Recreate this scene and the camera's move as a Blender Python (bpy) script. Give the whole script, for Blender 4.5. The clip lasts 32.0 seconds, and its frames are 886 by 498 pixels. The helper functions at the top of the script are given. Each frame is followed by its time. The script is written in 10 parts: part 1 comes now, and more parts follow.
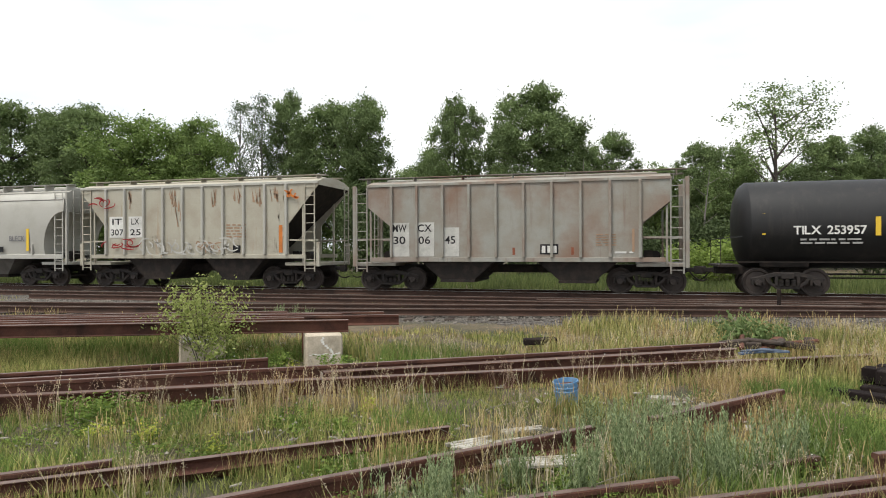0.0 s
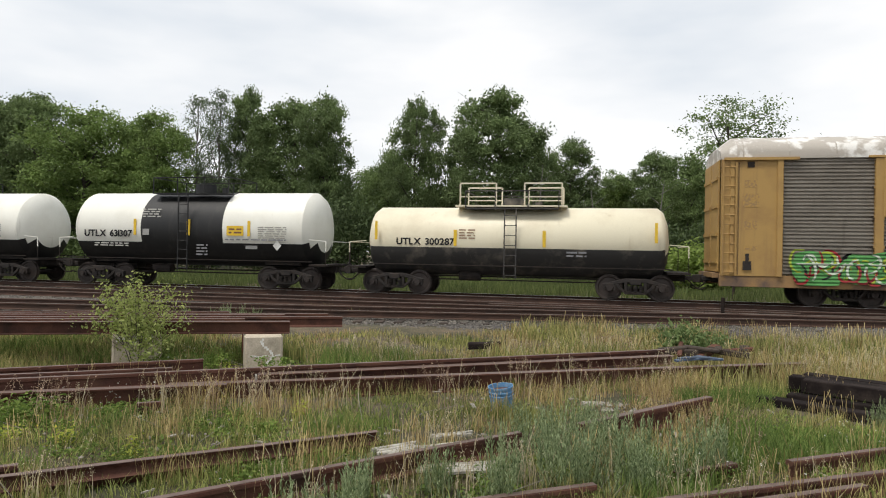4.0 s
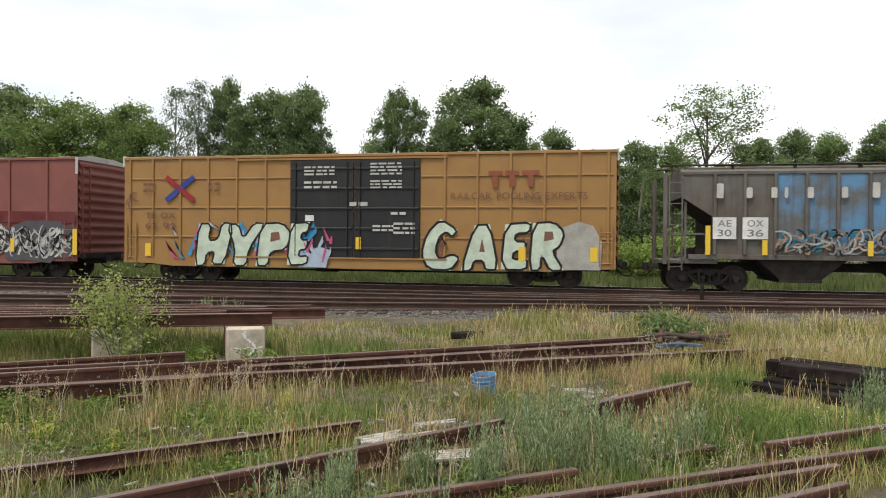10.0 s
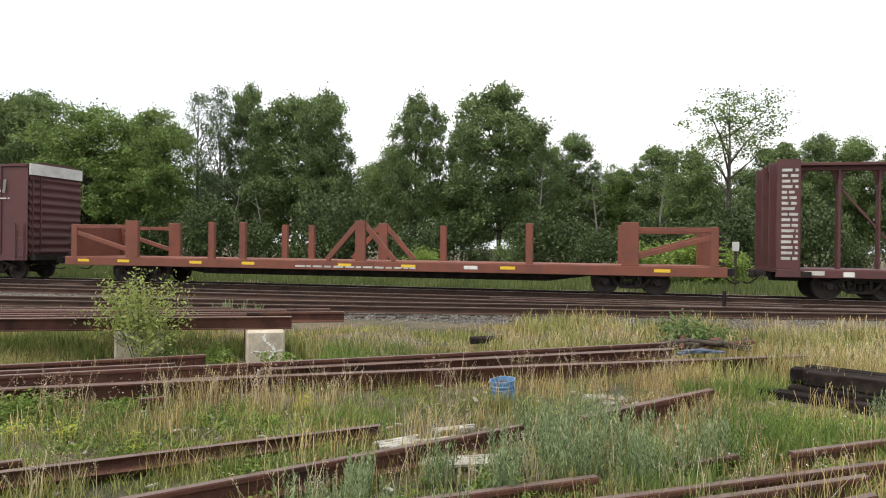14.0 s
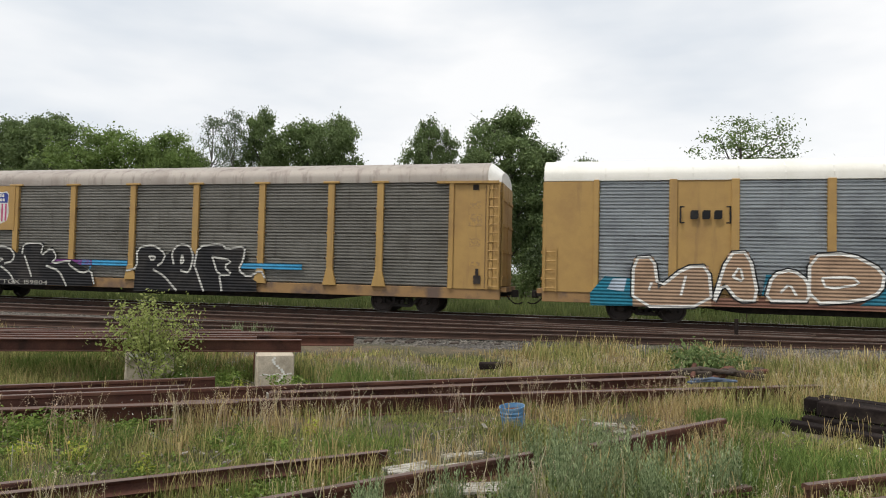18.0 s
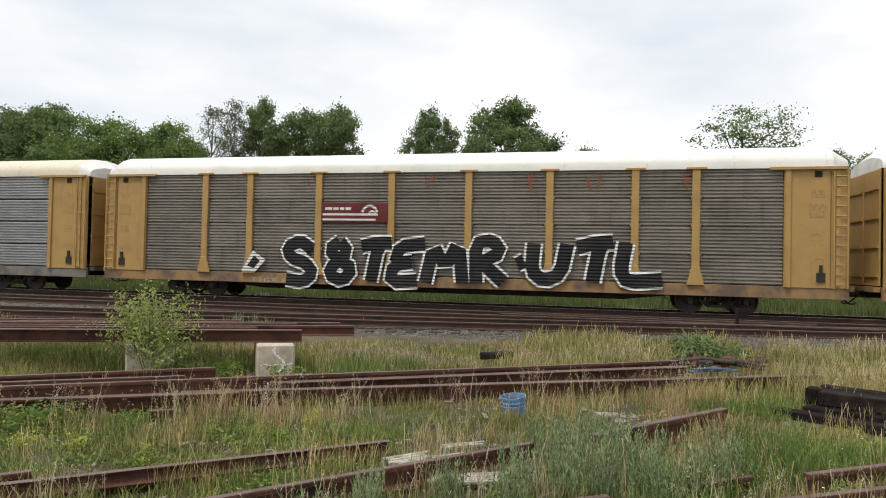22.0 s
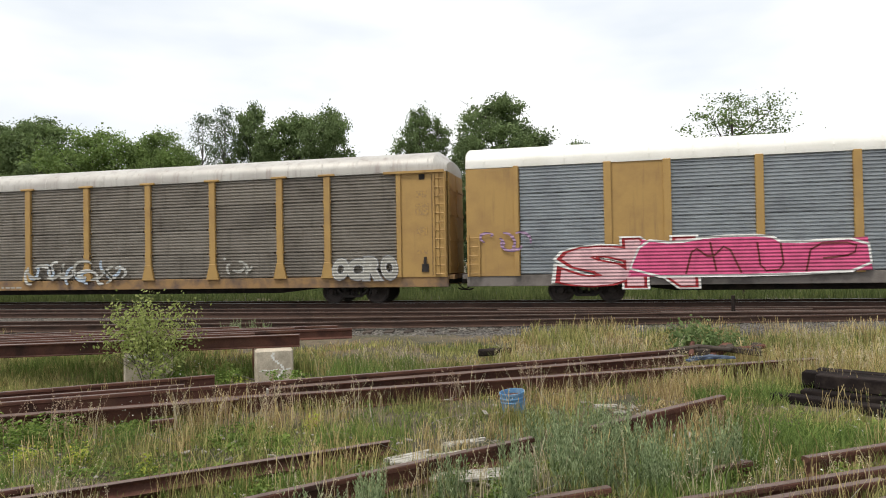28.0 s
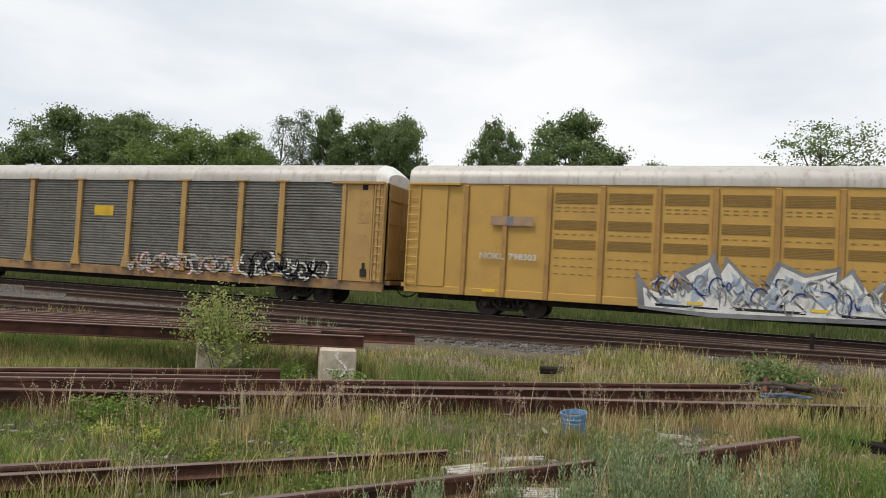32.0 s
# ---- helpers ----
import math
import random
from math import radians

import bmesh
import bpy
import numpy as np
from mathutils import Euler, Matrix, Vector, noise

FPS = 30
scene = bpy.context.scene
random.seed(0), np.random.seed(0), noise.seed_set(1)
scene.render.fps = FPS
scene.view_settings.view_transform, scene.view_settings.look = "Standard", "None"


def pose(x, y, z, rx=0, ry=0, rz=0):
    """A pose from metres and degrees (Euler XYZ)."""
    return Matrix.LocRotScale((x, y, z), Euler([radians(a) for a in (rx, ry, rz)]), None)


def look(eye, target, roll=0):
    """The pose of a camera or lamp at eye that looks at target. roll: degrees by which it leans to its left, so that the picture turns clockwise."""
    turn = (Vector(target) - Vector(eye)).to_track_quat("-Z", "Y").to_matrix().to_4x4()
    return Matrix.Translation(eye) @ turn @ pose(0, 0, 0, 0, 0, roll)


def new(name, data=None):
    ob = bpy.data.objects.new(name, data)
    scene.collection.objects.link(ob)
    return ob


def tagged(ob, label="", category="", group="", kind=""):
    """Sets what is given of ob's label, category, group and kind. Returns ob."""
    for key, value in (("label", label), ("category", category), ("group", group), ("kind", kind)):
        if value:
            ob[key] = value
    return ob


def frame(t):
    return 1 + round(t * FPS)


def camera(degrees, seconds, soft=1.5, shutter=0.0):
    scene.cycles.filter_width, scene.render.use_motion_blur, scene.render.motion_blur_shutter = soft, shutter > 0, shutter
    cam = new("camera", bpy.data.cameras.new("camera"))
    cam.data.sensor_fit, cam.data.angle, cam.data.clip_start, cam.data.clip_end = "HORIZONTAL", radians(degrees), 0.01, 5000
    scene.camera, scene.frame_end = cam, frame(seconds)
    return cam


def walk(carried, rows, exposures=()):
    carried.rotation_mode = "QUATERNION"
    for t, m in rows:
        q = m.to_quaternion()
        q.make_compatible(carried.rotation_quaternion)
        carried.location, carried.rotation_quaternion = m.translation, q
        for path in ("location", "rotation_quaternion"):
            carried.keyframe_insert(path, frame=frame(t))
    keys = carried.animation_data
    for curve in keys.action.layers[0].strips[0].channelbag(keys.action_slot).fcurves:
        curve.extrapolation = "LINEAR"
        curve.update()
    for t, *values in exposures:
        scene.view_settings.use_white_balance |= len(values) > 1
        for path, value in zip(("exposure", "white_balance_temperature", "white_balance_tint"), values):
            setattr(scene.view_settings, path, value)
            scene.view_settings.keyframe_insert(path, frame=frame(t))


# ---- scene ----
cam = camera(67.5, 32.0, 1.0, 0.05)
PATH = [
    (0, (-0.186, -0.639, 1.912), (-0.719, 1.289, 1.913), -0.2),
    (0.5, (-0.113, -0.646, 1.924), (-0.485, 1.319, 1.912), -0.7),
    (1, (-0.046, -0.64, 1.928), (-0.444, 1.32, 1.908), -0.4),
    (1.5, (-0.06, -0.586, 1.93), (-0.415, 1.382, 1.927), -0.6),
    (2, (-0.119, -0.501, 1.914), (-0.528, 1.457, 1.943), 0.6),
    (2.5, (-0.021, -0.494, 1.926), (-0.441, 1.461, 1.963), 1.2),
    (4.5, (0.102, -0.539, 1.928), (-0.326, 1.415, 1.93), 0.9),
    (5, (0.114, -0.541, 1.926), (-0.342, 1.407, 1.93), 0.4),
    (5.5, (0.113, -0.543, 1.923), (-0.334, 1.406, 1.934), 0.0),
    (6, (0.106, -0.542, 1.926), (-0.326, 1.411, 1.939), 0.0),
    (6.5, (0.113, -0.546, 1.924), (-0.298, 1.411, 1.932), -0.1),
    (7, (0.115, -0.548, 1.924), (-0.272, 1.414, 1.926), 0.1),
    (7.5, (0.117, -0.56, 1.93), (-0.246, 1.406, 1.924), 0.2),
    (8, (0.114, -0.552, 1.915), (-0.256, 1.414, 1.905), -0.2),
    (8.5, (0.106, -0.541, 1.915), (-0.264, 1.424, 1.902), -0.0),
    (9, (0.11, -0.541, 1.919), (-0.265, 1.424, 1.904), -0.1),
    (9.5, (0.11, -0.542, 1.919), (-0.263, 1.423, 1.902), 0.1),
    (10, (0.104, -0.549, 1.916), (-0.267, 1.416, 1.898), 0.5),
    (10.5, (0.111, -0.562, 1.922), (-0.26, 1.403, 1.904), 0.5),
    (11, (0.109, -0.551, 1.912), (-0.265, 1.413, 1.897), 0.4),
    (11.5, (0.109, -0.549, 1.917), (-0.266, 1.415, 1.902), 0.4),
    (12, (0.106, -0.539, 1.915), (-0.271, 1.425, 1.899), 0.6),
    (12.5, (0.1, -0.54, 1.922), (-0.299, 1.42, 1.906), 0.3),
    (13, (0.098, -0.536, 1.921), (-0.324, 1.418, 1.909), 0.3),
    (13.5, (0.094, -0.537, 1.918), (-0.336, 1.416, 1.911), 0.5),
    (14, (0.096, -0.533, 1.914), (-0.331, 1.421, 1.909), 0.7),
    (14.5, (0.097, -0.537, 1.921), (-0.322, 1.418, 1.916), 1.3),
    (16.5, (0.075, -0.567, 1.925), (-0.366, 1.383, 1.99), 1.8),
    (17, (0.083, -0.568, 1.925), (-0.366, 1.38, 1.996), 1.6),
    (17.5, (0.093, -0.56, 1.923), (-0.363, 1.386, 1.992), 1.6),
    (18, (0.093, -0.559, 1.92), (-0.364, 1.387, 1.988), 1.3),
    (18.5, (0.084, -0.552, 1.913), (-0.37, 1.395, 1.975), 1.3),
    (19, (0.082, -0.539, 1.916), (-0.372, 1.408, 1.971), 1.3),
    (19.5, (0.089, -0.537, 1.918), (-0.367, 1.409, 1.97), 1.5),
    (20, (0.09, -0.556, 1.923), (-0.368, 1.39, 1.971), 1.3),
    (20.5, (0.094, -0.549, 1.916), (-0.366, 1.397, 1.962), 1.1),
    (21, (0.1, -0.551, 1.918), (-0.36, 1.395, 1.961), 0.8),
    (21.5, (0.1, -0.544, 1.921), (-0.36, 1.402, 1.961), 1.1),
    (22, (0.09, -0.521, 1.919), (-0.369, 1.425, 1.957), 1.2),
    (22.5, (0.103, -0.522, 1.918), (-0.344, 1.428, 1.956), 1.3),
    (23, (0.113, -0.541, 1.925), (-0.288, 1.418, 1.965), 1.6),
    (23.5, (0.139, -0.553, 1.926), (-0.182, 1.42, 1.967), 1.4),
    (24, (0.145, -0.56, 1.928), (-0.057, 1.429, 1.974), 1.5),
    (24.5, (0.147, -0.564, 1.922), (-0.014, 1.429, 1.971), 1.1),
    (25, (0.138, -0.559, 1.92), (-0.04, 1.432, 1.97), 1.1),
    (25.5, (0.134, -0.552, 1.918), (-0.123, 1.431, 1.967), 1.0),
    (26, (0.126, -0.535, 1.912), (-0.184, 1.44, 1.958), 0.4),
    (26.5, (0.119, -0.526, 1.919), (-0.249, 1.44, 1.962), 0.5),
    (28.5, (0.11, -0.54, 1.924), (-0.356, 1.405, 1.95), -1.4),
    (29, (0.093, -0.533, 1.928), (-0.395, 1.407, 1.945), -1.3),
    (29.5, (0.08, -0.553, 1.925), (-0.419, 1.384, 1.935), 0.2),
    (30, (0.06, -0.556, 1.914), (-0.492, 1.367, 1.932), 1.3),
    (30.5, (0.061, -0.543, 1.905), (-0.525, 1.369, 1.929), 1.7),
    (31, (0.051, -0.536, 1.912), (-0.558, 1.368, 1.96), 2.2),
    (31.5, (0.043, -0.547, 1.911), (-0.582, 1.352, 1.967), 2.6),
    (32, (0.049, -0.56, 1.914), (-0.585, 1.336, 1.979), 3.1),
]
EXPOSURES = [(0.0, 0.48), (1.0, 0.42), (2.0, 0.27), (6.0, 0.15), (8.0, 0.14), (10.0, 0.40), (12.0, 0.5), (13.0, 0.6), (14.5, 0.60), (17.0, 0.14), (19.0, 0.16), (22.0, 0.22), (26.0, 0.22), (28.5, 0.38), (29.5, 0.42), (31.0, 0.2), (32.0, 0.14)]
walk(cam, [(t, look(eye, target, roll)) for t, eye, target, roll in PATH], EXPOSURES)

# ---- light ----
world = bpy.data.worlds.new("overcast")
scene.world = world
world.use_nodes = True
wt = world.node_tree
wt.nodes.clear()
w_out = wt.nodes.new("ShaderNodeOutputWorld")
w_bg = wt.nodes.new("ShaderNodeBackground")
w_sky = wt.nodes.new("ShaderNodeTexSky")
w_sky.sky_type = "NISHITA"
w_sky.sun_disc = False
SUN_EL, SUN_AZ = 64.0, 215.0
w_sky.sun_elevation, w_sky.sun_rotation = radians(SUN_EL), radians(SUN_AZ)
w_tc = wt.nodes.new("ShaderNodeTexCoord")
w_map = wt.nodes.new("ShaderNodeMapping")
w_map.inputs["Scale"].default_value = (1.0, 1.0, 3.2)
w_n = wt.nodes.new("ShaderNodeTexNoise")
w_n.inputs["Scale"].default_value, w_n.inputs["Detail"].default_value, w_n.inputs["Roughness"].default_value = 1.5, 5.0, 0.5
w_r = wt.nodes.new("ShaderNodeValToRGB")
w_r.color_ramp.elements[0].position, w_r.color_ramp.elements[0].color = 0.36, (0.62, 0.69, 0.77, 1)
w_r.color_ramp.elements[1].position, w_r.color_ramp.elements[1].color = 0.62, (1.0, 1.0, 1.0, 1)
w_scale = wt.nodes.new("ShaderNodeMix")
w_scale.data_type, w_scale.blend_type = "RGBA", "MIX"
w_scale.inputs["Factor"].default_value = 0.93
w_gain = wt.nodes.new("ShaderNodeVectorMath")
w_gain.operation = "SCALE"
w_gain.inputs["Scale"].default_value = 0.10
w_cloud = wt.nodes.new("ShaderNodeVectorMath")
w_cloud.operation = "SCALE"
w_cloud.inputs["Scale"].default_value = 0.94
wt.links.new(w_tc.outputs["Generated"], w_map.inputs["Vector"])
wt.links.new(w_map.outputs["Vector"], w_n.inputs["Vector"])
wt.links.new(w_n.outputs["Fac"], w_r.inputs["Fac"])
wt.links.new(w_sky.outputs["Color"], w_gain.inputs[0])
wt.links.new(w_r.outputs["Color"], w_cloud.inputs[0])
wt.links.new(w_gain.outputs["Vector"], w_scale.inputs["A"])
wt.links.new(w_cloud.outputs["Vector"], w_scale.inputs["B"])
wt.links.new(w_scale.outputs["Result"], w_bg.inputs["Color"])
w_bg.inputs["Strength"].default_value = 1.0
wt.links.new(w_bg.outputs["Background"], w_out.inputs["Surface"])
sun_lamp = bpy.data.lights.new("sun", "SUN")
sun_lamp.energy, sun_lamp.angle, sun_lamp.color = 2.5, radians(16), (1.0, 0.95, 0.87)
sun_ob = new("sun", sun_lamp)
sun_ob.matrix_world = look((0, 0, 60), (60 * math.cos(radians(SUN_EL)) * math.sin(radians(SUN_AZ)) * -1, 60 * math.cos(radians(SUN_EL)) * math.cos(radians(SUN_AZ)) * -1, 60 - 60 * math.sin(radians(SUN_EL))))


# ---- building helpers ----
class Shape:
    """Collects points and faces of one mesh."""

    def __init__(self):
        self.v, self.f = [], []

    def add(self, pts, faces):
        n = len(self.v)
        self.v.extend(pts)
        self.f.extend(tuple(i + n for i in f) for f in faces)
        return self

    def box(self, x0, x1, y0, y1, z0, z1):
        pts = [(x, y, z) for x in (x0, x1) for y in (y0, y1) for z in (z0, z1)]
        return self.add(pts, [(0, 1, 3, 2), (4, 6, 7, 5), (0, 4, 5, 1), (2, 3, 7, 6), (0, 2, 6, 4), (1, 5, 7, 3)])

    def bar(self, p, q, w, h=None):
        """A square bar from p to q."""
        p, q, h = Vector(p), Vector(q), h or w
        d = (q - p).normalized()
        up = Vector((0, 0, 1)) if abs(d.z) < 0.95 else Vector((0, 1, 0))
        s = d.cross(up).normalized() * w / 2
        u = s.cross(d).normalized() * h / 2
        pts = [tuple(e + a * s + b * u) for e in (p, q) for a, b in ((-1, -1), (1, -1), (1, 1), (-1, 1))]
        return self.add(pts, [(3, 2, 1, 0), (4, 5, 6, 7), (0, 1, 5, 4), (1, 2, 6, 5), (2, 3, 7, 6), (3, 0, 4, 7)])

    def rod(self, p, q, r, n=8, r2=None):
        p, q, r2 = Vector(p), Vector(q), r if r2 is None else r2
        d = (q - p).normalized()
        up = Vector((0, 0, 1)) if abs(d.z) < 0.95 else Vector((0, 1, 0))
        s = d.cross(up).normalized()
        u = s.cross(d)
        ring = [(math.cos(2 * math.pi * i / n), math.sin(2 * math.pi * i / n)) for i in range(n)]
        pts = [tuple(e + (s * c + u * k) * rr) for e, rr in ((p, r), (q, r2)) for c, k in ring]
        faces = [(i, (i + 1) % n, n + (i + 1) % n, n + i) for i in range(n)] + [tuple(reversed(range(n))), tuple(range(n, 2 * n))]
        return self.add(pts, faces)

    def prism(self, outline, a0, a1, axis="y"):
        """Pushes a flat outline along an axis: (x, z) along y, (y, z) along x, (x, y) along z."""
        put = {"y": lambda p, a: (p[0], a, p[1]), "x": lambda p, a: (a, p[0], p[1]), "z": lambda p, a: (p[0], p[1], a)}[axis]
        n = len(outline)
        pts = [put(p, a) for a in (a0, a1) for p in outline]
        return self.add(pts, [tuple(range(n)), tuple(reversed(range(n, 2 * n)))] + [(i, n + i, n + (i + 1) % n, (i + 1) % n) for i in range(n)])

    def strip(self, profile, a0, a1, axis="x"):
        """An open sheet: a profile pushed along an axis."""
        put = {"y": lambda p, a: (p[0], a, p[1]), "x": lambda p, a: (a, p[0], p[1]), "z": lambda p, a: (p[0], p[1], a)}[axis]
        n = len(profile)
        return self.add([put(p, a) for a in (a0, a1) for p in profile], [(i, i + 1, n + i + 1, n + i) for i in range(n - 1)])

    def loft(self, rings, closed=True, caps=True):
        n = len(rings[0])
        faces, m = [], n if closed else n - 1
        for k in range(len(rings) - 1):
            faces += [(k * n + i, k * n + (i + 1) % n, (k + 1) * n + (i + 1) % n, (k + 1) * n + i) for i in range(m)]
        if caps:
            faces += [tuple(reversed(range(n))), tuple(range((len(rings) - 1) * n, len(rings) * n))]
        return self.add([p for r in rings for p in r], faces)


def mesh_of(name, shape, material, smooth=False, bevel=0.0):
    me = bpy.data.meshes.new(name)
    me.from_pydata([tuple(p) for p in shape.v], [], shape.f)
    bm = bmesh.new()
    bm.from_mesh(me)
    bmesh.ops.recalc_face_normals(bm, faces=bm.faces)
    if bevel:
        edges = [e for e in bm.edges if len(e.link_faces) == 2 and e.calc_face_angle(0) > 0.6]
        bmesh.ops.bevel(bm, geom=edges, offset=bevel, segments=1, affect="EDGES", clamp_overlap=True)
    bm.to_mesh(me)
    bm.free()
    if smooth:
        me.polygons.foreach_set("use_smooth", [True] * len(me.polygons))
        me.set_sharp_from_angle(angle=radians(38))
    for m in material if isinstance(material, (list, tuple)) else [material]:
        me.materials.append(m)
    return me


def part(name, shape, material, parent, label="", smooth=False, bevel=0.0, at=None):
    """Links a shape, or a mesh that other parts share, as one mesh object under a thing or a part."""
    data = shape if isinstance(shape, bpy.types.Mesh) else mesh_of(name, shape, material, smooth, bevel)
    ob = new(name, data)
    ob.parent = parent
    if at is not None:
        ob.matrix_basis = at
    return tagged(ob, label)


def thing(name, label, category, at=None, group="", shape=None, material=None, kind="", smooth=False, bevel=0.0):
    ob = new(name, mesh_of(name, shape, material, smooth, bevel) if shape else None)
    if at is not None:
        ob.matrix_basis = at
    return tagged(ob, label, category, group, kind)


# ---- materials ----
def node_mat(name):
    m = bpy.data.materials.new(name)
    m.use_nodes = True
    return m, m.node_tree, m.node_tree.nodes["Principled BSDF"]


def mixer(nt, fac, a, b, blend="MIX"):
    n = nt.nodes.new("ShaderNodeMix")
    n.data_type, n.blend_type = "RGBA", blend
    for sock, val in (("Factor", fac), ("A", a), ("B", b)):
        if isinstance(val, bpy.types.NodeSocket):
            nt.links.new(val, n.inputs[sock])
        else:
            n.inputs[sock].default_value = val if sock == "Factor" else (*val[:3], 1)
    return n.outputs["Result"]


def noise_tex(nt, vec, scale, detail=4.0, rough=0.6):
    n = nt.nodes.new("ShaderNodeTexNoise")
    n.inputs["Scale"].default_value, n.inputs["Detail"].default_value, n.inputs["Roughness"].default_value = scale, detail, rough
    nt.links.new(vec, n.inputs["Vector"])
    return n.outputs["Fac"]


def ramp(nt, fac, lo, hi, a=(0, 0, 0), b=(1, 1, 1)):
    n = nt.nodes.new("ShaderNodeValToRGB")
    n.color_ramp.elements[0].position, n.color_ramp.elements[0].color = lo, (*a, 1)
    n.color_ramp.elements[1].position, n.color_ramp.elements[1].color = hi, (*b, 1)
    nt.links.new(fac, n.inputs["Fac"])
    return n.outputs["Color"]


def scaled(nt, vec, s):
    n = nt.nodes.new("ShaderNodeMapping")
    n.inputs["Scale"].default_value = s
    nt.links.new(vec, n.inputs["Vector"])
    return n.outputs["Vector"]


def surface(name, col, rough=0.6, metal=0.0, col2=None, patch=(0.45, 0.7), scale=1.2, streak=None, streak_at=(0.52, 0.72), fine=0.12, fscale=30.0, bump=0.15, vary=0.0, dirt=None, dirt_at=(0.5, 0.8), streak_scale=(2.2, 2.2, 0.16)):
    """A worn surface: a base colour, patches of a second one, rust or grime running down, fine grain and relief."""
    m, nt, bsdf = node_mat(name)
    vec = nt.nodes.new("ShaderNodeTexCoord").outputs["Object"]
    info = nt.nodes.new("ShaderNodeObjectInfo")
    shift = nt.nodes.new("ShaderNodeVectorMath")
    shift.operation = "ADD"
    spread = nt.nodes.new("ShaderNodeMath")
    spread.operation = "MULTIPLY"
    spread.inputs[1].default_value = 37.0
    nt.links.new(info.outputs["Random"], spread.inputs[0])
    nt.links.new(vec, shift.inputs[0])
    nt.links.new(spread.outputs[0], shift.inputs[1])
    vec = shift.outputs[0]
    c = col
    if col2:
        c = mixer(nt, ramp(nt, noise_tex(nt, vec, scale), *patch), c, col2)
    if dirt:
        c = mixer(nt, ramp(nt, noise_tex(nt, vec, scale * 0.45, 6.0), *dirt_at), c, dirt)
    if streak:
        c = mixer(nt, ramp(nt, noise_tex(nt, scaled(nt, vec, streak_scale), 1.6, 5.0, 0.65), *streak_at), c, streak)
    grain = noise_tex(nt, vec, fscale, 5.0, 0.7)
    c = mixer(nt, 1.0, c, ramp(nt, grain, 0.25, 0.75, (1 - fine,) * 3, (1 + fine * 0.4,) * 3), "MULTIPLY")
    if vary:
        c = mixer(nt, 1.0, c, ramp(nt, info.outputs["Random"], 0.0, 1.0, (1 - vary,) * 3, (1, 1, 1)), "MULTIPLY")
    nt.links.new(c, bsdf.inputs["Base Color"])
    bsdf.inputs["Roughness"].default_value, bsdf.inputs["Metallic"].default_value = rough, metal
    if bump:
        b = nt.nodes.new("ShaderNodeBump")
        b.inputs["Strength"].default_value, b.inputs["Distance"].default_value = bump, 0.02
        nt.links.new(grain, b.inputs["Height"])
        nt.links.new(b.outputs["Normal"], bsdf.inputs["Normal"])
    return m


def leaf_mat(name, a, b, spread=0.5, glow_through=0.3):
    """Leaves, blade by blade different, that let some light through."""
    m, nt, bsdf = node_mat(name)
    geo = nt.nodes.new("ShaderNodeNewGeometry")
    vec = nt.nodes.new("ShaderNodeTexCoord").outputs["Object"]
    c = mixer(nt, ramp(nt, geo.outputs["Random Per Island"], 0.0, 1.0), a, b)
    c = mixer(nt, 1.0, c, ramp(nt, noise_tex(nt, vec, 0.45, 3.0), 0.3, 0.7, (1 - spread,) * 3, (1.15, 1.15, 1.05)), "MULTIPLY")
    nt.links.new(c, bsdf.inputs["Base Color"])
    bsdf.inputs["Roughness"].default_value, bsdf.inputs["Specular IOR Level"].default_value = 0.7, 0.2
    tr = nt.nodes.new("ShaderNodeBsdfTranslucent")
    nt.links.new(c, tr.inputs["Color"])
    mx = nt.nodes.new("ShaderNodeMixShader")
    mx.inputs["Fac"].default_value = glow_through
    nt.links.new(bsdf.outputs[0], mx.inputs[1])
    nt.links.new(tr.outputs[0], mx.inputs[2])
    nt.links.new(mx.outputs[0], nt.nodes["Material Output"].inputs["Surface"])
    return m


RUST, DKRUST = (0.16, 0.065, 0.035), (0.06, 0.028, 0.02)
M_rust = surface("rusty_steel", (0.130, 0.054, 0.037), 0.8, 0.0, (0.056, 0.028, 0.021), scale=3.0, dirt=(0.17, 0.085, 0.055), dirt_at=(0.5, 0.75), fine=0.35, fscale=60, bump=0.3, vary=0.25)
M_rail = surface("rail_steel", (0.078, 0.044, 0.032), 0.75, 0.0, (0.046, 0.029, 0.022), scale=2.0, fine=0.3, fscale=50, bump=0.2)
M_dull = surface("dull_railhead", (0.17, 0.135, 0.115), 0.6, 0.2, (0.11, 0.08, 0.065), scale=4, fine=0.2)
M_shine = surface("polished_railhead", (0.58, 0.56, 0.54), 0.38, 0.9, (0.42, 0.39, 0.36), scale=4, fine=0.1)
M_tie = surface("weathered_timber", (0.085, 0.066, 0.053), 0.9, 0, (0.045, 0.035, 0.029), scale=3, fine=0.4, fscale=35, bump=0.5, vary=0.4)
M_creo = surface("creosoted_timber", (0.020, 0.015, 0.014), 0.95, 0, (0.055, 0.042, 0.036), scale=3, fine=0.4, fscale=35, bump=0.5, vary=0.3)
M_plank = surface("grey_plank", (0.36, 0.33, 0.28), 0.9, 0, (0.20, 0.18, 0.15), scale=5, fine=0.4, fscale=45, bump=0.5)
M_bleached = surface("bleached_wood", (0.47, 0.445, 0.385), 0.9, 0, (0.22, 0.20, 0.165), scale=7, fine=0.4, fscale=45, bump=0.5)
M_conc = surface("old_concrete", (0.58, 0.50, 0.39), 0.9, 0, (0.47, 0.40, 0.31), scale=5, dirt=(0.27, 0.23, 0.17), dirt_at=(0.55, 0.75), fine=0.3, fscale=50, bump=0.5)
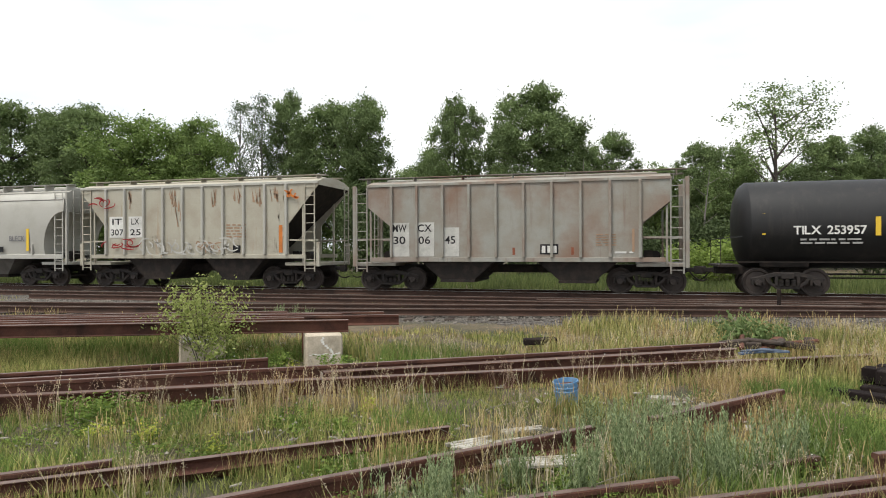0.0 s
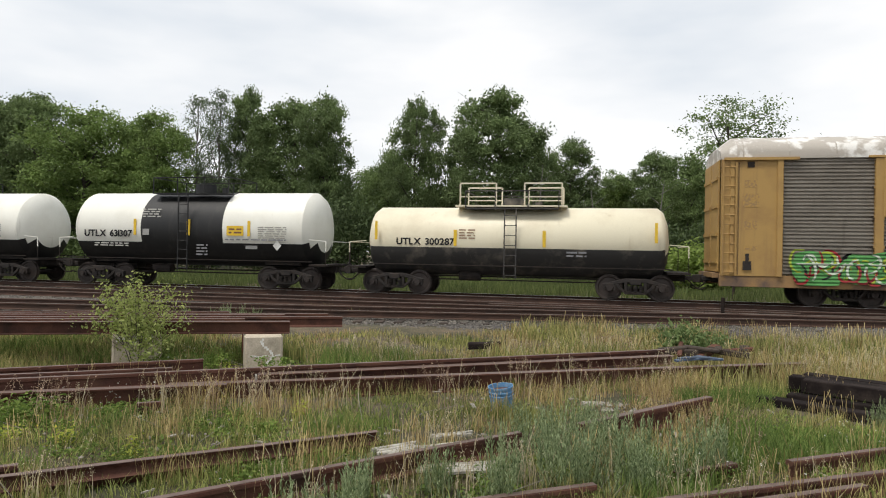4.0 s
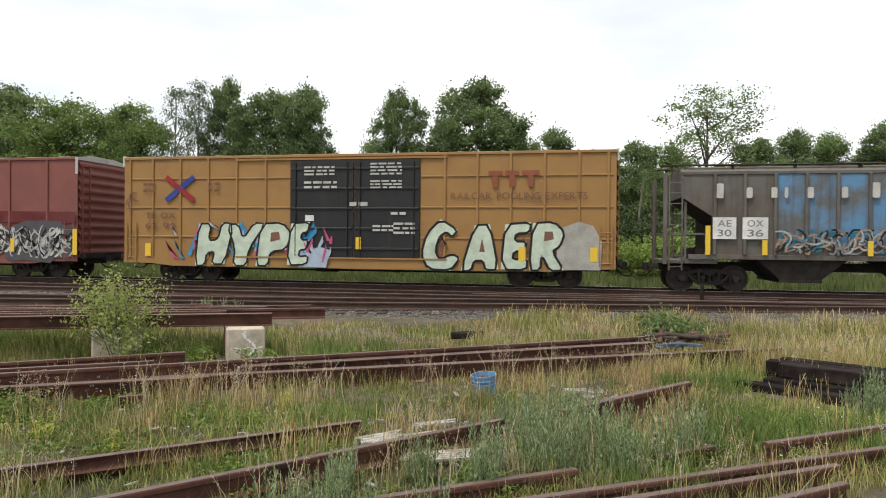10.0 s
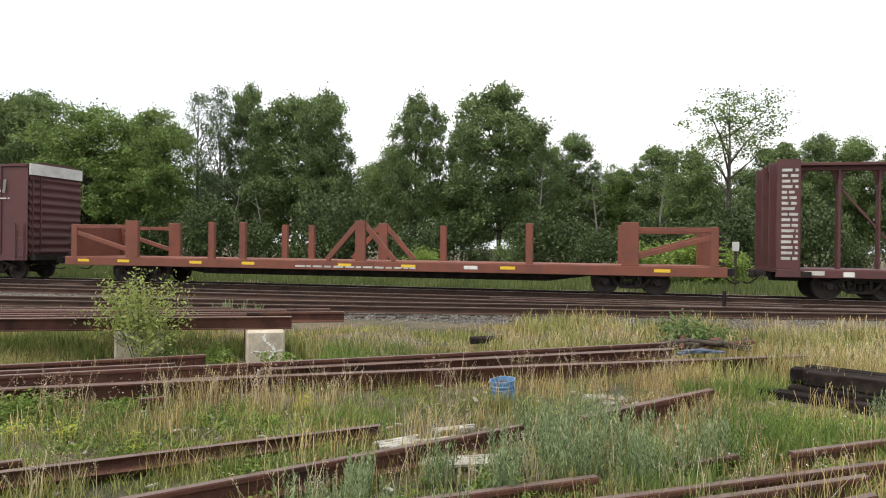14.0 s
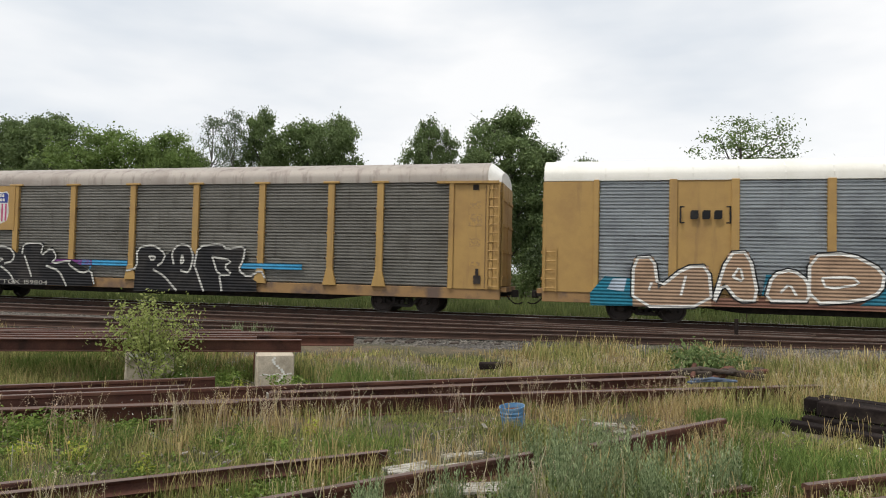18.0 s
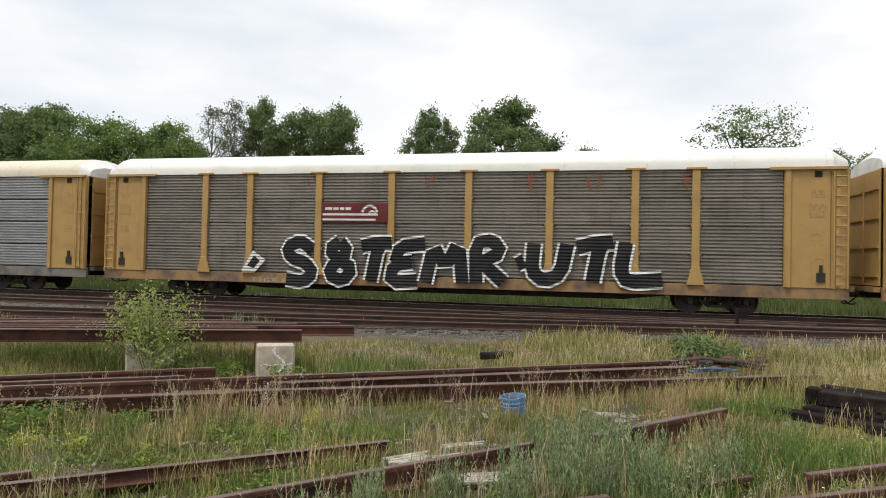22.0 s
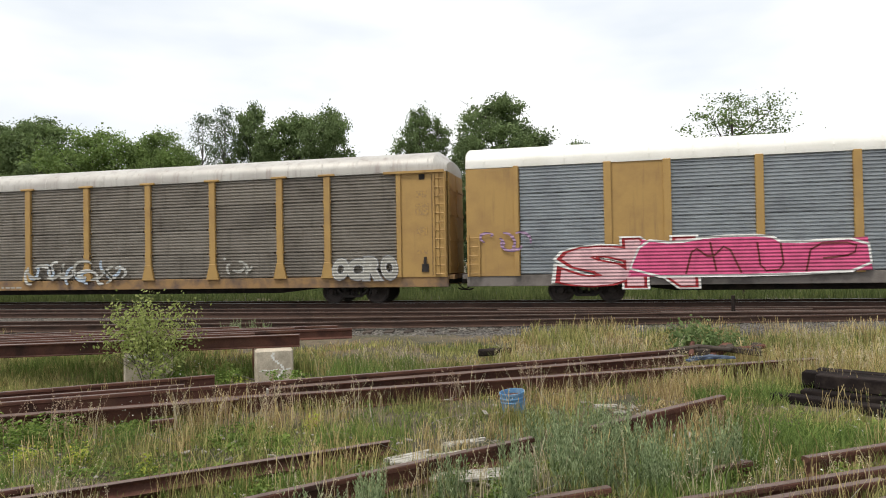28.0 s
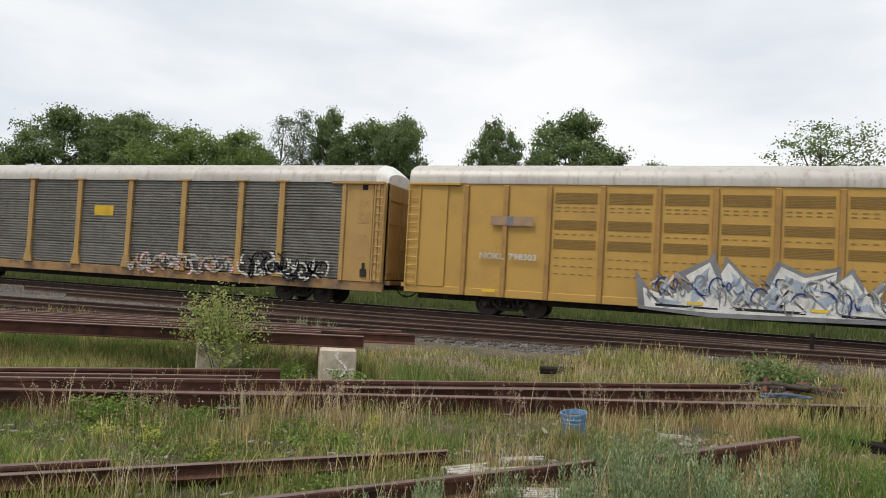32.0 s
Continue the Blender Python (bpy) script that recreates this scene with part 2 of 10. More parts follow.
# worn steel, made paler to show light on upper faces
M_railtop = surface("lit_worn_rail_top", (0.15, 0.10, 0.082), 0.6, 0.1, (0.10, 0.062, 0.048), scale=4, fine=0.3, fscale=50)
M_chalk = surface("pale_stain", (0.82, 0.80, 0.75), 0.9, fine=0.3, bump=0.2)
M_blue = surface("blue_plastic", (0.085, 0.22, 0.40), 0.5, 0, (0.19, 0.32, 0.46), scale=9, fine=0.15, bump=0.05)
M_bluepale = surface("faded_blue", (0.045, 0.075, 0.13), 0.6, 0, (0.13, 0.16, 0.20), scale=9, fine=0.2)
M_under = surface("grimy_underframe", (0.022, 0.018, 0.016), 0.85, 0.0, (0.046, 0.034, 0.027), scale=3, fine=0.35, bump=0.3)
M_truck = surface("grimy_bogie_steel", (0.020, 0.016, 0.014), 0.85, 0.0, (0.042, 0.030, 0.023), scale=4, fine=0.35, bump=0.3)
M_tread = surface("wheel_steel", (0.050, 0.037, 0.031), 0.7, 0.1, (0.028, 0.021, 0.018), scale=4, fine=0.3)
M_gravel = surface("ballast_stone", (0.125, 0.116, 0.105), 0.95, 0, (0.085, 0.076, 0.066), scale=0.8, dirt=(0.135, 0.105, 0.08), fine=0.5, fscale=22, bump=1.0)
for m_, k_ in ((M_creo, 0.1), (M_tie, 0.2), (M_rust, 0.25), (M_rail, 0.25), (M_gravel, 0.2), (M_under, 0.25)):
    m_.node_tree.nodes["Principled BSDF"].inputs["Specular IOR Level"].default_value = k_

# ---- ground ----
RAIL_Z, TRACK_Y = 0.305, 24.75


def ground_z(x, y):
    """Low rough ground, rising to the ballast bed and falling gently behind it."""
    n = 0.05 * noise.noise((x * 0.35, y * 0.35, 0.3)) + 0.025 * noise.noise((x * 1.3, y * 1.3, 4.0))
    if y < 13:
        return n - 0.02
    if y < 36:
        return n * 0.5 - 0.02 + 0.02 * min(1, (y - 13) / 4)
    return n - 0.02 + 0.25 * min(1.0, (y - 36) / 20)


def ground_mesh():
    xs = sorted({round(v, 2) for v in [*np.arange(-18, 14, 0.4), *np.arange(-70, 60, 3.0), -900, -500, -250, -140, 140, 250, 500, 900]})
    ys = sorted({round(v, 2) for v in [*np.arange(-4, 20, 0.4), *np.arange(20, 70, 2.0), -900, -400, -100, -30, -12, 100, 200, 500, 900]})
    sh = Shape()
    sh.v = [(x, y, ground_z(x, y)) for y in ys for x in xs]
    w = len(xs)
    sh.f = [(j * w + i, j * w + i + 1, (j + 1) * w + i + 1, (j + 1) * w + i) for j in range(len(ys) - 1) for i in range(w - 1)]
    return sh


def ground_material():
    m, nt, bsdf = node_mat("weedy_soil")
    vec = nt.nodes.new("ShaderNodeTexCoord").outputs["Object"]
    c = mixer(nt, ramp(nt, noise_tex(nt, vec, 0.5, 5), 0.4, 0.6), (0.060, 0.062, 0.026), (0.17, 0.125, 0.075))
    c = mixer(nt, ramp(nt, noise_tex(nt, vec, 3.0, 6), 0.45, 0.7), c, (0.085, 0.075, 0.042))
    g = noise_tex(nt, vec, 40, 6, 0.8)
    c = mixer(nt, 1.0, c, ramp(nt, g, 0.3, 0.7, (0.5,) * 3, (1.25,) * 3), "MULTIPLY")
    nt.links.new(c, bsdf.inputs["Base Color"])
    bsdf.inputs["Roughness"].default_value = 0.95
    b = nt.nodes.new("ShaderNodeBump")
    b.inputs["Strength"].default_value, b.inputs["Distance"].default_value = 0.8, 0.04
    nt.links.new(g, b.inputs["Height"])
    nt.links.new(b.outputs["Normal"], bsdf.inputs["Normal"])
    return m


thing("ground", "rough weedy ground with dry soil and grass", "ground", shape=ground_mesh(), material=ground_material(), kind="structure", smooth=True)

# ballast bed under the two tracks
bed = Shape()
bed.strip([(15.2, -0.06), (17.0, 0.05), (21.0, 0.10), (27.2, 0.10), (28.8, -0.06)], -160, 140, "x")
thing("ballast_bed", "grey crushed stone ballast under the tracks", "ballast", shape=bed, material=M_gravel, kind="structure")

# loose stones of the shoulder
rng = np.random.default_rng(5)


def stones(name, label, n, x0, x1, y0, y1, zf, size, mat):
    ico = np.array([(0.0, 0.0, 0.62), (0.8, 0.0, 0.0), (0.0, 0.9, 0.05), (-0.9, 0.1, 0.0), (0.1, -0.8, 0.0), (0.0, 0.0, -0.6)])
    tri = np.array([(0, 1, 2), (0, 2, 3), (0, 3, 4), (0, 4, 1), (5, 2, 1), (5, 3, 2), (5, 4, 3), (5, 1, 4)])
    x, y = rng.uniform(x0, x1, n), rng.uniform(y0, y1, n)
    s = rng.uniform(0.5, 1.2, (n, 1, 1)) * size
    a = rng.uniform(0, 6.28, n)
    p = (ico[None] * rng.uniform(0.7, 1.3, (n, 6, 3))) * s
    c, k = np.cos(a)[:, None], np.sin(a)[:, None]
    p = np.stack([p[..., 0] * c - p[..., 1] * k, p[..., 0] * k + p[..., 1] * c, p[..., 2]], -1)
    z = np.array([zf(b) for b in y])
    p += np.stack([x, y, z], -1)[:, None, :]
    me = bpy.data.meshes.new(name)
    me.from_pydata(p.reshape(-1, 3).tolist(), [], (tri[None] + 6 * np.arange(n)[:, None, None]).reshape(-1, 3).tolist())
    me.materials.append(mat)
    ob = new(name, me)
    return tagged(ob, label, "stones", kind="stuff")


M_stone = leaf_mat("crushed_stone", (0.075, 0.067, 0.061), (0.22, 0.198, 0.18), 0.3, 0.0)


def bed_z(y):
    return float(np.interp(y, [15.2, 17.0, 21.0, 27.2, 28.8], [-0.06, 0.05, 0.10, 0.10, -0.06])) + 0.012


stones("ballast_stones", "loose grey crushed stones of the ballast shoulder", 24000, -22, 12, 14.2, 19.5, bed_z, 0.045, M_stone)
stones("ballast_stones", "loose grey and brown stones between the ties", 9000, -30, 14, 19.5, 26.5, bed_z, 0.045, M_stone)


# ---- track ----
def rail_profile(k=1.0):
    half = [(0.075, 0), (0.075, 0.012), (0.012, 0.035), (0.009, 0.13), (0.036, 0.142), (0.036, 0.172), (0.028, 0.18)]
    return [(a * k, b * k) for a, b in half] + [(-a * k, b * k) for a, b in reversed(half)]


def rail_between(p, q, z, k=1.0):
    """A rail that stands on z and runs from p to q (x, y)."""
    p, q = Vector((*p, 0)), Vector((*q, 0))
    d = (q - p).normalized()
    s = Vector((d.y, -d.x, 0))
    sh = Shape()
    sh.loft([[tuple(e + s * a + Vector((0, 0, z + b))) for a, b in rail_profile(k)] for e in (p, q)])
    return sh


def head_between(p, q, z):
    p, q = Vector((*p, z)), Vector((*q, z))
    return Shape().bar(p, q, 0.058, 0.006)


main = thing("main_track", "main railway track of brown rails with bright heads on timber ties", "railway track", kind="structure")
side = thing("side_track", "rusty side track that joins the main track", "railway track", kind="structure")
for y in (24.0, 25.5):
    part("rail", rail_between((-160, y), (140, y), RAIL_Z - 0.182), M_rail, main)
    part("railhead", head_between((-160, y), (140, y), RAIL_Z), M_shine, main, "bright worn running surface")
# the side track closes up to the main one towards the right
SIDE = [(-160, -3.5), (-16.5, 15.0), (-6.0, 16.65), (6.0, 18.9), (20.0, 22.2), (42, 24.0)]
for off, lab in ((0.0, ""), (1.47, "")):
    for a, b in zip(SIDE, SIDE[1:]):
        part("rail", rail_between((a[0], a[1] + off), (b[0], b[1] + off), RAIL_Z - 0.20), M_rail, side)
        if off >= 0.0:
            part("railhead", head_between((a[0], a[1] + off), (b[0], b[1] + off), RAIL_Z - 0.018), M_dull, side, "dull worn running surface")
# closure rails and guard rails of the switch
for a, b in (((-26, 20.9), (26, 22.6)), ((-22, 19.4), (30, 21.3)), ((2, 20.0), (16, 20.4)), ((-3, 20.9), (6.4, 21.2)), ((9, 19.6), (22, 20.4))):
    part("rail", rail_between(a, b, RAIL_Z - 0.20), M_rail, side)
    part("railhead", head_between(a, b, RAIL_Z - 0.018), M_dull, side, "dull worn running surface")
tie_mesh = mesh_of("tie", Shape().box(-0.115, 0.115, -1.3, 1.3, -0.09, 0.09), M_tie, bevel=0.012)

# ---- foreground steel, blocks, ties, bucket ----
BEAM = [(0.14, 0), (0.14, 0.022), (0.013, 0.03), (0.013, 0.27), (0.14, 0.278), (0.14, 0.30), (-0.14, 0.30), (-0.14, 0.278), (-0.013, 0.27), (-0.013, 0.03), (-0.14, 0.022), (-0.14, 0)]


def lying(name, label, p, q, prof, z0=0.0, z1=None, category="steel rail", group="scrap rails", mat=None):
    """A rolled section from p to q; z0 and z1 are the heights of its foot."""
    z1 = z0 if z1 is None else z1
    a, b = Vector((*p, z0)), Vector((*q, z1))
    d = (b - a).normalized()
    s = Vector((d.y, -d.x, 0)).normalized()
    u = s.cross(d).normalized()
    u = u if u.z > 0 else -u
    n = max(2, int((b - a).length / 1.5) + 1)
    rings = []
    for i in range(n):
        c = a.lerp(b, i / (n - 1)) - a
        sag = 0.006 * math.sin(i * 1.7)
        rings.append([tuple(c + s * (x + sag) + u * y) for x, y in prof])
    sh = Shape().loft(rings)
    ob = thing(name, label, category, pose(*a), group, sh, mat or M_rust)
    # thin strip along the top; its paler colour paints the lit, worn head
    top = max(y for x, y in prof)
    half = max(x for x, y in prof if y > top - 0.012) * 0.92
    crown = [(-half, top + 0.001), (half, top + 0.001), (half * 0.8, top + 0.004), (-half * 0.8, top + 0.004)]
    rings = []
    for i in range(n):
        c = a.lerp(b, i / (n - 1)) - a
        rings.append([tuple(c + s * (x + 0.006 * math.sin(i * 1.7)) + u * y) for x, y in crown])
    part("worn_top", Shape().loft(rings), M_railtop, ob, "worn upper face, coloured paler as if lit from above")
    return ob


RP = rail_profile()
SECTION = [(0.09, 0), (0.09, 0.014), (0.01, 0.02), (0.01, 0.165), (0.09, 0.172), (0.09, 0.186), (-0.09, 0.186), (-0.09, 0.172), (-0.01, 0.165), (-0.01, 0.02), (-0.09, 0.014), (-0.09, 0)]
NARROW = [(a * 0.55, b * 0.78) for a, b in BEAM]
A = "old rust-brown rail lying on concrete blocks"
lying("steel_beam", "long rust-brown steel beam resting on concrete blocks", (-12.6, 6.45), (-4.72, 9.74), [(a * 0.5, b * 0.66) for a, b in BEAM], 0.53, category="steel beam", group="beams on blocks")
for p, q, z in (((-13.0, 6.95), (-4.15, 10.68), 0.56), ((-13.2, 7.25), (-5.2, 10.55), 0.57), ((-13.2, 7.65), (-4.6, 11.12), 0.56), ((-13.4, 8.0), (-6.5, 10.9), 0.55), ((-13.0, 6.65), (-5.6, 9.85), 0.55)):
    lying("steel_rail", A, p, q, RP, z, group="beams on blocks")
B = "long rust-brown steel section in a pile on the ground"
lying("steel_beam", B, (-11.0, 3.35), (-4.3, 7.06), NARROW, -0.01, category="steel beam", group="steel on the ground")
lying("steel_beam", "long rust-brown steel section with a pale cut end", (-4.11, 7.5), (1.5, 11.06), [(a * 0.7, b * 0.45) for a, b in BEAM], 0.145, category="steel beam", group="steel on the ground")
lying("steel_beam", "rust-red steel section under others in a pile", (-5.0, 6.88), (3.63, 11.42), [(a * 0.9, b * 1.3) for a, b in SECTION], -0.03, category="steel beam", group="steel on the ground")
lying("steel_rail", "dark old rail on top of a steel pile", (-11.4, 2.8), (1.4, 11.2), RP, 0.17, group="steel on the ground")
lying("steel_beam", B, (-10.9, 3.3), (1.3, 11.4), NARROW, -0.05, category="steel beam", group="steel on the ground")
lying("steel_rail", "dark old rail on top of a steel pile", (-11.0, 3.5), (-5.2, 7.25), RP, 0.165, group="steel on the ground")
lying("steel_rail", "short old rail behind a steel pile", (-11.0, 4.05), (-5.36, 8.22), RP, 0.12, group="steel on the ground")
lying("steel_rail", B, (-11.2, 3.75), (-4.8, 8.1), RP, 0.0, group="steel on the ground")
cut = Shape().box(-0.012, 0.012, -0.075, 0.075, 0.15, 0.27)
thing("cut_plate", "pale cut end plate of a steel section", "steel plate", pose(-4.13, 7.49, 0, 0, 0, 32), shape=cut, material=M_plank)
lying("steel_rail", "short rusty heavy rail half sunk in grass", (0.05, 6.30), (1.55, 7.88), rail_profile(1.3), -0.01, 0.03)
lying("steel_rail", "rusty rail lying in tall weeds", (-3.9, 2.35), (-0.5, 5.84), RP, 0.02, 0.04)
TIPPED = [(a * math.cos(0.8) - b * math.sin(0.8) + 0.06, b * math.cos(0.8) + a * math.sin(0.8) + 0.02) for a, b in RP]
lying("steel_rail", "rusty rail tipped on its side in sparse grass", (-5.9, 2.38), (-1.87, 5.68), TIPPED, -0.02, 0.0)
lying("steel_rail", "rusty rail lying in sparse grass", (-5.9, 2.62), (-4.35, 3.98), RP, -0.03, -0.02)
lying("steel_rail", "rusty rail lying in weeds", (-2.2, 3.2), (0.18, 4.77), RP, -0.03)
lying("steel_rail", "long rust-brown rail with a rounded head", (-1.6, 3.2), (4.6, 6.95), RP, -0.03)
lying("steel_rail", "rust-brown rail with a cut end", (-0.9, 3.34), (2.27, 5.31), RP, -0.03)
lying("steel_rail", "short rust-brown rail with a cut end", (0.1, 3.42), (2.19, 4.97), RP, -0.06)
lying("steel_rail", "rust-brown rail lying in grass", (1.86, 5.82), (5.2, 8.02), RP, -0.03)
lying("steel_rail", "small piece of rail in grass", (0.85, 5.35), (1.4, 5.78), RP, -0.07)
lying("steel_rail", "short rusty offcut standing out of grass", (-4.95, 6.22), (-4.72, 6.40), RP, -0.06)
for x, y, r, w in ((-5.12, 9.58, 31, 0.60), (-7.03, 8.98, 36, 0.72)):
    blk = Shape()
    blk.box(-w / 2, w / 2, -0.30, 0.30, -0.06, 0.525)
    b_ob = thing("concrete_block", "weathered pale concrete block under steel beams", "concrete block", pose(x, y, 0, 0, 0, r), "blocks", blk, M_conc, bevel=0.03)
    if x > -6:
        st = Shape()
        for i in range(14):
            c, h = 0.05 + 0.085 * math.sin(i * 0.45 - 0.6) + 0.012 * math.sin(i * 3.1), 0.012 + 0.012 * abs(math.sin(i * 1.9))
            st.box(c - h, c + h, -0.3055, -0.302, 0.03 + i * 0.032, 0.064 + i * 0.032)
        for i in range(12):
            st.box(-0.24 + i * 0.042, -0.20 + i * 0.042, -0.3055, -0.302, 0.185 + 0.012 * math.sin(i * 1.3), 0.197 + 0.012 * math.sin(i * 1.3) + 0.008 * abs(math.sin(i * 2.7)))
        part("stain", st, M_chalk, b_ob, "whitish lime stain")
    else:
        st = Shape()
        for i in range(7):
            st.box(-0.3 + i * 0.08, -0.24 + i * 0.08 + 0.02 * math.sin(i * 2.0), -0.3055, -0.302, 0.42 + 0.03 * math.sin(i * 1.7), 0.51)
        part("stain", st, M_chalk, b_ob, "flaking white paint")
peg = Shape().box(-0.04, 0.04, -0.04, 0.04, -0.05, 0.53)
thing("steel_stake", "dark upright steel stake beside a concrete block", "stake", pose(-5.52, 9.72, 0), shape=peg, material=M_rust, bevel=0.006)
# planks
for x, y, a, ln, w, z in ((-1.62, 5.55, 52, 0.55, 0.14, 0.06), (-1.48, 5.5, 50, 0.6, 0.1, 0.05), (-1.15, 5.72, 44, 0.75, 0.1, 0.07), (-1.22, 6.2, 42, 0.5, 0.08, 0.04), (-0.95, 5.2, 31, 0.85, 0.12, 0.05), (-0.8, 5.12, 30, 0.6, 0.09, 0.06), (0.22, 8.0, 20, 0.3, 0.1, 0.06)):
    pl = Shape()
    for j in range(3):
        pl.box(-ln / 2 + 0.03 * (j % 2), ln / 2 - 0.05 * ((j + 1) % 3), -w / 2 + j * w / 3, -w / 2 + (j + 0.92) * w / 3, -0.015, 0.012 + 0.004 * j)
    thing("broken_plank", "grey split weathered plank lying in grass", "plank", pose(x, y, z, 3, 2, a), "planks", pl, M_bleached, bevel=0.004)
# stack of ties
tie_small = mesh_of("old_tie", Shape().box(0, 2.6, -0.115, 0.115, -0.09, 0.09), M_creo, bevel=0.012)
for i in range(7):
    row, lay = i % 4, i // 4
    ob = new("railway_tie", tie_small)
    ob.matrix_basis = pose(2.75 + row * 0.13 + lay * 0.10 + 0.13 * math.sin(i * 2.1), 9.08 + row * 0.24 + lay * 0.1, 0.05 + 0.185 * lay, 0.8 * math.sin(i * 4.1), 0, -30 + 2.5 * math.sin(i * 3.0))
    tagged(ob, "dark creosoted timber tie in a low stack", "railway tie", "stacked ties")
ob = new("railway_tie", tie_small)
ob.matrix_basis = pose(2.35, 8.95, 0.02, 0, 0, -34)
tagged(ob, "dark creosoted timber tie half hidden in grass", "railway tie", "stacked ties")


def lathe(prof, n=24, cx=0.0, cy=0.0):
    return [[(cx + r * math.cos(2 * math.pi * i / n), cy + r * math.sin(2 * math.pi * i / n), z) for i in range(n)] for r, z in prof]


pail = thing("bucket", "blue plastic bucket with ribbed rim, standing in grass", "bucket", pose(-0.88, 7.62, -0.06, 4, -5, 0) @ Matrix.Diagonal((1.05, 1.05, 1.0, 1)))
part("body", Shape().loft(lathe([(0.122, 0), (0.128, 0.01), (0.138, 0.24), (0.146, 0.242), (0.146, 0.252), (0.139, 0.256), (0.141, 0.285), (0.149, 0.287), (0.149, 0.297), (0.142, 0.30), (0.143, 0.335), (0.151, 0.338), (0.151, 0.36), (0.14, 0.36), (0.136, 0.3), (0.12, 0.02)]), caps=True), M_blue, pail, smooth=True)
part("rust_fill", Shape().loft(lathe([(0.135, 0.30), (0.134, 0.303)]), caps=True), M_rust, pail, "rusty brown fill")
hnd = Shape()
pts = [(0.15 * math.cos(a), -0.16 * abs(math.sin(a)) * 0.4 - 0.02, 0.33 - 0.13 * math.sin(a)) for a in np.linspace(0, math.pi, 12)]
for a, b in zip(pts, pts[1:]):
    hnd.rod(a, b, 0.004, 5)
part("handle", hnd, M_rail, pail, "thin wire handle")
# blue scrap on the far steel
M_scrap = surface("dark_blue_scrap", (0.025, 0.04, 0.07), 0.6, 0.0, (0.07, 0.10, 0.14), scale=9, fine=0.25)
scr = thing("blue_scrap", "crumpled blue metal scrap lying on steel sections", "scrap", pose(1.75, 10.5, 0.27, 0, 0, 24) @ Matrix.Diagonal((0.72, 1.5, 1.0, 1)))
for i in range(5):
    part("strip", Shape().bar((-0.4 + 0.1 * i, 0.03 * i, 0.02 + 0.03 * (i % 2)), (0.35 + 0.06 * i, -0.05 * i + 0.1, 0.06), 0.07, 0.03), M_scrap if i % 2 else M_bluepale, scr, bevel=0.004)
# rotten wood and rubble at the end of the pile
for i in range(9):
    lg = Shape()
    ln = 0.26 + 0.14 * math.sin(i * 2.2)
    lg.bar((-ln, 0, 0), (ln, 0.02, 0.03), 0.13 + 0.05 * math.sin(i * 5.0), 0.09 + 0.03 * math.cos(i * 3.0))
    thing("rotten_timber", "rotten grey-brown timber piece on a steel pile", "timber", pose(1.6 + 0.16 * i, 11.75 + 0.1 * math.sin(i * 1.9) + 0.045 * i, 0.25 + 0.04 * math.sin(i * 2.7), 0, 9 * math.sin(i * 4.4), 24 + 55 * math.sin(i * 1.7)), "rotten timbers", lg, M_rust if i % 3 == 1 else M_tie, bevel=0.02)
lg = Shape().bar((-0.3, 0, 0), (0.32, 0.02, 0.03), 0.2, 0.12)
thing("rotten_timber", "dark rotten timber lying in dry grass", "timber", pose(-1.75, 11.75, 0.18, 0, 0, 10), "rotten timbers", lg, M_creo, bevel=0.02)
# line-side posts
thing("marker_post", "short dark wooden post beside the track", "post", pose(4.02, 20.2, 0.02), shape=Shape().box(-0.05, 0.05, -0.04, 0.04, 0, 0.72), material=M_creo, bevel=0.01)
sg = thing("signal_box", "small grey metal box on a thin post behind the track", "signal box", pose(6.3, 30.0, 0.0))
part("post", Shape().rod((0, 0, 0), (0, 0, 2.0), 0.05, 8), M_tie, sg)
part("box", Shape().box(-0.13, 0.13, -0.1, 0.1, 1.9, 2.3), surface("grey_enamel", (0.5, 0.5, 0.47), 0.5), sg, bevel=0.01)


# ---- plants ----
def fast_mesh(name, verts, faces, mat):
    me = bpy.data.meshes.new(name)
    k = faces.shape[1]
    me.vertices.add(len(verts))
    me.vertices.foreach_set("co", np.ascontiguousarray(verts, dtype=np.float32).ravel())
    me.loops.add(faces.size)
    me.loops.foreach_set("vertex_index", np.ascontiguousarray(faces, dtype=np.int32).ravel())
    me.polygons.add(len(faces))
    me.polygons.foreach_set("loop_start", np.arange(0, faces.size, k, dtype=np.int32))
    me.update(calc_edges=True)
    me.materials.append(mat)
    return me


def leaf_quads(cent, size, r, flat=0.0):
    """Lozenge leaves with random tilt at the given centres."""
    n = len(cent)
    a, tilt = r.uniform(0, 6.283, n), r.uniform(-1.2, 1.2, n) * (1 - flat)
    s = size * r.uniform(0.6, 1.35, n)
    u = np.stack([np.cos(a) * np.cos(tilt), np.sin(a) * np.cos(tilt), np.sin(tilt)], -1)
    b, roll = np.stack([-np.sin(a), np.cos(a), np.zeros(n)], -1), r.uniform(-1.2, 1.2, n)
    w = np.cross(u, b)
    v = b * np.cos(roll)[:, None] + w * np.sin(roll)[:, None]
    s = s[:, None]
    p = np.stack([cent - u * s * 0.55, cent - v * s * 0.32 + u * s * 0.08, cent + u * s * 0.55, cent + v * s * 0.32 + u * s * 0.08], 1)
    return p.reshape(-1, 3), np.arange(4 * n).reshape(n, 4)


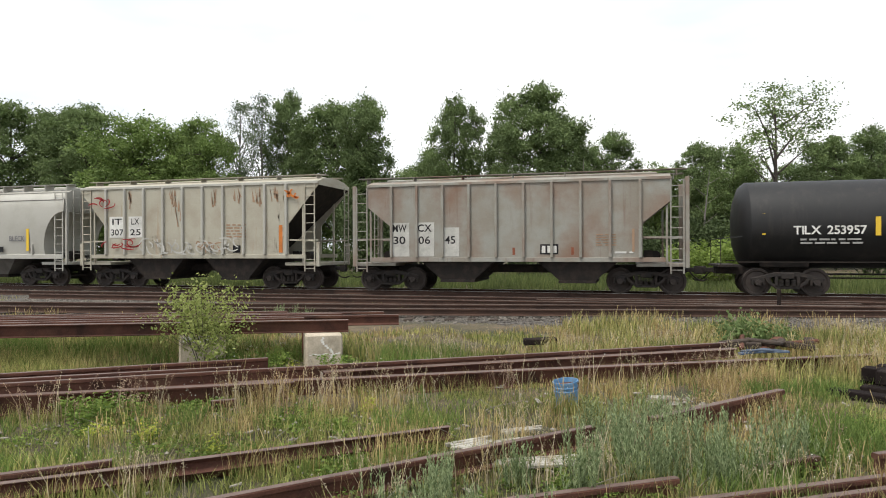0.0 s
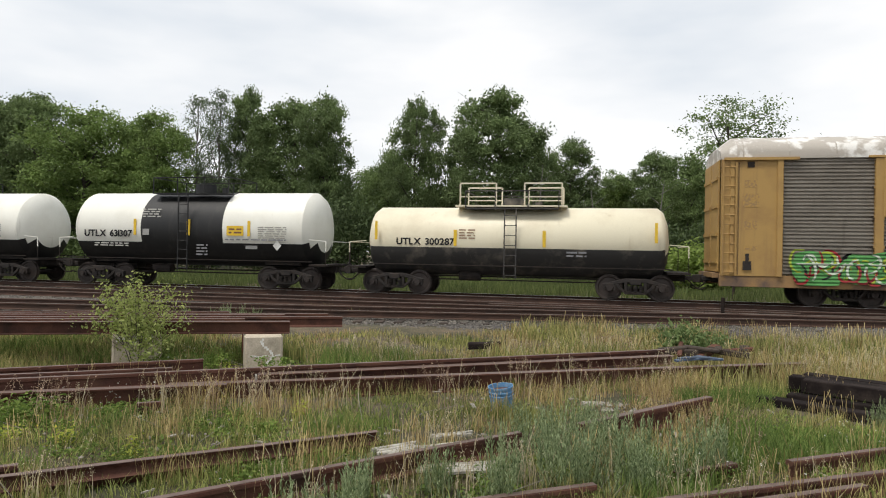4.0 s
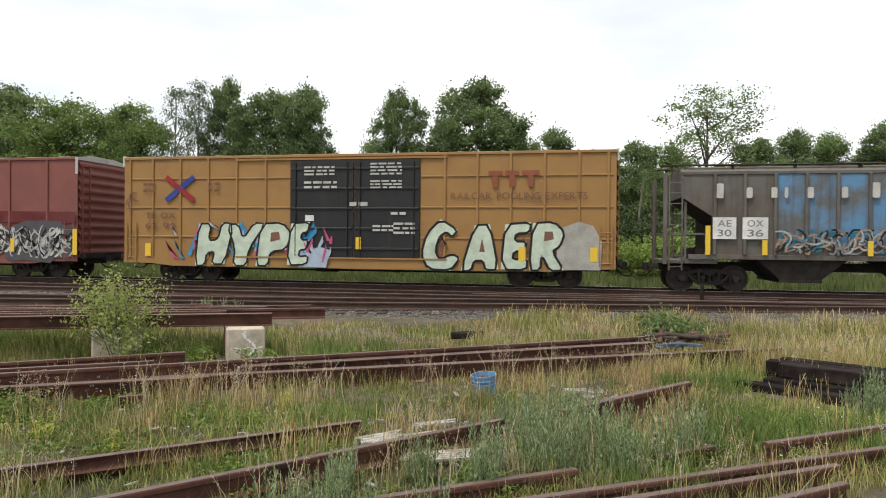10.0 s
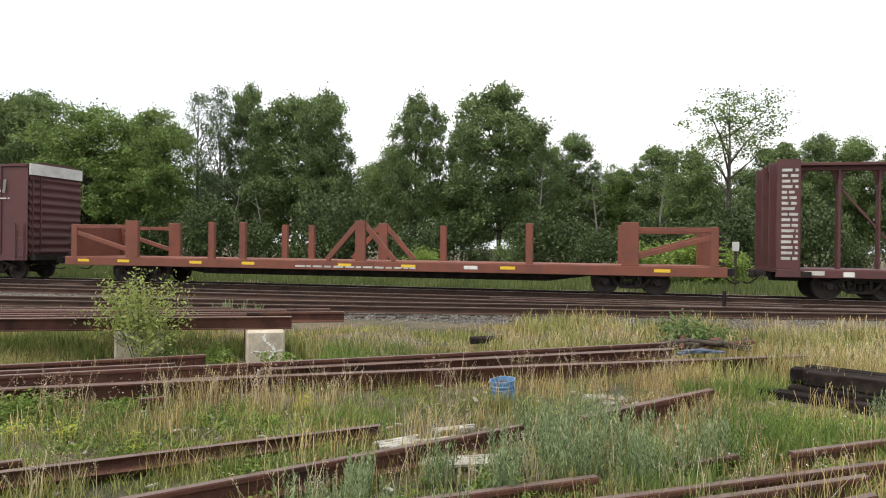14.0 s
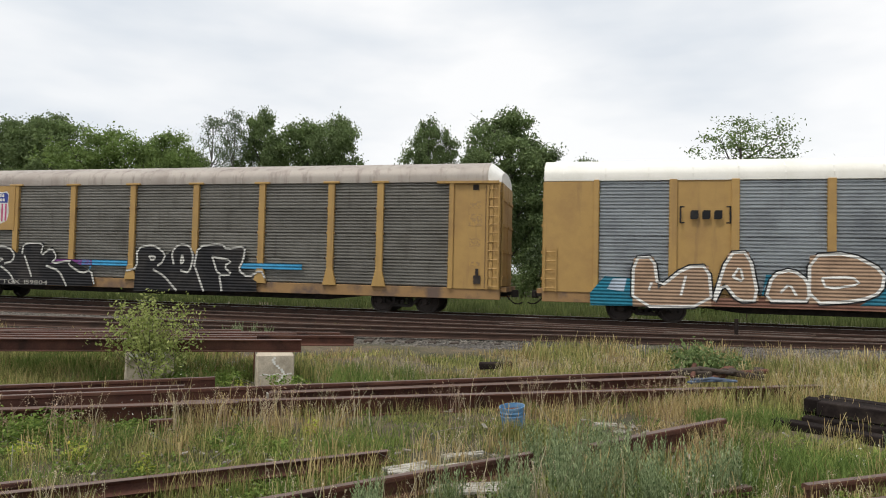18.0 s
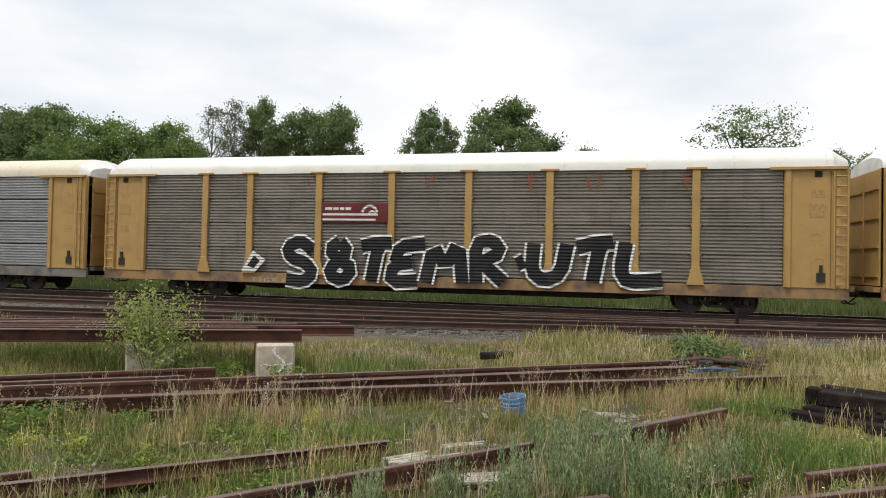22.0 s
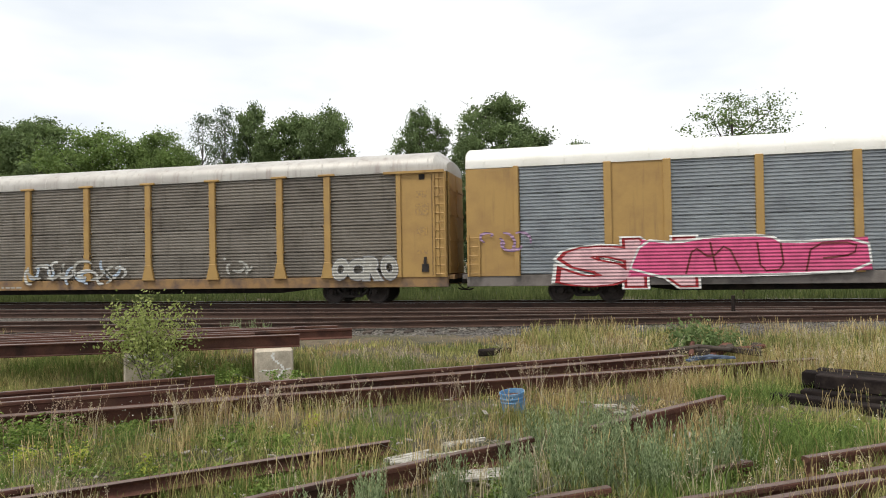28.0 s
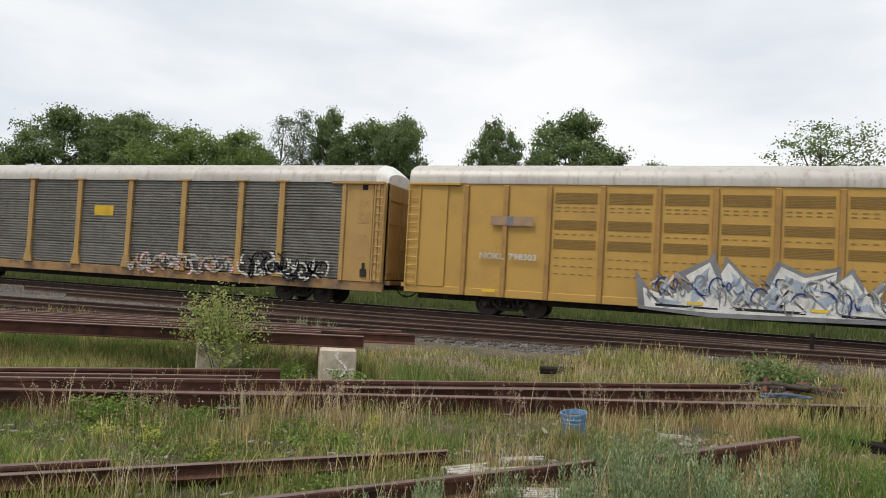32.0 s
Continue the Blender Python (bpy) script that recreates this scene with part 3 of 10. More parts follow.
def crown_points(r, height, radius, base, lobes, clumps, leaves, clump_r, top_heavy=0.0, hollow=0.55):
    """Leaf centres: lobes fill an uneven crown, clumps sit on the lobes, leaves fill the clumps."""
    cz = (height + base) / 2
    hz = (height - base) / 2
    out = []
    lob = []
    for i in range(lobes):
        a = 6.283 * i / lobes * 1.618 * 2 + r.uniform(-0.4, 0.4)
        zz = -0.85 + 1.7 * (i + 0.5) / lobes
        rr = math.sqrt(max(0.0, 1 - zz * zz * 0.85)) * r.uniform(0.35, 0.75)
        lr = r.uniform(0.30, 0.46) * radius
        lob.append((radius * rr * math.cos(a), radius * rr * math.sin(a), cz + hz * zz * 0.86 + top_heavy * hz * 0.2, lr))
    lob.append((0, 0, height - 0.28 * radius, 0.3 * radius))
    for i in range(clumps):
        lx, ly, lz, lr = lob[int(r.integers(len(lob)))]
        d = r.normal(size=3)
        d /= np.linalg.norm(d)
        k = lr * r.uniform(hollow, 1.08)
        c = np.array([lx, ly, lz]) + d * k * np.array([1, 1, 0.85])
        out.append(c + r.normal(size=(leaves, 3)) * clump_r * r.uniform(0.6, 1.2) * np.array([1, 1, 0.7]))
    return np.concatenate(out), lob


M_bark = surface("grey_bark", (0.075, 0.062, 0.05), 0.95, 0, (0.045, 0.04, 0.034), scale=4, fine=0.4, fscale=20, bump=0.6)
M_birch = surface("pale_bark", (0.17, 0.155, 0.135), 0.9, 0, (0.12, 0.11, 0.10), scale=5, fine=0.3, bump=0.3)
M_oak = leaf_mat("oak_leaves", (0.135, 0.19, 0.078), (0.205, 0.27, 0.118), 0.45, 0.36)
M_light = leaf_mat("light_leaves", (0.15, 0.225, 0.064), (0.235, 0.315, 0.108), 0.45, 0.36)
M_greyl = leaf_mat("grey_leaves", (0.115, 0.155, 0.090), (0.19, 0.235, 0.15), 0.35, 0.42)
M_mid = leaf_mat("mid_leaves", (0.14, 0.205, 0.075), (0.215, 0.285, 0.115), 0.45, 0.36)
KINDS = {
    "oak": (M_oak, 14.0, 4.2, 2.2, 17, 360, 112, 0.36, 0.19, 3),
    "light": (M_light, 13.0, 4.0, 1.2, 16, 340, 108, 0.38, 0.18, 2),
    "mid": (M_mid, 13.0, 4.0, 1.2, 16, 340, 108, 0.46, 0.18, 2),
    "grey": (M_greyl, 15.0, 2.6, 4.0, 12, 130, 60, 0.36, 0.15, 2),
    "sparse": (M_mid, 14.3, 4.3, 7.2, 10, 84, 60, 0.42, 0.17, 1),
}
made_trees = {}


def tree_meshes(kind, variant):
    if (kind, variant) in made_trees:
        return made_trees[kind, variant]
    mat, h, rad, base, lobes, clumps, leaves, cr, ls, _ = KINDS[kind]
    r = np.random.default_rng(100 + variant * 7 + len(kind) * 31)
    cent, lob = crown_points(r, h, rad, base, lobes, clumps, leaves, cr)
    verts, faces = leaf_quads(cent, ls * 1.04, r)
    crown = fast_mesh("crown", verts, faces, mat)
    tr = Shape()
    lean = r.uniform(-0.3, 0.3, 2)
    tr.rod((0, 0, -0.3), (lean[0] * 0.5, lean[1] * 0.5, h * 0.4), 0.2, 8, 0.14)
    tr.rod((lean[0] * 0.5, lean[1] * 0.5, h * 0.4), (lean[0], lean[1], h * 0.82), 0.14, 7, 0.04)
    for lx, ly, lz, lr in lob:
        z0 = max(h * 0.2, lz - r.uniform(1.5, 3.2))
        tr.rod((lean[0] * 0.5, lean[1] * 0.5, z0), (lx, ly, lz), 0.08, 5, 0.02)
        for _ in range(3):
            d = r.normal(size=3) * lr * 0.42
            tr.rod((lx, ly, lz), (lx + d[0], ly + d[1], lz + abs(d[2])), 0.025, 4, 0.008)
    trunk = mesh_of("trunk", tr, M_birch if kind == "grey" else M_bark, smooth=True)
    made_trees[kind, variant] = (trunk, crown)
    return trunk, crown


TREES = [
    (-48.4, 50, 15.4, 4.6, "oak"), (-39.8, 46, 13.2, 5.0, "light"), (-37.9, 50, 12.8, 3.4, "oak"), (-34.0, 47, 13.0, 3.4, "light"),
    (-34.2, 53, 15.2, 2.2, "grey"), (-31.4, 52, 15.6, 2.4, "grey"), (-29.7, 54, 16.3, 2.5, "oak"), (-24.4, 52, 14.7, 4.0, "oak"), (-20.8, 50, 14.4, 3.0, "oak"),
    (-17.5, 57, 10.7, 2.6, "mid"), (-13.7, 52, 14.6, 2.6, "oak"), (-10.4, 55, 12.6, 2.2, "oak"), (-6.6, 50, 14.4, 4.25, "oak"), (-4.0, 52, 11.8, 1.9, "oak"),
    (-1.3, 58, 11.8, 3.4, "oak"), (2.4, 61, 9.2, 2.6, "light"), (5.6, 60, 11.0, 3.3, "oak"), (8.3, 57, 10.0, 2.6, "mid"), (10.4, 53, 13.9, 5.2, "sparse"),
    (15.7, 58, 10.8, 3.3, "oak"), (18.9, 60, 11.6, 3.0, "oak"), (22.3, 62, 11.4, 3.0, "mid"), (25.6, 60, 12.2, 3.0, "oak"), (28.6, 62, 12.2, 3.1, "oak"),
    (31.7, 60, 12.4, 3.0, "oak"), (35.0, 60, 12.4, 3.2, "light"), (39.2, 60, 12.8, 3.6, "oak"), (-57.4, 50, 16.2, 5.0, "oak"), (-53.3, 53, 16.2, 4.8, "oak"),
    (-65.3, 50, 11.8, 4.2, "light"), (-73.0, 50, 13.6, 5.6, "oak"), (45, 62, 12.5, 4.0, "oak"),
]
for i, (x, y, h, rad, kind) in enumerate(TREES):
    spec = KINDS[kind]
    trunk_me, crown_me = tree_meshes(kind, i % spec[9])
    m = pose(x, y, 0.1, 0, 0, 47 * i % 360) @ Matrix.Diagonal((rad / spec[2], rad / spec[2], h / spec[1], 1))
    words = {"oak": "tall dark green broadleaf tree with an uneven crown", "light": "light green broadleaf tree at a wood's edge", "mid": "mid-green broadleaf tree at a wood's edge", "grey": "slender tree with pale grey-green foliage", "sparse": "tall thin-crowned tree with bare upper limbs"}[kind]
    t_ob = thing("tree", words, "tree", m, "trees behind the track")
    part("trunk", trunk_me, None, t_ob)
    part("crown", crown_me, None, t_ob)
# second, lower row that closes the wood
r2 = np.random.default_rng(77)
for i in range(30):
    kind = ("oak", "mid", "oak", "light")[i % 4]
    spec = KINDS[kind]
    trunk_me, crown_me = tree_meshes(kind, i % spec[9])
    x = -78 + i * 4.2 + r2.uniform(-1, 1)
    h = r2.uniform(8.2, 9.8) if x > -20 else r2.uniform(9.5, 11.5)
    m = pose(x, 64 + r2.uniform(-2, 3), 0.1, 0, 0, 83 * i % 360) @ Matrix.Diagonal((0.95, 0.95, h / spec[1], 1))
    t_ob = thing("tree", "dim green tree deep in the wood", "tree", m, "trees deep in the wood")
    part("trunk", trunk_me, None, t_ob)
    part("crown", crown_me, None, t_ob)


def bush_mesh(seed, mat, radius, height, n, leaf, stems=14):
    r = np.random.default_rng(seed)
    cl = int(n / 28)
    d = r.normal(size=(cl, 3))
    d /= np.linalg.norm(d, axis=1)[:, None]
    c = d * r.uniform(0.35, 1.0, (cl, 1)) * np.array([radius, radius, height * 0.5]) + np.array([0, 0, height * 0.52])
    cent = (c[:, None, :] + r.normal(size=(cl, 28, 3)) * radius * 0.14).reshape(-1, 3)
    cent = cent[cent[:, 2] > 0.0]
    v, f = leaf_quads(cent, leaf, r)
    st = Shape()
    for k in range(stems):
        e = c[k % cl]
        st.rod((0.1 * e[0], 0.1 * e[1], -0.05), tuple(e), 0.012 * max(1, radius), 4, 0.003)
    return fast_mesh("foliage", v, f, mat), mesh_of("stem", st, M_bark)


# shade at the wood's foot is put into this darker leaf green
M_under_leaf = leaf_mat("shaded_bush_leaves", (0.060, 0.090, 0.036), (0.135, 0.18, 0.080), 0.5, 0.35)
M_brightbush = leaf_mat("bright_bush_leaves", (0.19, 0.275, 0.06), (0.29, 0.37, 0.105), 0.3, 0.45)
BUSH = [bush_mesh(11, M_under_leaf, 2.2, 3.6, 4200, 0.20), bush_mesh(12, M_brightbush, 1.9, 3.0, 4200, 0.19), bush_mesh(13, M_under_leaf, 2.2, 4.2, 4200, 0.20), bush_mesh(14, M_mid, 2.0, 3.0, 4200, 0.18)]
for i in range(46):
    x = -62 + i * 2.35 + r2.uniform(-0.9, 0.9)
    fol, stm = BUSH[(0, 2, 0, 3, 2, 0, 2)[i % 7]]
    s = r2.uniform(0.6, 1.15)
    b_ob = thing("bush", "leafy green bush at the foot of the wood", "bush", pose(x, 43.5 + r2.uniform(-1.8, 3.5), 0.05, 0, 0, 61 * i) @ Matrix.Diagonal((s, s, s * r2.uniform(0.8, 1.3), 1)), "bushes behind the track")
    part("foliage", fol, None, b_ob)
    tagged(part("stem", stm, None, b_ob), kind="stuff")
for x, y, s, k in ((5.6, 36.8, 1.0, 0.85), (3.2, 37.2, 0.85, 0.7), (7.3, 37.4, 0.7, 0.6), (-9.5, 37.5, 0.6, 0.6)):
    b_ob = thing("bush", "bright yellow-green bush behind the track", "bush", pose(x, y, 0.05, 0, 0, 40 * x) @ Matrix.Diagonal((s, s, k, 1)), "bushes behind the track")
    part("foliage", BUSH[1][0], None, b_ob)
    tagged(part("stem", BUSH[1][1], None, b_ob), kind="stuff")

# bare pale stems at the wood's edge
for x, y, h, lean in ((4.7, 46.5, 7.0, 0.3), (10.4, 45.0, 4.6, -0.4), (-3.3, 46.0, 8.0, 0.2), (-26.5, 45.5, 7.0, 0.5), (-24.0, 46.0, 6.0, -0.6), (0.8, 45.6, 6.2, -0.3)):
    st = Shape().rod((0, 0, -0.1), (lean * 0.5, 0, h * 0.55), 0.09, 6, 0.06).rod((lean * 0.5, 0, h * 0.55), (lean * 1.6, 0.1, h), 0.06, 6, 0.015)
    for i in range(6):
        z = h * (0.4 + 0.09 * i)
        st.rod((lean * 0.6, 0, z), (lean + (1 if i % 2 else -1) * (0.5 + 0.1 * i), 0.2, z + 0.7), 0.025, 4, 0.006)
    thing("bare_tree", "bare thin dead tree at a wood's edge", "tree", pose(x, y, 0.1), "trees behind the track", st, M_birch, smooth=True)
# sapling before the blocks
M_sap = leaf_mat("poplar_leaves", (0.21, 0.265, 0.065), (0.42, 0.46, 0.17), 0.3, 0.45)
sap_r = np.random.default_rng(8)
sap = thing("sapling", "bright yellow-green poplar sapling beside a concrete block", "sapling", pose(-6.62, 8.45, 0.0))
sap_st, sap_c = Shape(), []
for k in range(66):
    a, hh = sap_r.uniform(0, 6.28), sap_r.uniform(0.55, 1.46)
    sp = sap_r.uniform(0.1, 1.0) * (1.2 - 0.36 * hh)
    e = Vector((sp * math.cos(a), sp * math.sin(a), hh))
    if k < 5:
        sap_st.rod((0.04 * math.cos(a), 0.04 * math.sin(a), -0.05), tuple(e), 0.008, 5, 0.002)
    else:
        sap_st.rod(tuple(e * 0.35 + Vector((0, 0, 0.12))), tuple(e), 0.004, 4, 0.0015)
    for q in np.linspace(0.40, 1.02, 14):
        for _ in range(5):
            c = np.array(e) * q + sap_r.normal(size=3) * 0.08
            if c[2] > 0.62 or c[0] > 0.18 or sap_r.uniform() < 0.25:
                sap_c.append(c)
sv, sf = leaf_quads(np.array(sap_c), 0.050, sap_r)
part("leaves", fast_mesh("leaves", sv, sf, M_sap), None, sap)
tagged(part("stem", sap_st, M_bark, sap), kind="stuff")
# low bush by the far end of the steel
fol_me, stm_me = bush_mesh(21, M_mid, 0.6, 0.62, 1700, 0.075)
for x, y, s in ((1.95, 12.6, 1.0), (2.6, 13.0, 0.7)):
    b_ob = thing("bush", "low leafy weed bush beside rotten timber", "bush", pose(x, y, 0.0) @ Matrix.Diagonal((s, s, s, 1)), "low bushes")
    part("foliage", fol_me, None, b_ob)
    tagged(part("stem", stm_me, None, b_ob), kind="stuff")


# ---- grass ----
def blades(name, label, x, y, height, width, mat, r, lean=0.35, zf=ground_z, head=0.0):
    """Thin bent blades of two quads each, all in one mesh; head widens the upper part to a seed head."""
    n = len(x)
    z = np.array([zf(a, b) for a, b in zip(x, y)]) - 0.02
    a, f = r.uniform(0, 6.283, n), r.uniform(0, 6.283, n)
    w = np.stack([np.cos(f), np.sin(f), np.zeros(n)], -1) * (width / 2)[:, None]
    bend = np.stack([np.cos(a), np.sin(a), np.zeros(n)], -1) * (height * lean * r.uniform(0.1, 1.2, n))[:, None]
    base = np.stack([x, y, z], -1)
    mid = base + bend * 0.35 + np.stack([np.zeros(n), np.zeros(n), height * 0.6], -1)
    tip = base + bend + np.stack([np.zeros(n), np.zeros(n), height], -1)
    k0 = 1.0 if not head else 0.5
    k1 = 0.75 if not head else 0.55
    k2 = 0.12 if not head else head
    v = np.stack([base - w * k0, base + w * k0, mid - w * k1, mid + w * k1, tip - w * k2, tip + w * k2], 1).reshape(-1, 3)
    i = 6 * np.arange(n)[:, None]
    q = np.concatenate([i + np.array([[0, 1, 3, 2]]), i + np.array([[2, 3, 5, 4]])], 0)
    ob = new(name, fast_mesh(name, v, q, mat))
    return tagged(ob, label, "grass", kind="stuff")


def field(r, n, x0, x1, y0, y1, thresh=None, freq=0.6, seed=0.0, tuft=0.0):
    """Scattered stems, kept where a slow noise is above a threshold; tuft pulls them into tussocks."""
    x, y = r.uniform(x0, x1, n), r.uniform(y0, y1, n)
    if tuft:
        k = max(1, n // 26)
        cx, cy = r.uniform(x0, x1, k), r.uniform(y0, y1, k)
        j = r.integers(0, k, n)
        x, y = cx[j] + r.normal(size=n) * tuft, cy[j] + r.normal(size=n) * tuft
    if thresh is not None:
        keep = np.array([noise.noise((a * freq, b * freq, seed)) > thresh for a, b in zip(x, y)])
        x, y = x[keep], y[keep]
    return x, y


M_g1 = leaf_mat("green_grass", (0.075, 0.115, 0.024), (0.46, 0.475, 0.17), 0.35, 0.35)
M_g2 = leaf_mat("dry_grass", (0.22, 0.145, 0.06), (0.72, 0.575, 0.30), 0.3, 0.35)
M_g3 = leaf_mat("olive_grass", (0.10, 0.105, 0.034), (0.62, 0.57, 0.24), 0.35, 0.35)
M_mug = leaf_mat("mugwort_leaves", (0.095, 0.15, 0.062), (0.46, 0.53, 0.30), 0.3, 0.35)
M_mugd = leaf_mat("deep_weed_leaves", (0.075, 0.130, 0.030), (0.250, 0.335, 0.095), 0.25, 0.35)
# grass behind the train: the train's shade is mixed into its green
M_far = leaf_mat("shaded_grass", (0.075, 0.110, 0.036), (0.20, 0.235, 0.085), 0.35, 0.3)
rg = np.random.default_rng(31)


def hw(n, h0, h1, w0, w1):
    return rg.uniform(h0, h1, n), rg.uniform(w0, w1, n)


CLEAR = ((-4.85, 9.05, 0.85), (-6.9, 8.3, 0.75), (2.9, 8.6, 0.45), (3.5, 8.2, 0.45), (1.0, 7.1, 0.12), (0.6, 6.7, 0.1), (-0.95, 5.05, 0.16), (-1.75, 4.35, 0.2), (-2.1, 4.0, 0.2))


def spread(name, label, n, area, mat, h, w, thresh=None, seed=0.0, tuft=0.0, lean=0.35, head=0.0, freq=0.6):
    x, y = field(rg, n, *area, thresh, freq, seed, tuft)
    keep = np.ones(len(x), bool)
    for cx, cy, cr in CLEAR:
        keep &= (x - cx) ** 2 + (y - cy) ** 2 > cr * cr
    if not name.startswith(("far", "track")):
        edge = 13.7 + 0.35 * (x + 5.6) + 0.5 * np.sin(x * 2.3)
        keep &= ~((x > -7.0) & (x < -0.9 + 0.6 * np.sin(y * 3)) & (y > edge))
        keep &= ~((x < -6.5) & (y > 12.6 + 0.4 * np.sin(x * 2.1)))
    x, y = x[keep], y[keep]
    hh, ww = hw(len(x), *h, *w)
    # trodden strip before the bare gravel
    low = (x > -7.5) & (x < -1.6) & (y > 10.6) & (y < 15.5)
    hh = np.where(low, hh * 0.4, hh)
    # thin grass along the near side of the steel
    off = y - (5.86 + 0.70 * (x + 6.2))
    hh = np.where((x > -8) & (x < 2.5) & (off > -1.5) & (off < 0.6), hh * 0.7, hh)
    blades(name, label, x, y, hh, ww, mat, rg, lean, head=head)


spread("green_grass", "short green grass among scattered rails", 90000, (-7.5, 6.5, 2.4, 10.5), M_g1, (0.03, 0.15), (0.007, 0.014), -0.12, 1.0, 0.11, 0.7, 0.0, 0.5)
spread("lush_grass", "bright lush grass tussocks", 30000, (0.4, 5.5, 4.6, 9.2), M_mugd, (0.08, 0.26), (0.007, 0.014), 0.0, 21.0, 0.10, 0.6, 0.0, 0.7)
spread("lush_grass", "bright lush grass tussocks", 16000, (-7.5, -2.0, 3.0, 6.6), M_mugd, (0.06, 0.22), (0.007, 0.014), 0.08, 22.0, 0.10, 0.6, 0.0, 0.7)
spread("lush_grass", "deep green grass below steel beams", 14000, (-12.5, -2.6, 8.6, 11.2), M_mugd, (0.15, 0.42), (0.007, 0.013), -0.1, 23.0, 0.12, 0.5, 0.0, 0.7)
spread("green_grass", "green grass before the ballast", 46000, (-17, 10, 9.5, 16.2), M_g1, (0.10, 0.36), (0.013, 0.024), -0.1, 2.0, 0.14, 0.45)
spread("olive_grass", "olive meadow grass with thin stems", 17000, (-7.5, 6.5, 3.2, 10.5), M_g3, (0.06, 0.28), (0.007, 0.012), -0.02, 3.0, 0.08, 0.45)
spread("olive_grass", "tall olive grass before the ballast", 38000, (-17, 11, 9.5, 16.6), M_g3, (0.12, 0.46), (0.011, 0.020), -0.15, 4.0, 0.15, 0.35)
spread("dry_grass", "tan dry grass stems", 10000, (-7, 6.5, 5.2, 10.8), M_g2, (0.08, 0.36), (0.006, 0.011), 0.05, 5.0, 0.07, 0.4)
spread("dry_grass", "tan dry grass on the verge", 27000, (-14, 12, 10.0, 16.2), M_g2, (0.12, 0.46), (0.008, 0.014), 0.02, 6.0, 0.15, 0.35)
spread("dry_grass", "matted pale dry grass lying low", 30000, (-7.5, 6.5, 3.0, 11.0), M_g2, (0.03, 0.09), (0.004, 0.008), 0.0, 25.0, 0.10, 2.2, 0.0, 0.8)
for x0, x1, y0, y1, n, top in ((-4.65, -4.1, 6.0, 6.6, 110, 0.74), (-5.3, -4.8, 6.6, 7.1, 45, 0.6), (-6.0, -5.5, 5.5, 6.0, 110, 0.34), (-3.9, -3.3, 6.3, 6.9, 140, 0.5), (1.15, 1.7, 7.2, 7.6, 110, 0.42), (-0.4, 0.1, 7.9, 8.4, 90, 0.36)):
    spread("dry_grass", "tall tan dry grass tuft", n, (x0, x1, y0, y1), M_g2, (top * 0.5, top), (0.005, 0.009), None, 26.0, 0.10, 0.35)
    spread("seed_heads", "brown grass seed heads on thin stems", n // 8, (x0, x1, y0, y1), M_g2, (top * 0.7, top * 1.05), (0.008, 0.012), None, 7.0, 0.1, 0.25, 1.0)
spread("dry_grass", "golden dry grass patch", 15000, (0.8, 5.0, 8.6, 12.4), M_g2, (0.1, 0.36), (0.006, 0.011), -0.15, 28.0, 0.12, 0.4)
spread("dry_grass", "golden matted dry grass", 9000, (0.5, 5.0, 8.0, 12.4), M_g2, (0.04, 0.12), (0.007, 0.012), -0.2, 29.0, 0.12, 1.6)
spread("green_grass", "grass tuft before a bucket", 420, (-1.15, -0.5, 7.15, 7.45), M_g1, (0.10, 0.27), (0.006, 0.012), None, 27.0, 0.06, 0.4)
spread("seed_heads", "brown grass seed heads on thin stems", 2600, (-7, 6, 4.0, 11.5), M_g2, (0.2, 0.45), (0.005, 0.008), None, 7.0, 0.12, 0.25, 0.9)
spread("seed_heads", "brown grass seed heads on thin stems", 3000, (-15, 12, 11.0, 16.2), M_g2, (0.3, 0.55), (0.009, 0.014), None, 7.0, 0.25, 0.25, 1.2)
spread("far_grass", "green grass strip behind the track", 42000, (-46, 26, 28.6, 43.0), M_far, (0.15, 0.5), (0.02, 0.04), None, 8.0, 0.3, 0.4)
spread("far_grass", "olive grass strip behind the track", 22000, (-46, 26, 28.6, 43.0), M_far, (0.2, 0.6), (0.02, 0.035), None, 9.0, 0.3, 0.4)
spread("track_weeds", "sparse weeds between the tracks", 5000, (-30, 14, 16.5, 22.8), M_g3, (0.08, 0.3), (0.008, 0.014), 0.2, 10.0, 0.12, 0.5)


spread("green_grass", "short green grass beyond the blocks", 30000, (-14, -7.3, 5.0, 10.5), M_g1, (0.06, 0.24), (0.008, 0.014), -0.2, 33.0, 0.12, 0.6)
spread("olive_grass", "olive grass beyond the blocks", 14000, (-14, -7.0, 5.0, 10.5), M_g3, (0.1, 0.32), (0.007, 0.012), -0.1, 34.0, 0.12, 0.4)
spread("dry_grass", "tan grass beyond the blocks", 7000, (-14, -7.0, 5.0, 10.5), M_g2, (0.1, 0.34), (0.006, 0.010), 0.0, 35.0, 0.1, 0.4)


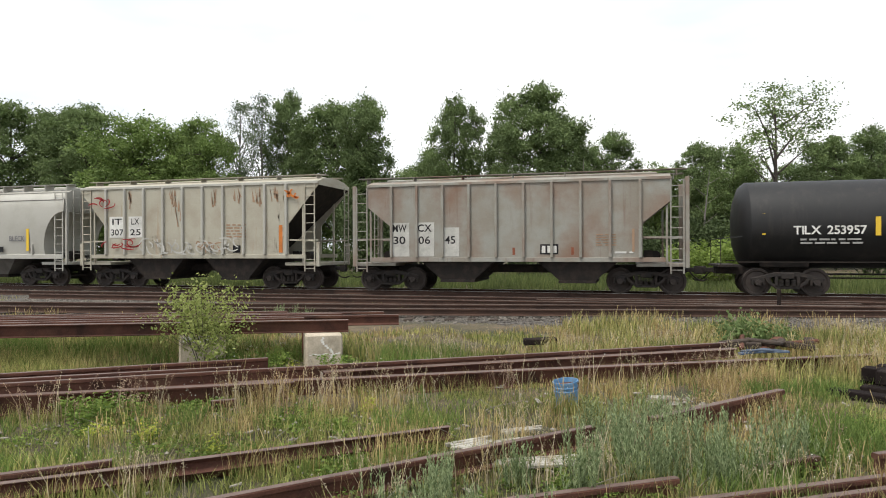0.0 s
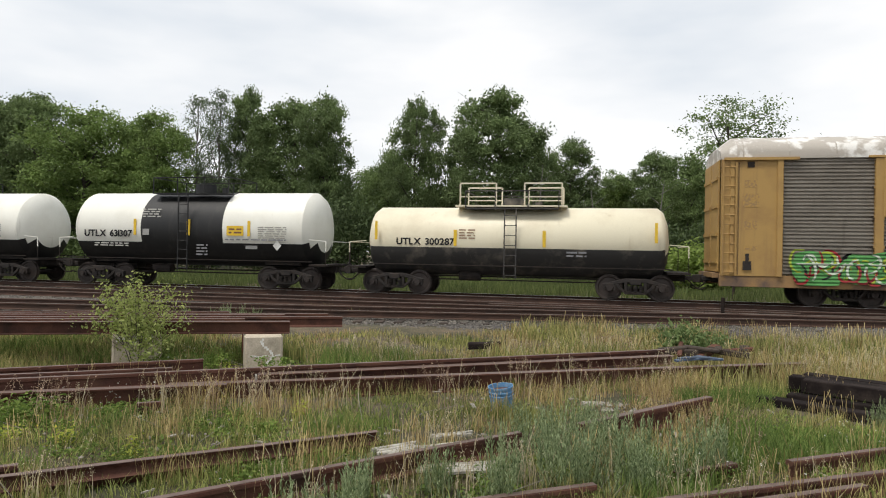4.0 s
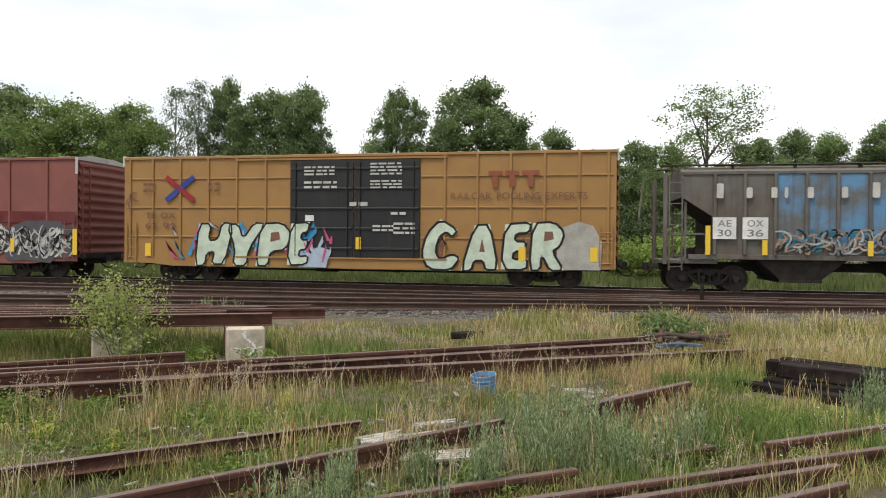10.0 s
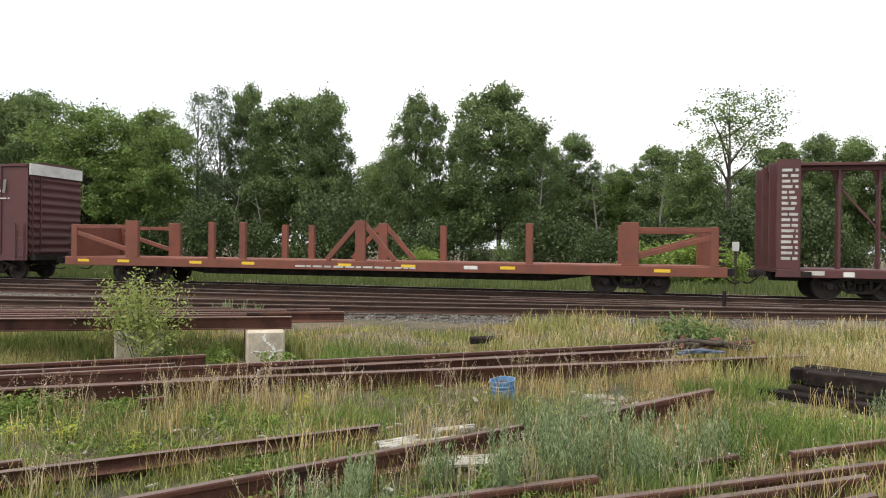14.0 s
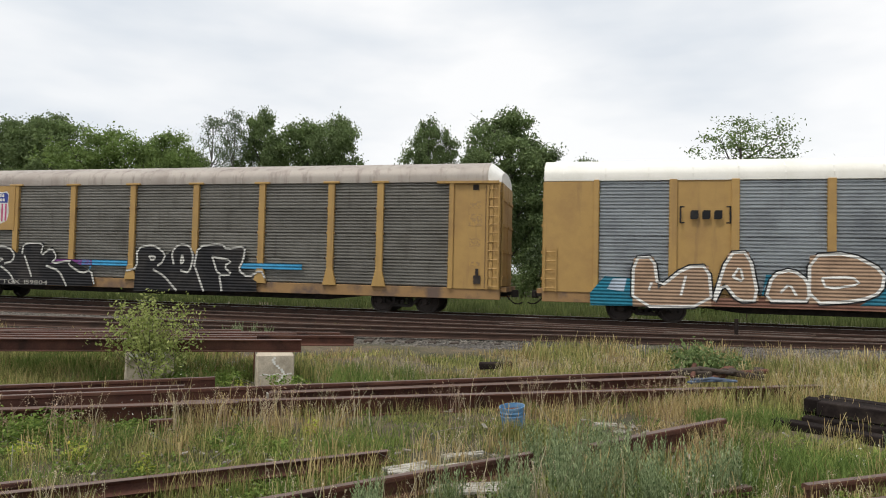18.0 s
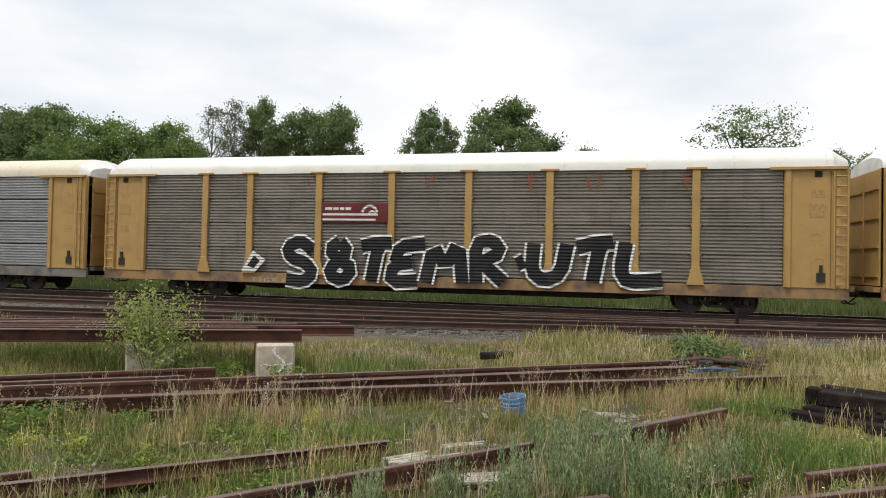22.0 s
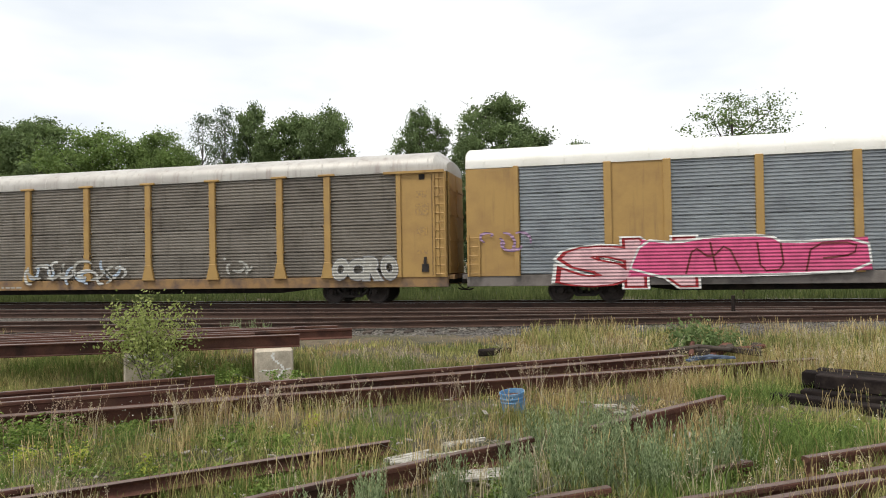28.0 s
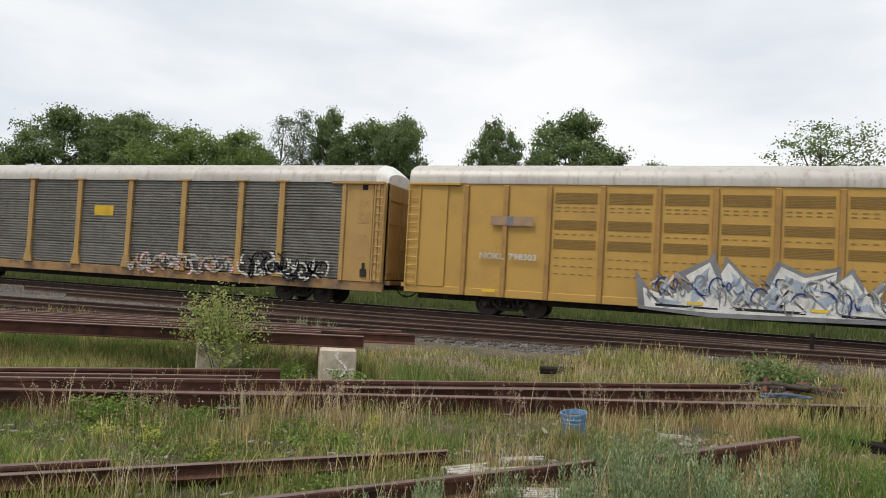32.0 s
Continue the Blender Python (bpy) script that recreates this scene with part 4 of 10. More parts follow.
def fringe(name, label, mat, lines, per, h, w):
    """Grass that grows close along the near side of lying steel."""
    xs, ys = [], []
    for p, q in lines:
        d = Vector(q) - Vector(p)
        n = int(per * d.length)
        u = rg.uniform(0, 1, n)
        keep = np.array([noise.noise((a * d.length * 1.3, p[0] * 3, p[1] * 3)) > -0.1 for a in u])
        u = u[keep]
        o = rg.uniform(0.08, 0.3, len(u)) * np.where(rg.uniform(0, 1, len(u)) < 0.75, 1, -1)
        nx, ny = d.y / d.length, -d.x / d.length
        xs.append(p[0] + d.x * u + nx * o)
        ys.append(p[1] + d.y * u + ny * o)
    x, y = np.concatenate(xs), np.concatenate(ys)
    blades(name, label, x, y, *hw(len(x), *h, *w), mat, rg, 0.45)


LINES = (((-7, 5.4), (1.2, 10.9)), ((-3.9, 2.35), (-0.5, 5.84)), ((-5.9, 2.38), (-1.87, 5.68)), ((-2.2, 3.2), (0.18, 4.77)), ((-1.6, 3.2), (4.6, 6.95)), ((-0.9, 3.34), (2.27, 5.31)), ((1.86, 5.82), (5.2, 8.02)), ((0.1, 6.35), (1.55, 7.88)), ((-4.2, 7.0), (3.6, 11.2)))
LOW = (((-5.9, 2.38), (-1.87, 5.68)),)
fringe("green_grass", "green grass half covering old rails", M_g1, LOW, 330, (0.08, 0.24), (0.005, 0.010))
fringe("dry_grass", "dry stems half covering old rails", M_g2, LOW, 90, (0.1, 0.34), (0.004, 0.007))
fringe("green_grass", "green grass growing along rails", M_g1, LINES, 150, (0.05, 0.2), (0.005, 0.010))
fringe("olive_grass", "olive grass growing along rails", M_g3, LINES, 70, (0.08, 0.28), (0.004, 0.008))
fringe("dry_grass", "dry stems growing along rails", M_g2, LINES, 45, (0.1, 0.38), (0.004, 0.007))


def panicles(label, mat, n, lines, back, h, seed, grain=0.013):
    """Thin bent stems along lines, each with a loose head of small grains on top."""
    r = np.random.default_rng(seed)
    xs, ys = [], []
    for p, q in lines:
        d = Vector(q) - Vector(p)
        k = max(1, n // 9)
        cu, u = r.uniform(0, 1, k), None
        u = cu[r.integers(0, k, n)] + r.normal(size=n) * 0.08 / d.length
        o = r.uniform(0.05, back, n)
        xs.append(p[0] + d.x * u + d.y / d.length * o)
        ys.append(p[1] + d.y * u - d.x / d.length * o)
    x, y = np.concatenate(xs), np.concatenate(ys)
    m = len(x)
    hh, a, f = r.uniform(*h, m), r.uniform(0, 6.283, m), r.uniform(0, 6.283, m)
    z = np.array([ground_z(i, j) for i, j in zip(x, y)]) - 0.02
    base = np.stack([x, y, z], -1)
    lean = np.stack([np.cos(a), np.sin(a), np.zeros(m)], -1) * (hh * r.uniform(0.05, 0.4, m))[:, None]
    up = np.stack([np.zeros(m), np.zeros(m), hh], -1)
    w = np.stack([np.cos(f), np.sin(f), np.zeros(m)], -1) * 0.0026
    mid, tip = base + lean * 0.3 + up * 0.6, base + lean + up
    v = [np.stack([base - w, base + w, mid + w, mid - w], 1), np.stack([mid - w, mid + w, tip + w * 0.5, tip - w * 0.5], 1)]
    c = []
    for q in np.linspace(0.0, 1.0, 13):
        at = tip + (mid - tip) * 0.5 * q
        c.append(at + r.normal(size=(m, 3)) * (0.006 + 0.022 * q * (1.15 - q)))
    gv, gf = leaf_quads(np.concatenate(c), grain, r)
    v = np.concatenate(v).reshape(-1, 3)
    fs = np.concatenate([np.arange(len(v)).reshape(-1, 4), gf + len(v)])
    tagged(new("seed_heads", fast_mesh("seed_heads", np.concatenate([v, gv]), fs, mat)), label, "grass", kind="stuff")


M_straw = leaf_mat("bleached_straw", (0.42, 0.345, 0.225), (0.68, 0.59, 0.43), 0.25, 0.3)
M_dock = leaf_mat("brown_seed_heads", (0.27, 0.17, 0.12), (0.50, 0.37, 0.28), 0.3, 0.25)
PILE = (((-6.6, 5.35), (-3.4, 7.2)), ((-4.0, 6.7), (1.2, 9.9)))
panicles("pale dry grass stems with loose heads before a steel pile", M_straw, 85, PILE, 0.7, (0.3, 0.62), 401)
panicles("brown seed heads on thin stems before a steel pile", M_dock, 75, PILE, 0.6, (0.32, 0.6), 402, 0.017)
panicles("pale dry grass stems among old rails", M_straw, 90, (((-5.2, 3.1), (-1.0, 6.0)), ((-2.6, 3.6), (0.6, 6.0)), ((0.5, 4.9), (4.4, 7.3))), 0.5, (0.22, 0.5), 403, 0.011)
panicles("brown seed heads before a wooden tie stack", M_dock, 30, (((0.6, 6.6), (2.4, 7.4)), ((-0.6, 7.4), (1.4, 8.6))), 0.7, (0.25, 0.5), 404, 0.012)
panicles("pale meadow grass heads on the verge", M_straw, 160, (((-4.5, 10.2), (1.0, 12.6)), ((0.5, 10.4), (7.0, 13.4)), ((2.4, 10.6), (6.5, 12.9)), ((-1.0, 13.0), (7.0, 15.4))), 1.6, (0.35, 0.6), 405, 0.016)


def weed(seed, mat, stems, height, radius, leaf, per):
    """A feathery weed: thin upright stems set all the way up with narrow leaves that point upwards."""
    r = np.random.default_rng(seed)
    st, ver = Shape(), []
    for k in range(stems):
        a, h = r.uniform(0, 6.28), height * r.uniform(0.5, 1.0)
        d = radius * r.uniform(0.1, 1.0)
        e = np.array([d * math.cos(a), d * math.sin(a), h])
        b = e * np.array([0.5, 0.5, 0])
        st.rod((b[0], b[1], -0.03), tuple(e), 0.003, 4, 0.001)
        for q in np.linspace(0.12, 1.0, per):
            c = b + (e - b) * q
            g, up = r.uniform(0, 6.28), r.uniform(0.9, 2.8)
            o = np.array([math.cos(g), math.sin(g), up])
            o *= leaf * r.uniform(0.6, 1.3) * (1.2 - 0.6 * q) / np.linalg.norm(o)
            w = np.array([-math.sin(g), math.cos(g), 0.0]) * leaf * 0.075
            ver += [c, c + o * 0.55 - w, c + o, c + o * 0.55 + w]
    v = np.array(ver)
    f = np.arange(len(v)).reshape(-1, 4)
    return fast_mesh("leaves", v, f, mat), mesh_of("stalk", st, mat)


WEEDS = [weed(301, M_mug, 13, 0.48, 0.20, 0.062, 26), weed(302, M_mug, 11, 0.38, 0.18, 0.058, 22), weed(303, M_mug, 14, 0.56, 0.22, 0.066, 28), weed(304, M_mugd, 12, 0.20, 0.18, 0.055, 13)]
SPOTS = [(-0.25, 6.25, 0.5, 11, 2), (0.35, 5.9, 0.45, 11, 0), (0.25, 6.4, 0.3, 6, 2), (-0.45, 4.75, 0.4, 6, 1), (-1.15, 4.2, 0.55, 11, 1), (-1.75, 3.6, 0.35, 6, 1), (0.75, 5.3, 0.4, 8, 0), (0.3, 5.25, 0.35, 6, 1), (0.05, 5.6, 0.3, 6, 2), (1.25, 5.75, 0.35, 5, 1), (3.55, 7.75, 0.4, 10, 2), (4.1, 7.4, 0.4, 8, 0), (1.6, 6.4, 0.5, 6, 3), (2.3, 6.9, 0.5, 5, 3), (1.2, 8.2, 0.6, 5, 3), (-3.0, 5.3, 0.8, 5, 3), (-5.2, 5.2, 0.7, 5, 3), (-2.6, 6.9, 0.6, 4, 3), (-9.6, 15.0, 0.8, 9, 2), (-8.7, 15.3, 0.5, 6, 1), (-1.0, 8.9, 0.4, 3, 3), (2.9, 5.0, 0.5, 4, 3)]
for cx, cy, rad, n, kind in SPOTS:
    for i in range(n):
        a, d = rg.uniform(0, 6.28), rad * math.sqrt(rg.uniform(0, 1))
        x, y = cx + d * math.cos(a), cy + d * math.sin(a)
        s = rg.uniform(0.7, 1.1)
        lv, sk = WEEDS[kind] if kind == 3 else WEEDS[int(rg.integers(3))]
        w_ob = thing("weed", "small green leafy weed" if kind == 3 else "grey-green mugwort weed with narrow leaves", "weed", pose(x, y, ground_z(x, y), 0, 0, rg.uniform(0, 360)) @ Matrix.Diagonal((s, s, s * rg.uniform(0.85, 1.1), 1)), "weeds among the rails")
        part("leaves", lv, None, w_ob)
        tagged(part("stalk", sk, None, w_ob), kind="stuff")



def leaf_carpet(name, label, mat, spots, leaf, top, seed, category="weeds"):
    """Low broad-leaved weeds: patches (x, y, radius, leaves) of small flat leaves."""
    r, cs = np.random.default_rng(seed), []
    for x, y, rad, n in spots:
        k = max(2, n // 22)
        a, d = r.uniform(0, 6.283, k), rad * np.sqrt(r.uniform(0, 1, k))
        cx, cy, hh = x + d * np.cos(a), y + d * np.sin(a), top * r.uniform(0.35, 1.0, k)
        j = r.integers(0, k, n)
        px, py = cx[j] + r.normal(size=n) * 0.05, cy[j] + r.normal(size=n) * 0.05
        pz = np.array([ground_z(b, c) for b, c in zip(px, py)]) + hh[j] * np.sqrt(r.uniform(0, 1, n))
        cs.append(np.stack([px, py, pz], -1))
    v, f = leaf_quads(np.concatenate(cs), leaf, r, 0.45)
    tagged(new(name, fast_mesh(name, v, f, mat)), label, category, kind="stuff")


M_clover = leaf_mat("clover_leaves", (0.070, 0.125, 0.022), (0.26, 0.345, 0.085), 0.35, 0.35)
M_spurge = leaf_mat("spurge_leaves", (0.30, 0.34, 0.045), (0.46, 0.49, 0.10), 0.2, 0.4)
pick = np.random.default_rng(91)
LEFT = [(pick.uniform(-6.2, -2.2), pick.uniform(4.4, 6.6), pick.uniform(0.15, 0.4), 260) for _ in range(34)]
RIGHT = [(pick.uniform(1.2, 4.2), pick.uniform(5.6, 7.6), pick.uniform(0.2, 0.45), 300) for _ in range(20)]
MIDDLE = [(pick.uniform(-3.0, 1.0), pick.uniform(3.9, 5.6), pick.uniform(0.15, 0.3), 220) for _ in range(20)]
leaf_carpet("clover", "low green broad-leaved weeds among rails", M_clover, LEFT + MIDDLE, 0.034, 0.13, 92)
leaf_carpet("clover", "lush low green weeds beside rails", M_clover, RIGHT, 0.032, 0.14, 93)
leaf_carpet("clover", "deep green weeds before a concrete block", M_clover, [(-5.9, 5.6, 0.45, 1500), (-6.4, 5.9, 0.4, 1100), (-4.5, 8.9, 0.3, 500), (-5.9, 9.1, 0.5, 900), (-6.4, 8.6, 0.4, 600)], 0.045, 0.30, 94)
leaf_carpet("spurge", "yellow-green flowering spurge among grass", M_spurge, [(-5.35, 4.87, 0.07, 170), (-4.81, 4.99, 0.09, 230), (-3.94, 4.79, 0.07, 150), (-3.1, 6.6, 0.08, 120), (-5.2, 8.6, 0.1, 130)], 0.028, 0.24, 95)


def flowers(name, label, n, area, mat, size, hh, seed, thresh):
    r = np.random.default_rng(seed)
    x, y = field(r, n, *area, thresh, 0.9, seed * 1.7, 0.25)
    c = np.stack([x, y, [ground_z(a, b) for a, b in zip(x, y)] + r.uniform(*hh, len(x))], -1)
    c = np.repeat(c, 4, 0) + r.normal(size=(4 * len(c), 3)) * size * 0.5
    v, f = leaf_quads(c, size, r, 0.6)
    tagged(new(name, fast_mesh(name, v, f, mat)), label, "flowers", kind="stuff")


flowers("white_flowers", "tiny white wild flowers among grass", 700, (-8, 6, 4.0, 13.0), leaf_mat("white_petals", (0.6, 0.6, 0.55), (0.8, 0.8, 0.75), 0.1, 0.1), 0.013, (0.1, 0.35), 41, 0.0)
flowers("yellow_flowers", "small yellow flowers among grass", 110, (-6.5, -2, 4.2, 7.0), leaf_mat("yellow_petals", (0.5, 0.42, 0.05), (0.6, 0.52, 0.1), 0.1, 0.1), 0.014, (0.08, 0.3), 42, 0.12)

# pale litter and twigs in the grass
lit_r, lit, twig = np.random.default_rng(63), Shape(), Shape()
for _ in range(150):
    x, y = lit_r.uniform(-6.6, 3.5), lit_r.uniform(3.6, 10.0)
    a, ln = lit_r.uniform(0, 6.28), lit_r.uniform(0.03, 0.13)
    z = ground_z(x, y) + 0.03
    lit.bar((x, y, z), (x + ln * math.cos(a), y + ln * math.sin(a), z + lit_r.uniform(-0.01, 0.03)), lit_r.uniform(0.02, 0.06), 0.012)
for _ in range(120):
    x, y = lit_r.uniform(-7, 4.5), lit_r.uniform(3.4, 10.5)
    a, ln = lit_r.uniform(0, 6.28), lit_r.uniform(0.15, 0.5)
    z = ground_z(x, y)
    twig.rod((x, y, z + 0.02), (x + ln * math.cos(a), y + ln * math.sin(a), z + lit_r.uniform(0.04, 0.3)), 0.004, 4, 0.002)
tagged(new("wood_chips", mesh_of("wood_chips", lit, M_plank)), "pale splinters and chips lying in grass", "litter", kind="stuff")
tagged(new("dry_twigs", mesh_of("dry_twigs", twig, M_plank)), "thin dry grey twigs among grass", "twigs", kind="stuff")

def ground_at(y):
    return 0.03


stones("rubble", "pale broken concrete rubble in grass", 55, 0.05, 0.75, 7.75, 8.25, ground_at, 0.035, M_plank)
stones("rubble", "grey stones scattered among grass", 160, -6.3, -2.0, 4.4, 6.4, ground_at, 0.025, M_plank)

# ties of the two tracks
for i in range(128):
    ob = part("tie", tie_mesh, None, main, at=pose(-46 + 0.56 * i, 24.75 + 0.05 * math.sin(i * 2.3), 0.035, 0, 0, 1.2 * math.sin(i * 1.7)))
for i in range(86):
    x = -34 + 0.56 * i
    y = float(np.interp(x, [p[0] for p in SIDE], [p[1] for p in SIDE])) + 0.73
    part("tie", tie_mesh, None, side, at=pose(x, y, -0.03, 0, 0, 8 + 1.5 * math.sin(i * 1.9)))

# ---- rolling stock ----
def wheelset_shape():
    sh = Shape()
    n = 20
    for s in (-1, 1):
        prof = [(0.06, -0.10), (0.10, -0.09), (0.13, -0.03), (0.36, -0.02), (0.40, -0.06), (0.457, -0.065), (0.457, 0.03), (0.485, 0.045), (0.485, 0.068), (0.40, 0.07), (0.36, 0.03), (0.13, 0.03), (0.06, 0.07)]
        sh.loft([[(r * math.cos(2 * math.pi * i / n), s * (0.755 - d), r * math.sin(2 * math.pi * i / n)) for i in range(n)] for r, d in [(p[0], p[1]) for p in prof]])
    sh.rod((0, -0.95, 0), (0, 0.95, 0), 0.075, 10)
    for s in (-1, 1):
        sh.rod((0, s * 0.93, 0), (0, s * 1.12, 0), 0.105, 12)
        for k in range(3):
            a = 2.094 * k
            sh.rod((0.055 * math.cos(a), s * 1.115, 0.055 * math.sin(a)), (0.055 * math.cos(a), s * 1.14, 0.055 * math.sin(a)), 0.018, 6)
    return sh


def side_frame_shape():
    sh = Shape()
    t0, t1 = -0.07, 0.07
    sh.prism([(-1.12, 0.60), (-0.72, 0.70), (-0.36, 0.80), (0.36, 0.80), (0.72, 0.70), (1.12, 0.60), (1.12, 0.53), (0.70, 0.58), (0.36, 0.66), (-0.36, 0.66), (-0.70, 0.58), (-1.12, 0.53)], t0, t1)
    sh.prism([(-0.70, 0.60), (-0.62, 0.46), (-0.34, 0.24), (0.34, 0.24), (0.62, 0.46), (0.70, 0.60), (0.58, 0.60), (0.50, 0.48), (0.30, 0.34), (-0.30, 0.34), (-0.50, 0.48), (-0.58, 0.60)], t0, t1)
    for s in (-1, 1):
        sh.box(s * 0.33 - 0.05, s * 0.33 + 0.05, t0, t1, 0.30, 0.70)
        sh.box(s * 0.889 - 0.15, s * 0.889 + 0.15, t0 - 0.01, t1 + 0.01, 0.47, 0.62)
        sh.box(s * 1.06 - 0.035, s * 1.06 + 0.035, t0, t1, 0.36, 0.56)
        sh.box(s * 0.72 - 0.035, s * 0.72 + 0.035, t0, t1, 0.36, 0.56)
    return sh


def springs_shape():
    sh = Shape()
    for x in (-0.19, 0.0, 0.19):
        for y in (-0.06, 0.08):
            for k in range(5):
                sh.rod((x, y, 0.345 + k * 0.045), (x, y, 0.372 + k * 0.045), 0.075, 8)
    return sh


ME_wheelset = mesh_of("wheelset", wheelset_shape(), M_tread, smooth=True)
ME_frame = mesh_of("side_frame", side_frame_shape(), M_truck, bevel=0.012)
ME_springs = mesh_of("spring", springs_shape(), M_truck)
ME_bolster = mesh_of("bogie", Shape().box(-0.2, 0.2, -1.12, 1.12, 0.58, 0.78).box(-0.09, 0.09, -0.35, 0.35, 0.76, 0.9).box(-0.5, -0.42, -0.7, 0.7, 0.42, 0.52).box(0.42, 0.5, -0.7, 0.7, 0.42, 0.52), M_truck, bevel=0.02)
ME_coupler = mesh_of("coupler", Shape().box(-0.55, 0.0, -0.09, 0.09, 0.72, 0.95).box(0.0, 0.32, -0.07, 0.07, 0.76, 0.92).box(0.24, 0.5, -0.15, 0.04, 0.70, 0.98).box(0.34, 0.46, 0.04, 0.14, 0.72, 0.96), M_truck, bevel=0.02)
hose = Shape()
hp = [(0.05, -0.3, 0.82), (0.2, -0.32, 0.62), (0.38, -0.30, 0.48), (0.55, -0.22, 0.46), (0.66, -0.1, 0.52)]
for a, b in zip(hp, hp[1:]):
    hose.rod(a, b, 0.028, 6)
ME_hose = mesh_of("brake_hose", hose, M_under, smooth=True)
WHEELS, CARS = [], []


def bogie(car, x):
    b = part("bogie", ME_bolster, None, car, at=pose(x, 0, 0))
    for s in (-1, 1):
        part("side_frame", ME_frame, None, b, at=pose(0, s * 1.02, 0))
        tagged(part("spring", ME_springs, None, b, at=pose(0, s * 1.02, 0)), kind="stuff")
    for dx in (-0.889, 0.889):
        WHEELS.append((part("wheelset", ME_wheelset, None, b, at=pose(dx, 0, 0.457)), car))


def rolling(name, label, category, left, right, bogies, couple=True):
    """An empty at the rails below the middle of a car whose ends stand at left and right when the clip starts."""
    car = thing(name, label, category, pose((left + right) / 2, TRACK_Y, RAIL_Z), "freight train")
    CARS.append((car, (left + right) / 2))
    half = (right - left) / 2
    for x in bogies:
        bogie(car, x)
    if couple:
        for s in (-1, 1):
            m = pose(s * half, 0, 0, 0, 0, 0 if s > 0 else 180)
            part("coupler", ME_coupler, None, car, at=m)
            part("brake_hose", ME_hose, None, car, at=m)
    return car, half


def ladder(car, x, y, z0, z1, w=0.42, along="x", mat=None, step=0.36):
    sh = Shape()
    for s in (-0.5, 0.5):
        p = (x + s * w, y, z0) if along == "x" else (x, y + s * w, z0)
        sh.bar(p, (p[0], p[1], z1), 0.045, 0.03)
    z = z0 + 0.12
    while z < z1:
        sh.rod((x - w / 2, y, z) if along == "x" else (x, y - w / 2, z), (x + w / 2, y, z) if along == "x" else (x, y + w / 2, z), 0.014, 5)
        z += step
    return part("ladder", sh, mat, car)


# ---- open-end hopper cars with outside ribs ----
M_chute = surface("grimy_chute_paint", (0.15, 0.14, 0.125), 0.75, 0, (0.085, 0.076, 0.066), scale=1.5, streak=(0.1, 0.09, 0.08), fine=0.15)


def rib_hopper(label, left, right, body_m, top, cut, low, ribs, end_style, bogie_x, sill=1.30, rib_m=None, chutes=(-2.0, 2.4), name="hopper_car", roof_m=None, mid_m=None, mid=(0, 0)):
    """cut: the sloping end of the side runs from (half - cut[0], cut[1]) to (low, cut[2])."""
    car, half = rolling(name, label, "hopper car", left, right, (-bogie_x, bogie_x))
    rib_m = rib_m or body_m
    xt = half - cut[0]
    out = [(-low, sill), (low, sill), (low, cut[2]), (xt, cut[1]), (xt, top), (-xt, top), (-xt, cut[1]), (-low, cut[2])]
    for s in (-1, 1):
        part("side", Shape().prism(out, s * 1.46, s * 1.50), body_m, car)
        if mid_m:
            part("repainted_sheet", Shape().box(mid[0], mid[1], s * 1.495, s * 1.506, sill + 0.35, top - 0.09), mid_m, car)
        part("side_sill", Shape().box(-low - 0.75, low + 0.75, s * 1.44, s * 1.53, sill - 0.16, sill), body_m, car, bevel=0.01)
        part("top_chord", Shape().box(-xt, xt, s * 1.40, s * 1.54, top - 0.09, top + 0.02), rib_m, car, bevel=0.01)
        for i in range(ribs):
            x = -low + 0.08 + (2 * low - 0.16) * i / (ribs - 1)
            part("rib", Shape().box(x - 0.05, x + 0.05, s * 1.49, s * 1.60, sill, top - 0.08), rib_m, car, bevel=0.015)
    # roof, hatches and walkway
    roof = Shape()
    roof.loft([[(x, y, z) for y, z in ((-1.5, top), (-1.0, top + 0.14), (-0.4, top + 0.22), (0.4, top + 0.22), (1.0, top + 0.14), (1.5, top), (1.5, top - 0.04), (-1.5, top - 0.04))] for x in (-xt, xt)])
    part("roof", roof, roof_m or body_m, car)
    walk_sh = Shape()
    for s in (-1, 1):
        walk_sh.box(-half + 0.05, half - 0.05, s * 0.75 - 0.22, s * 0.75 + 0.22, top + 0.305, top + 0.325)
        for i in range(7):
            x = -half + 0.4 + i * (2 * half - 0.8) / 6
            walk_sh.box(x - 0.012, x + 0.012, s * 0.75 - 0.2, s * 0.75 + 0.2, top + 0.1, top + 0.31)
    part("running_board", walk_sh, roof_m or body_m, car)
    part("hatch", Shape().box(-xt + 0.4, xt - 0.4, -0.33, 0.33, top + 0.2, top + 0.30), roof_m or body_m, car, bevel=0.03)
    # slope sheets and chutes
    for s in (-1, 1):
        part("slope_sheet", Shape().prism([(s * xt, cut[1]), (s * (xt - 0.1), cut[1] + 0.1), (s * (low - 2.1), sill - 0.02), (s * (low - 2.0), sill - 0.1)], -1.45, 1.45), M_under if end_style == "dark" else body_m, car)
        part("end_wall", Shape().box(s * xt - 0.03, s * xt + 0.03, -1.46, 1.46, cut[1], top), body_m, car)
        part("end_platform", Shape().box(s * (half - 0.02), s * (low - 0.2), -1.42, 1.42, 0.98, 1.1), body_m, car, bevel=0.01)
        for e in (-1, 1):
            part("corner_post", Shape().box(s * half - s * 0.16, s * half - s * 0.02, e * 1.38, e * 1.5, 0.95, top - 0.02 if cut[0] > 0.3 else 1.9), body_m, car, bevel=0.01)
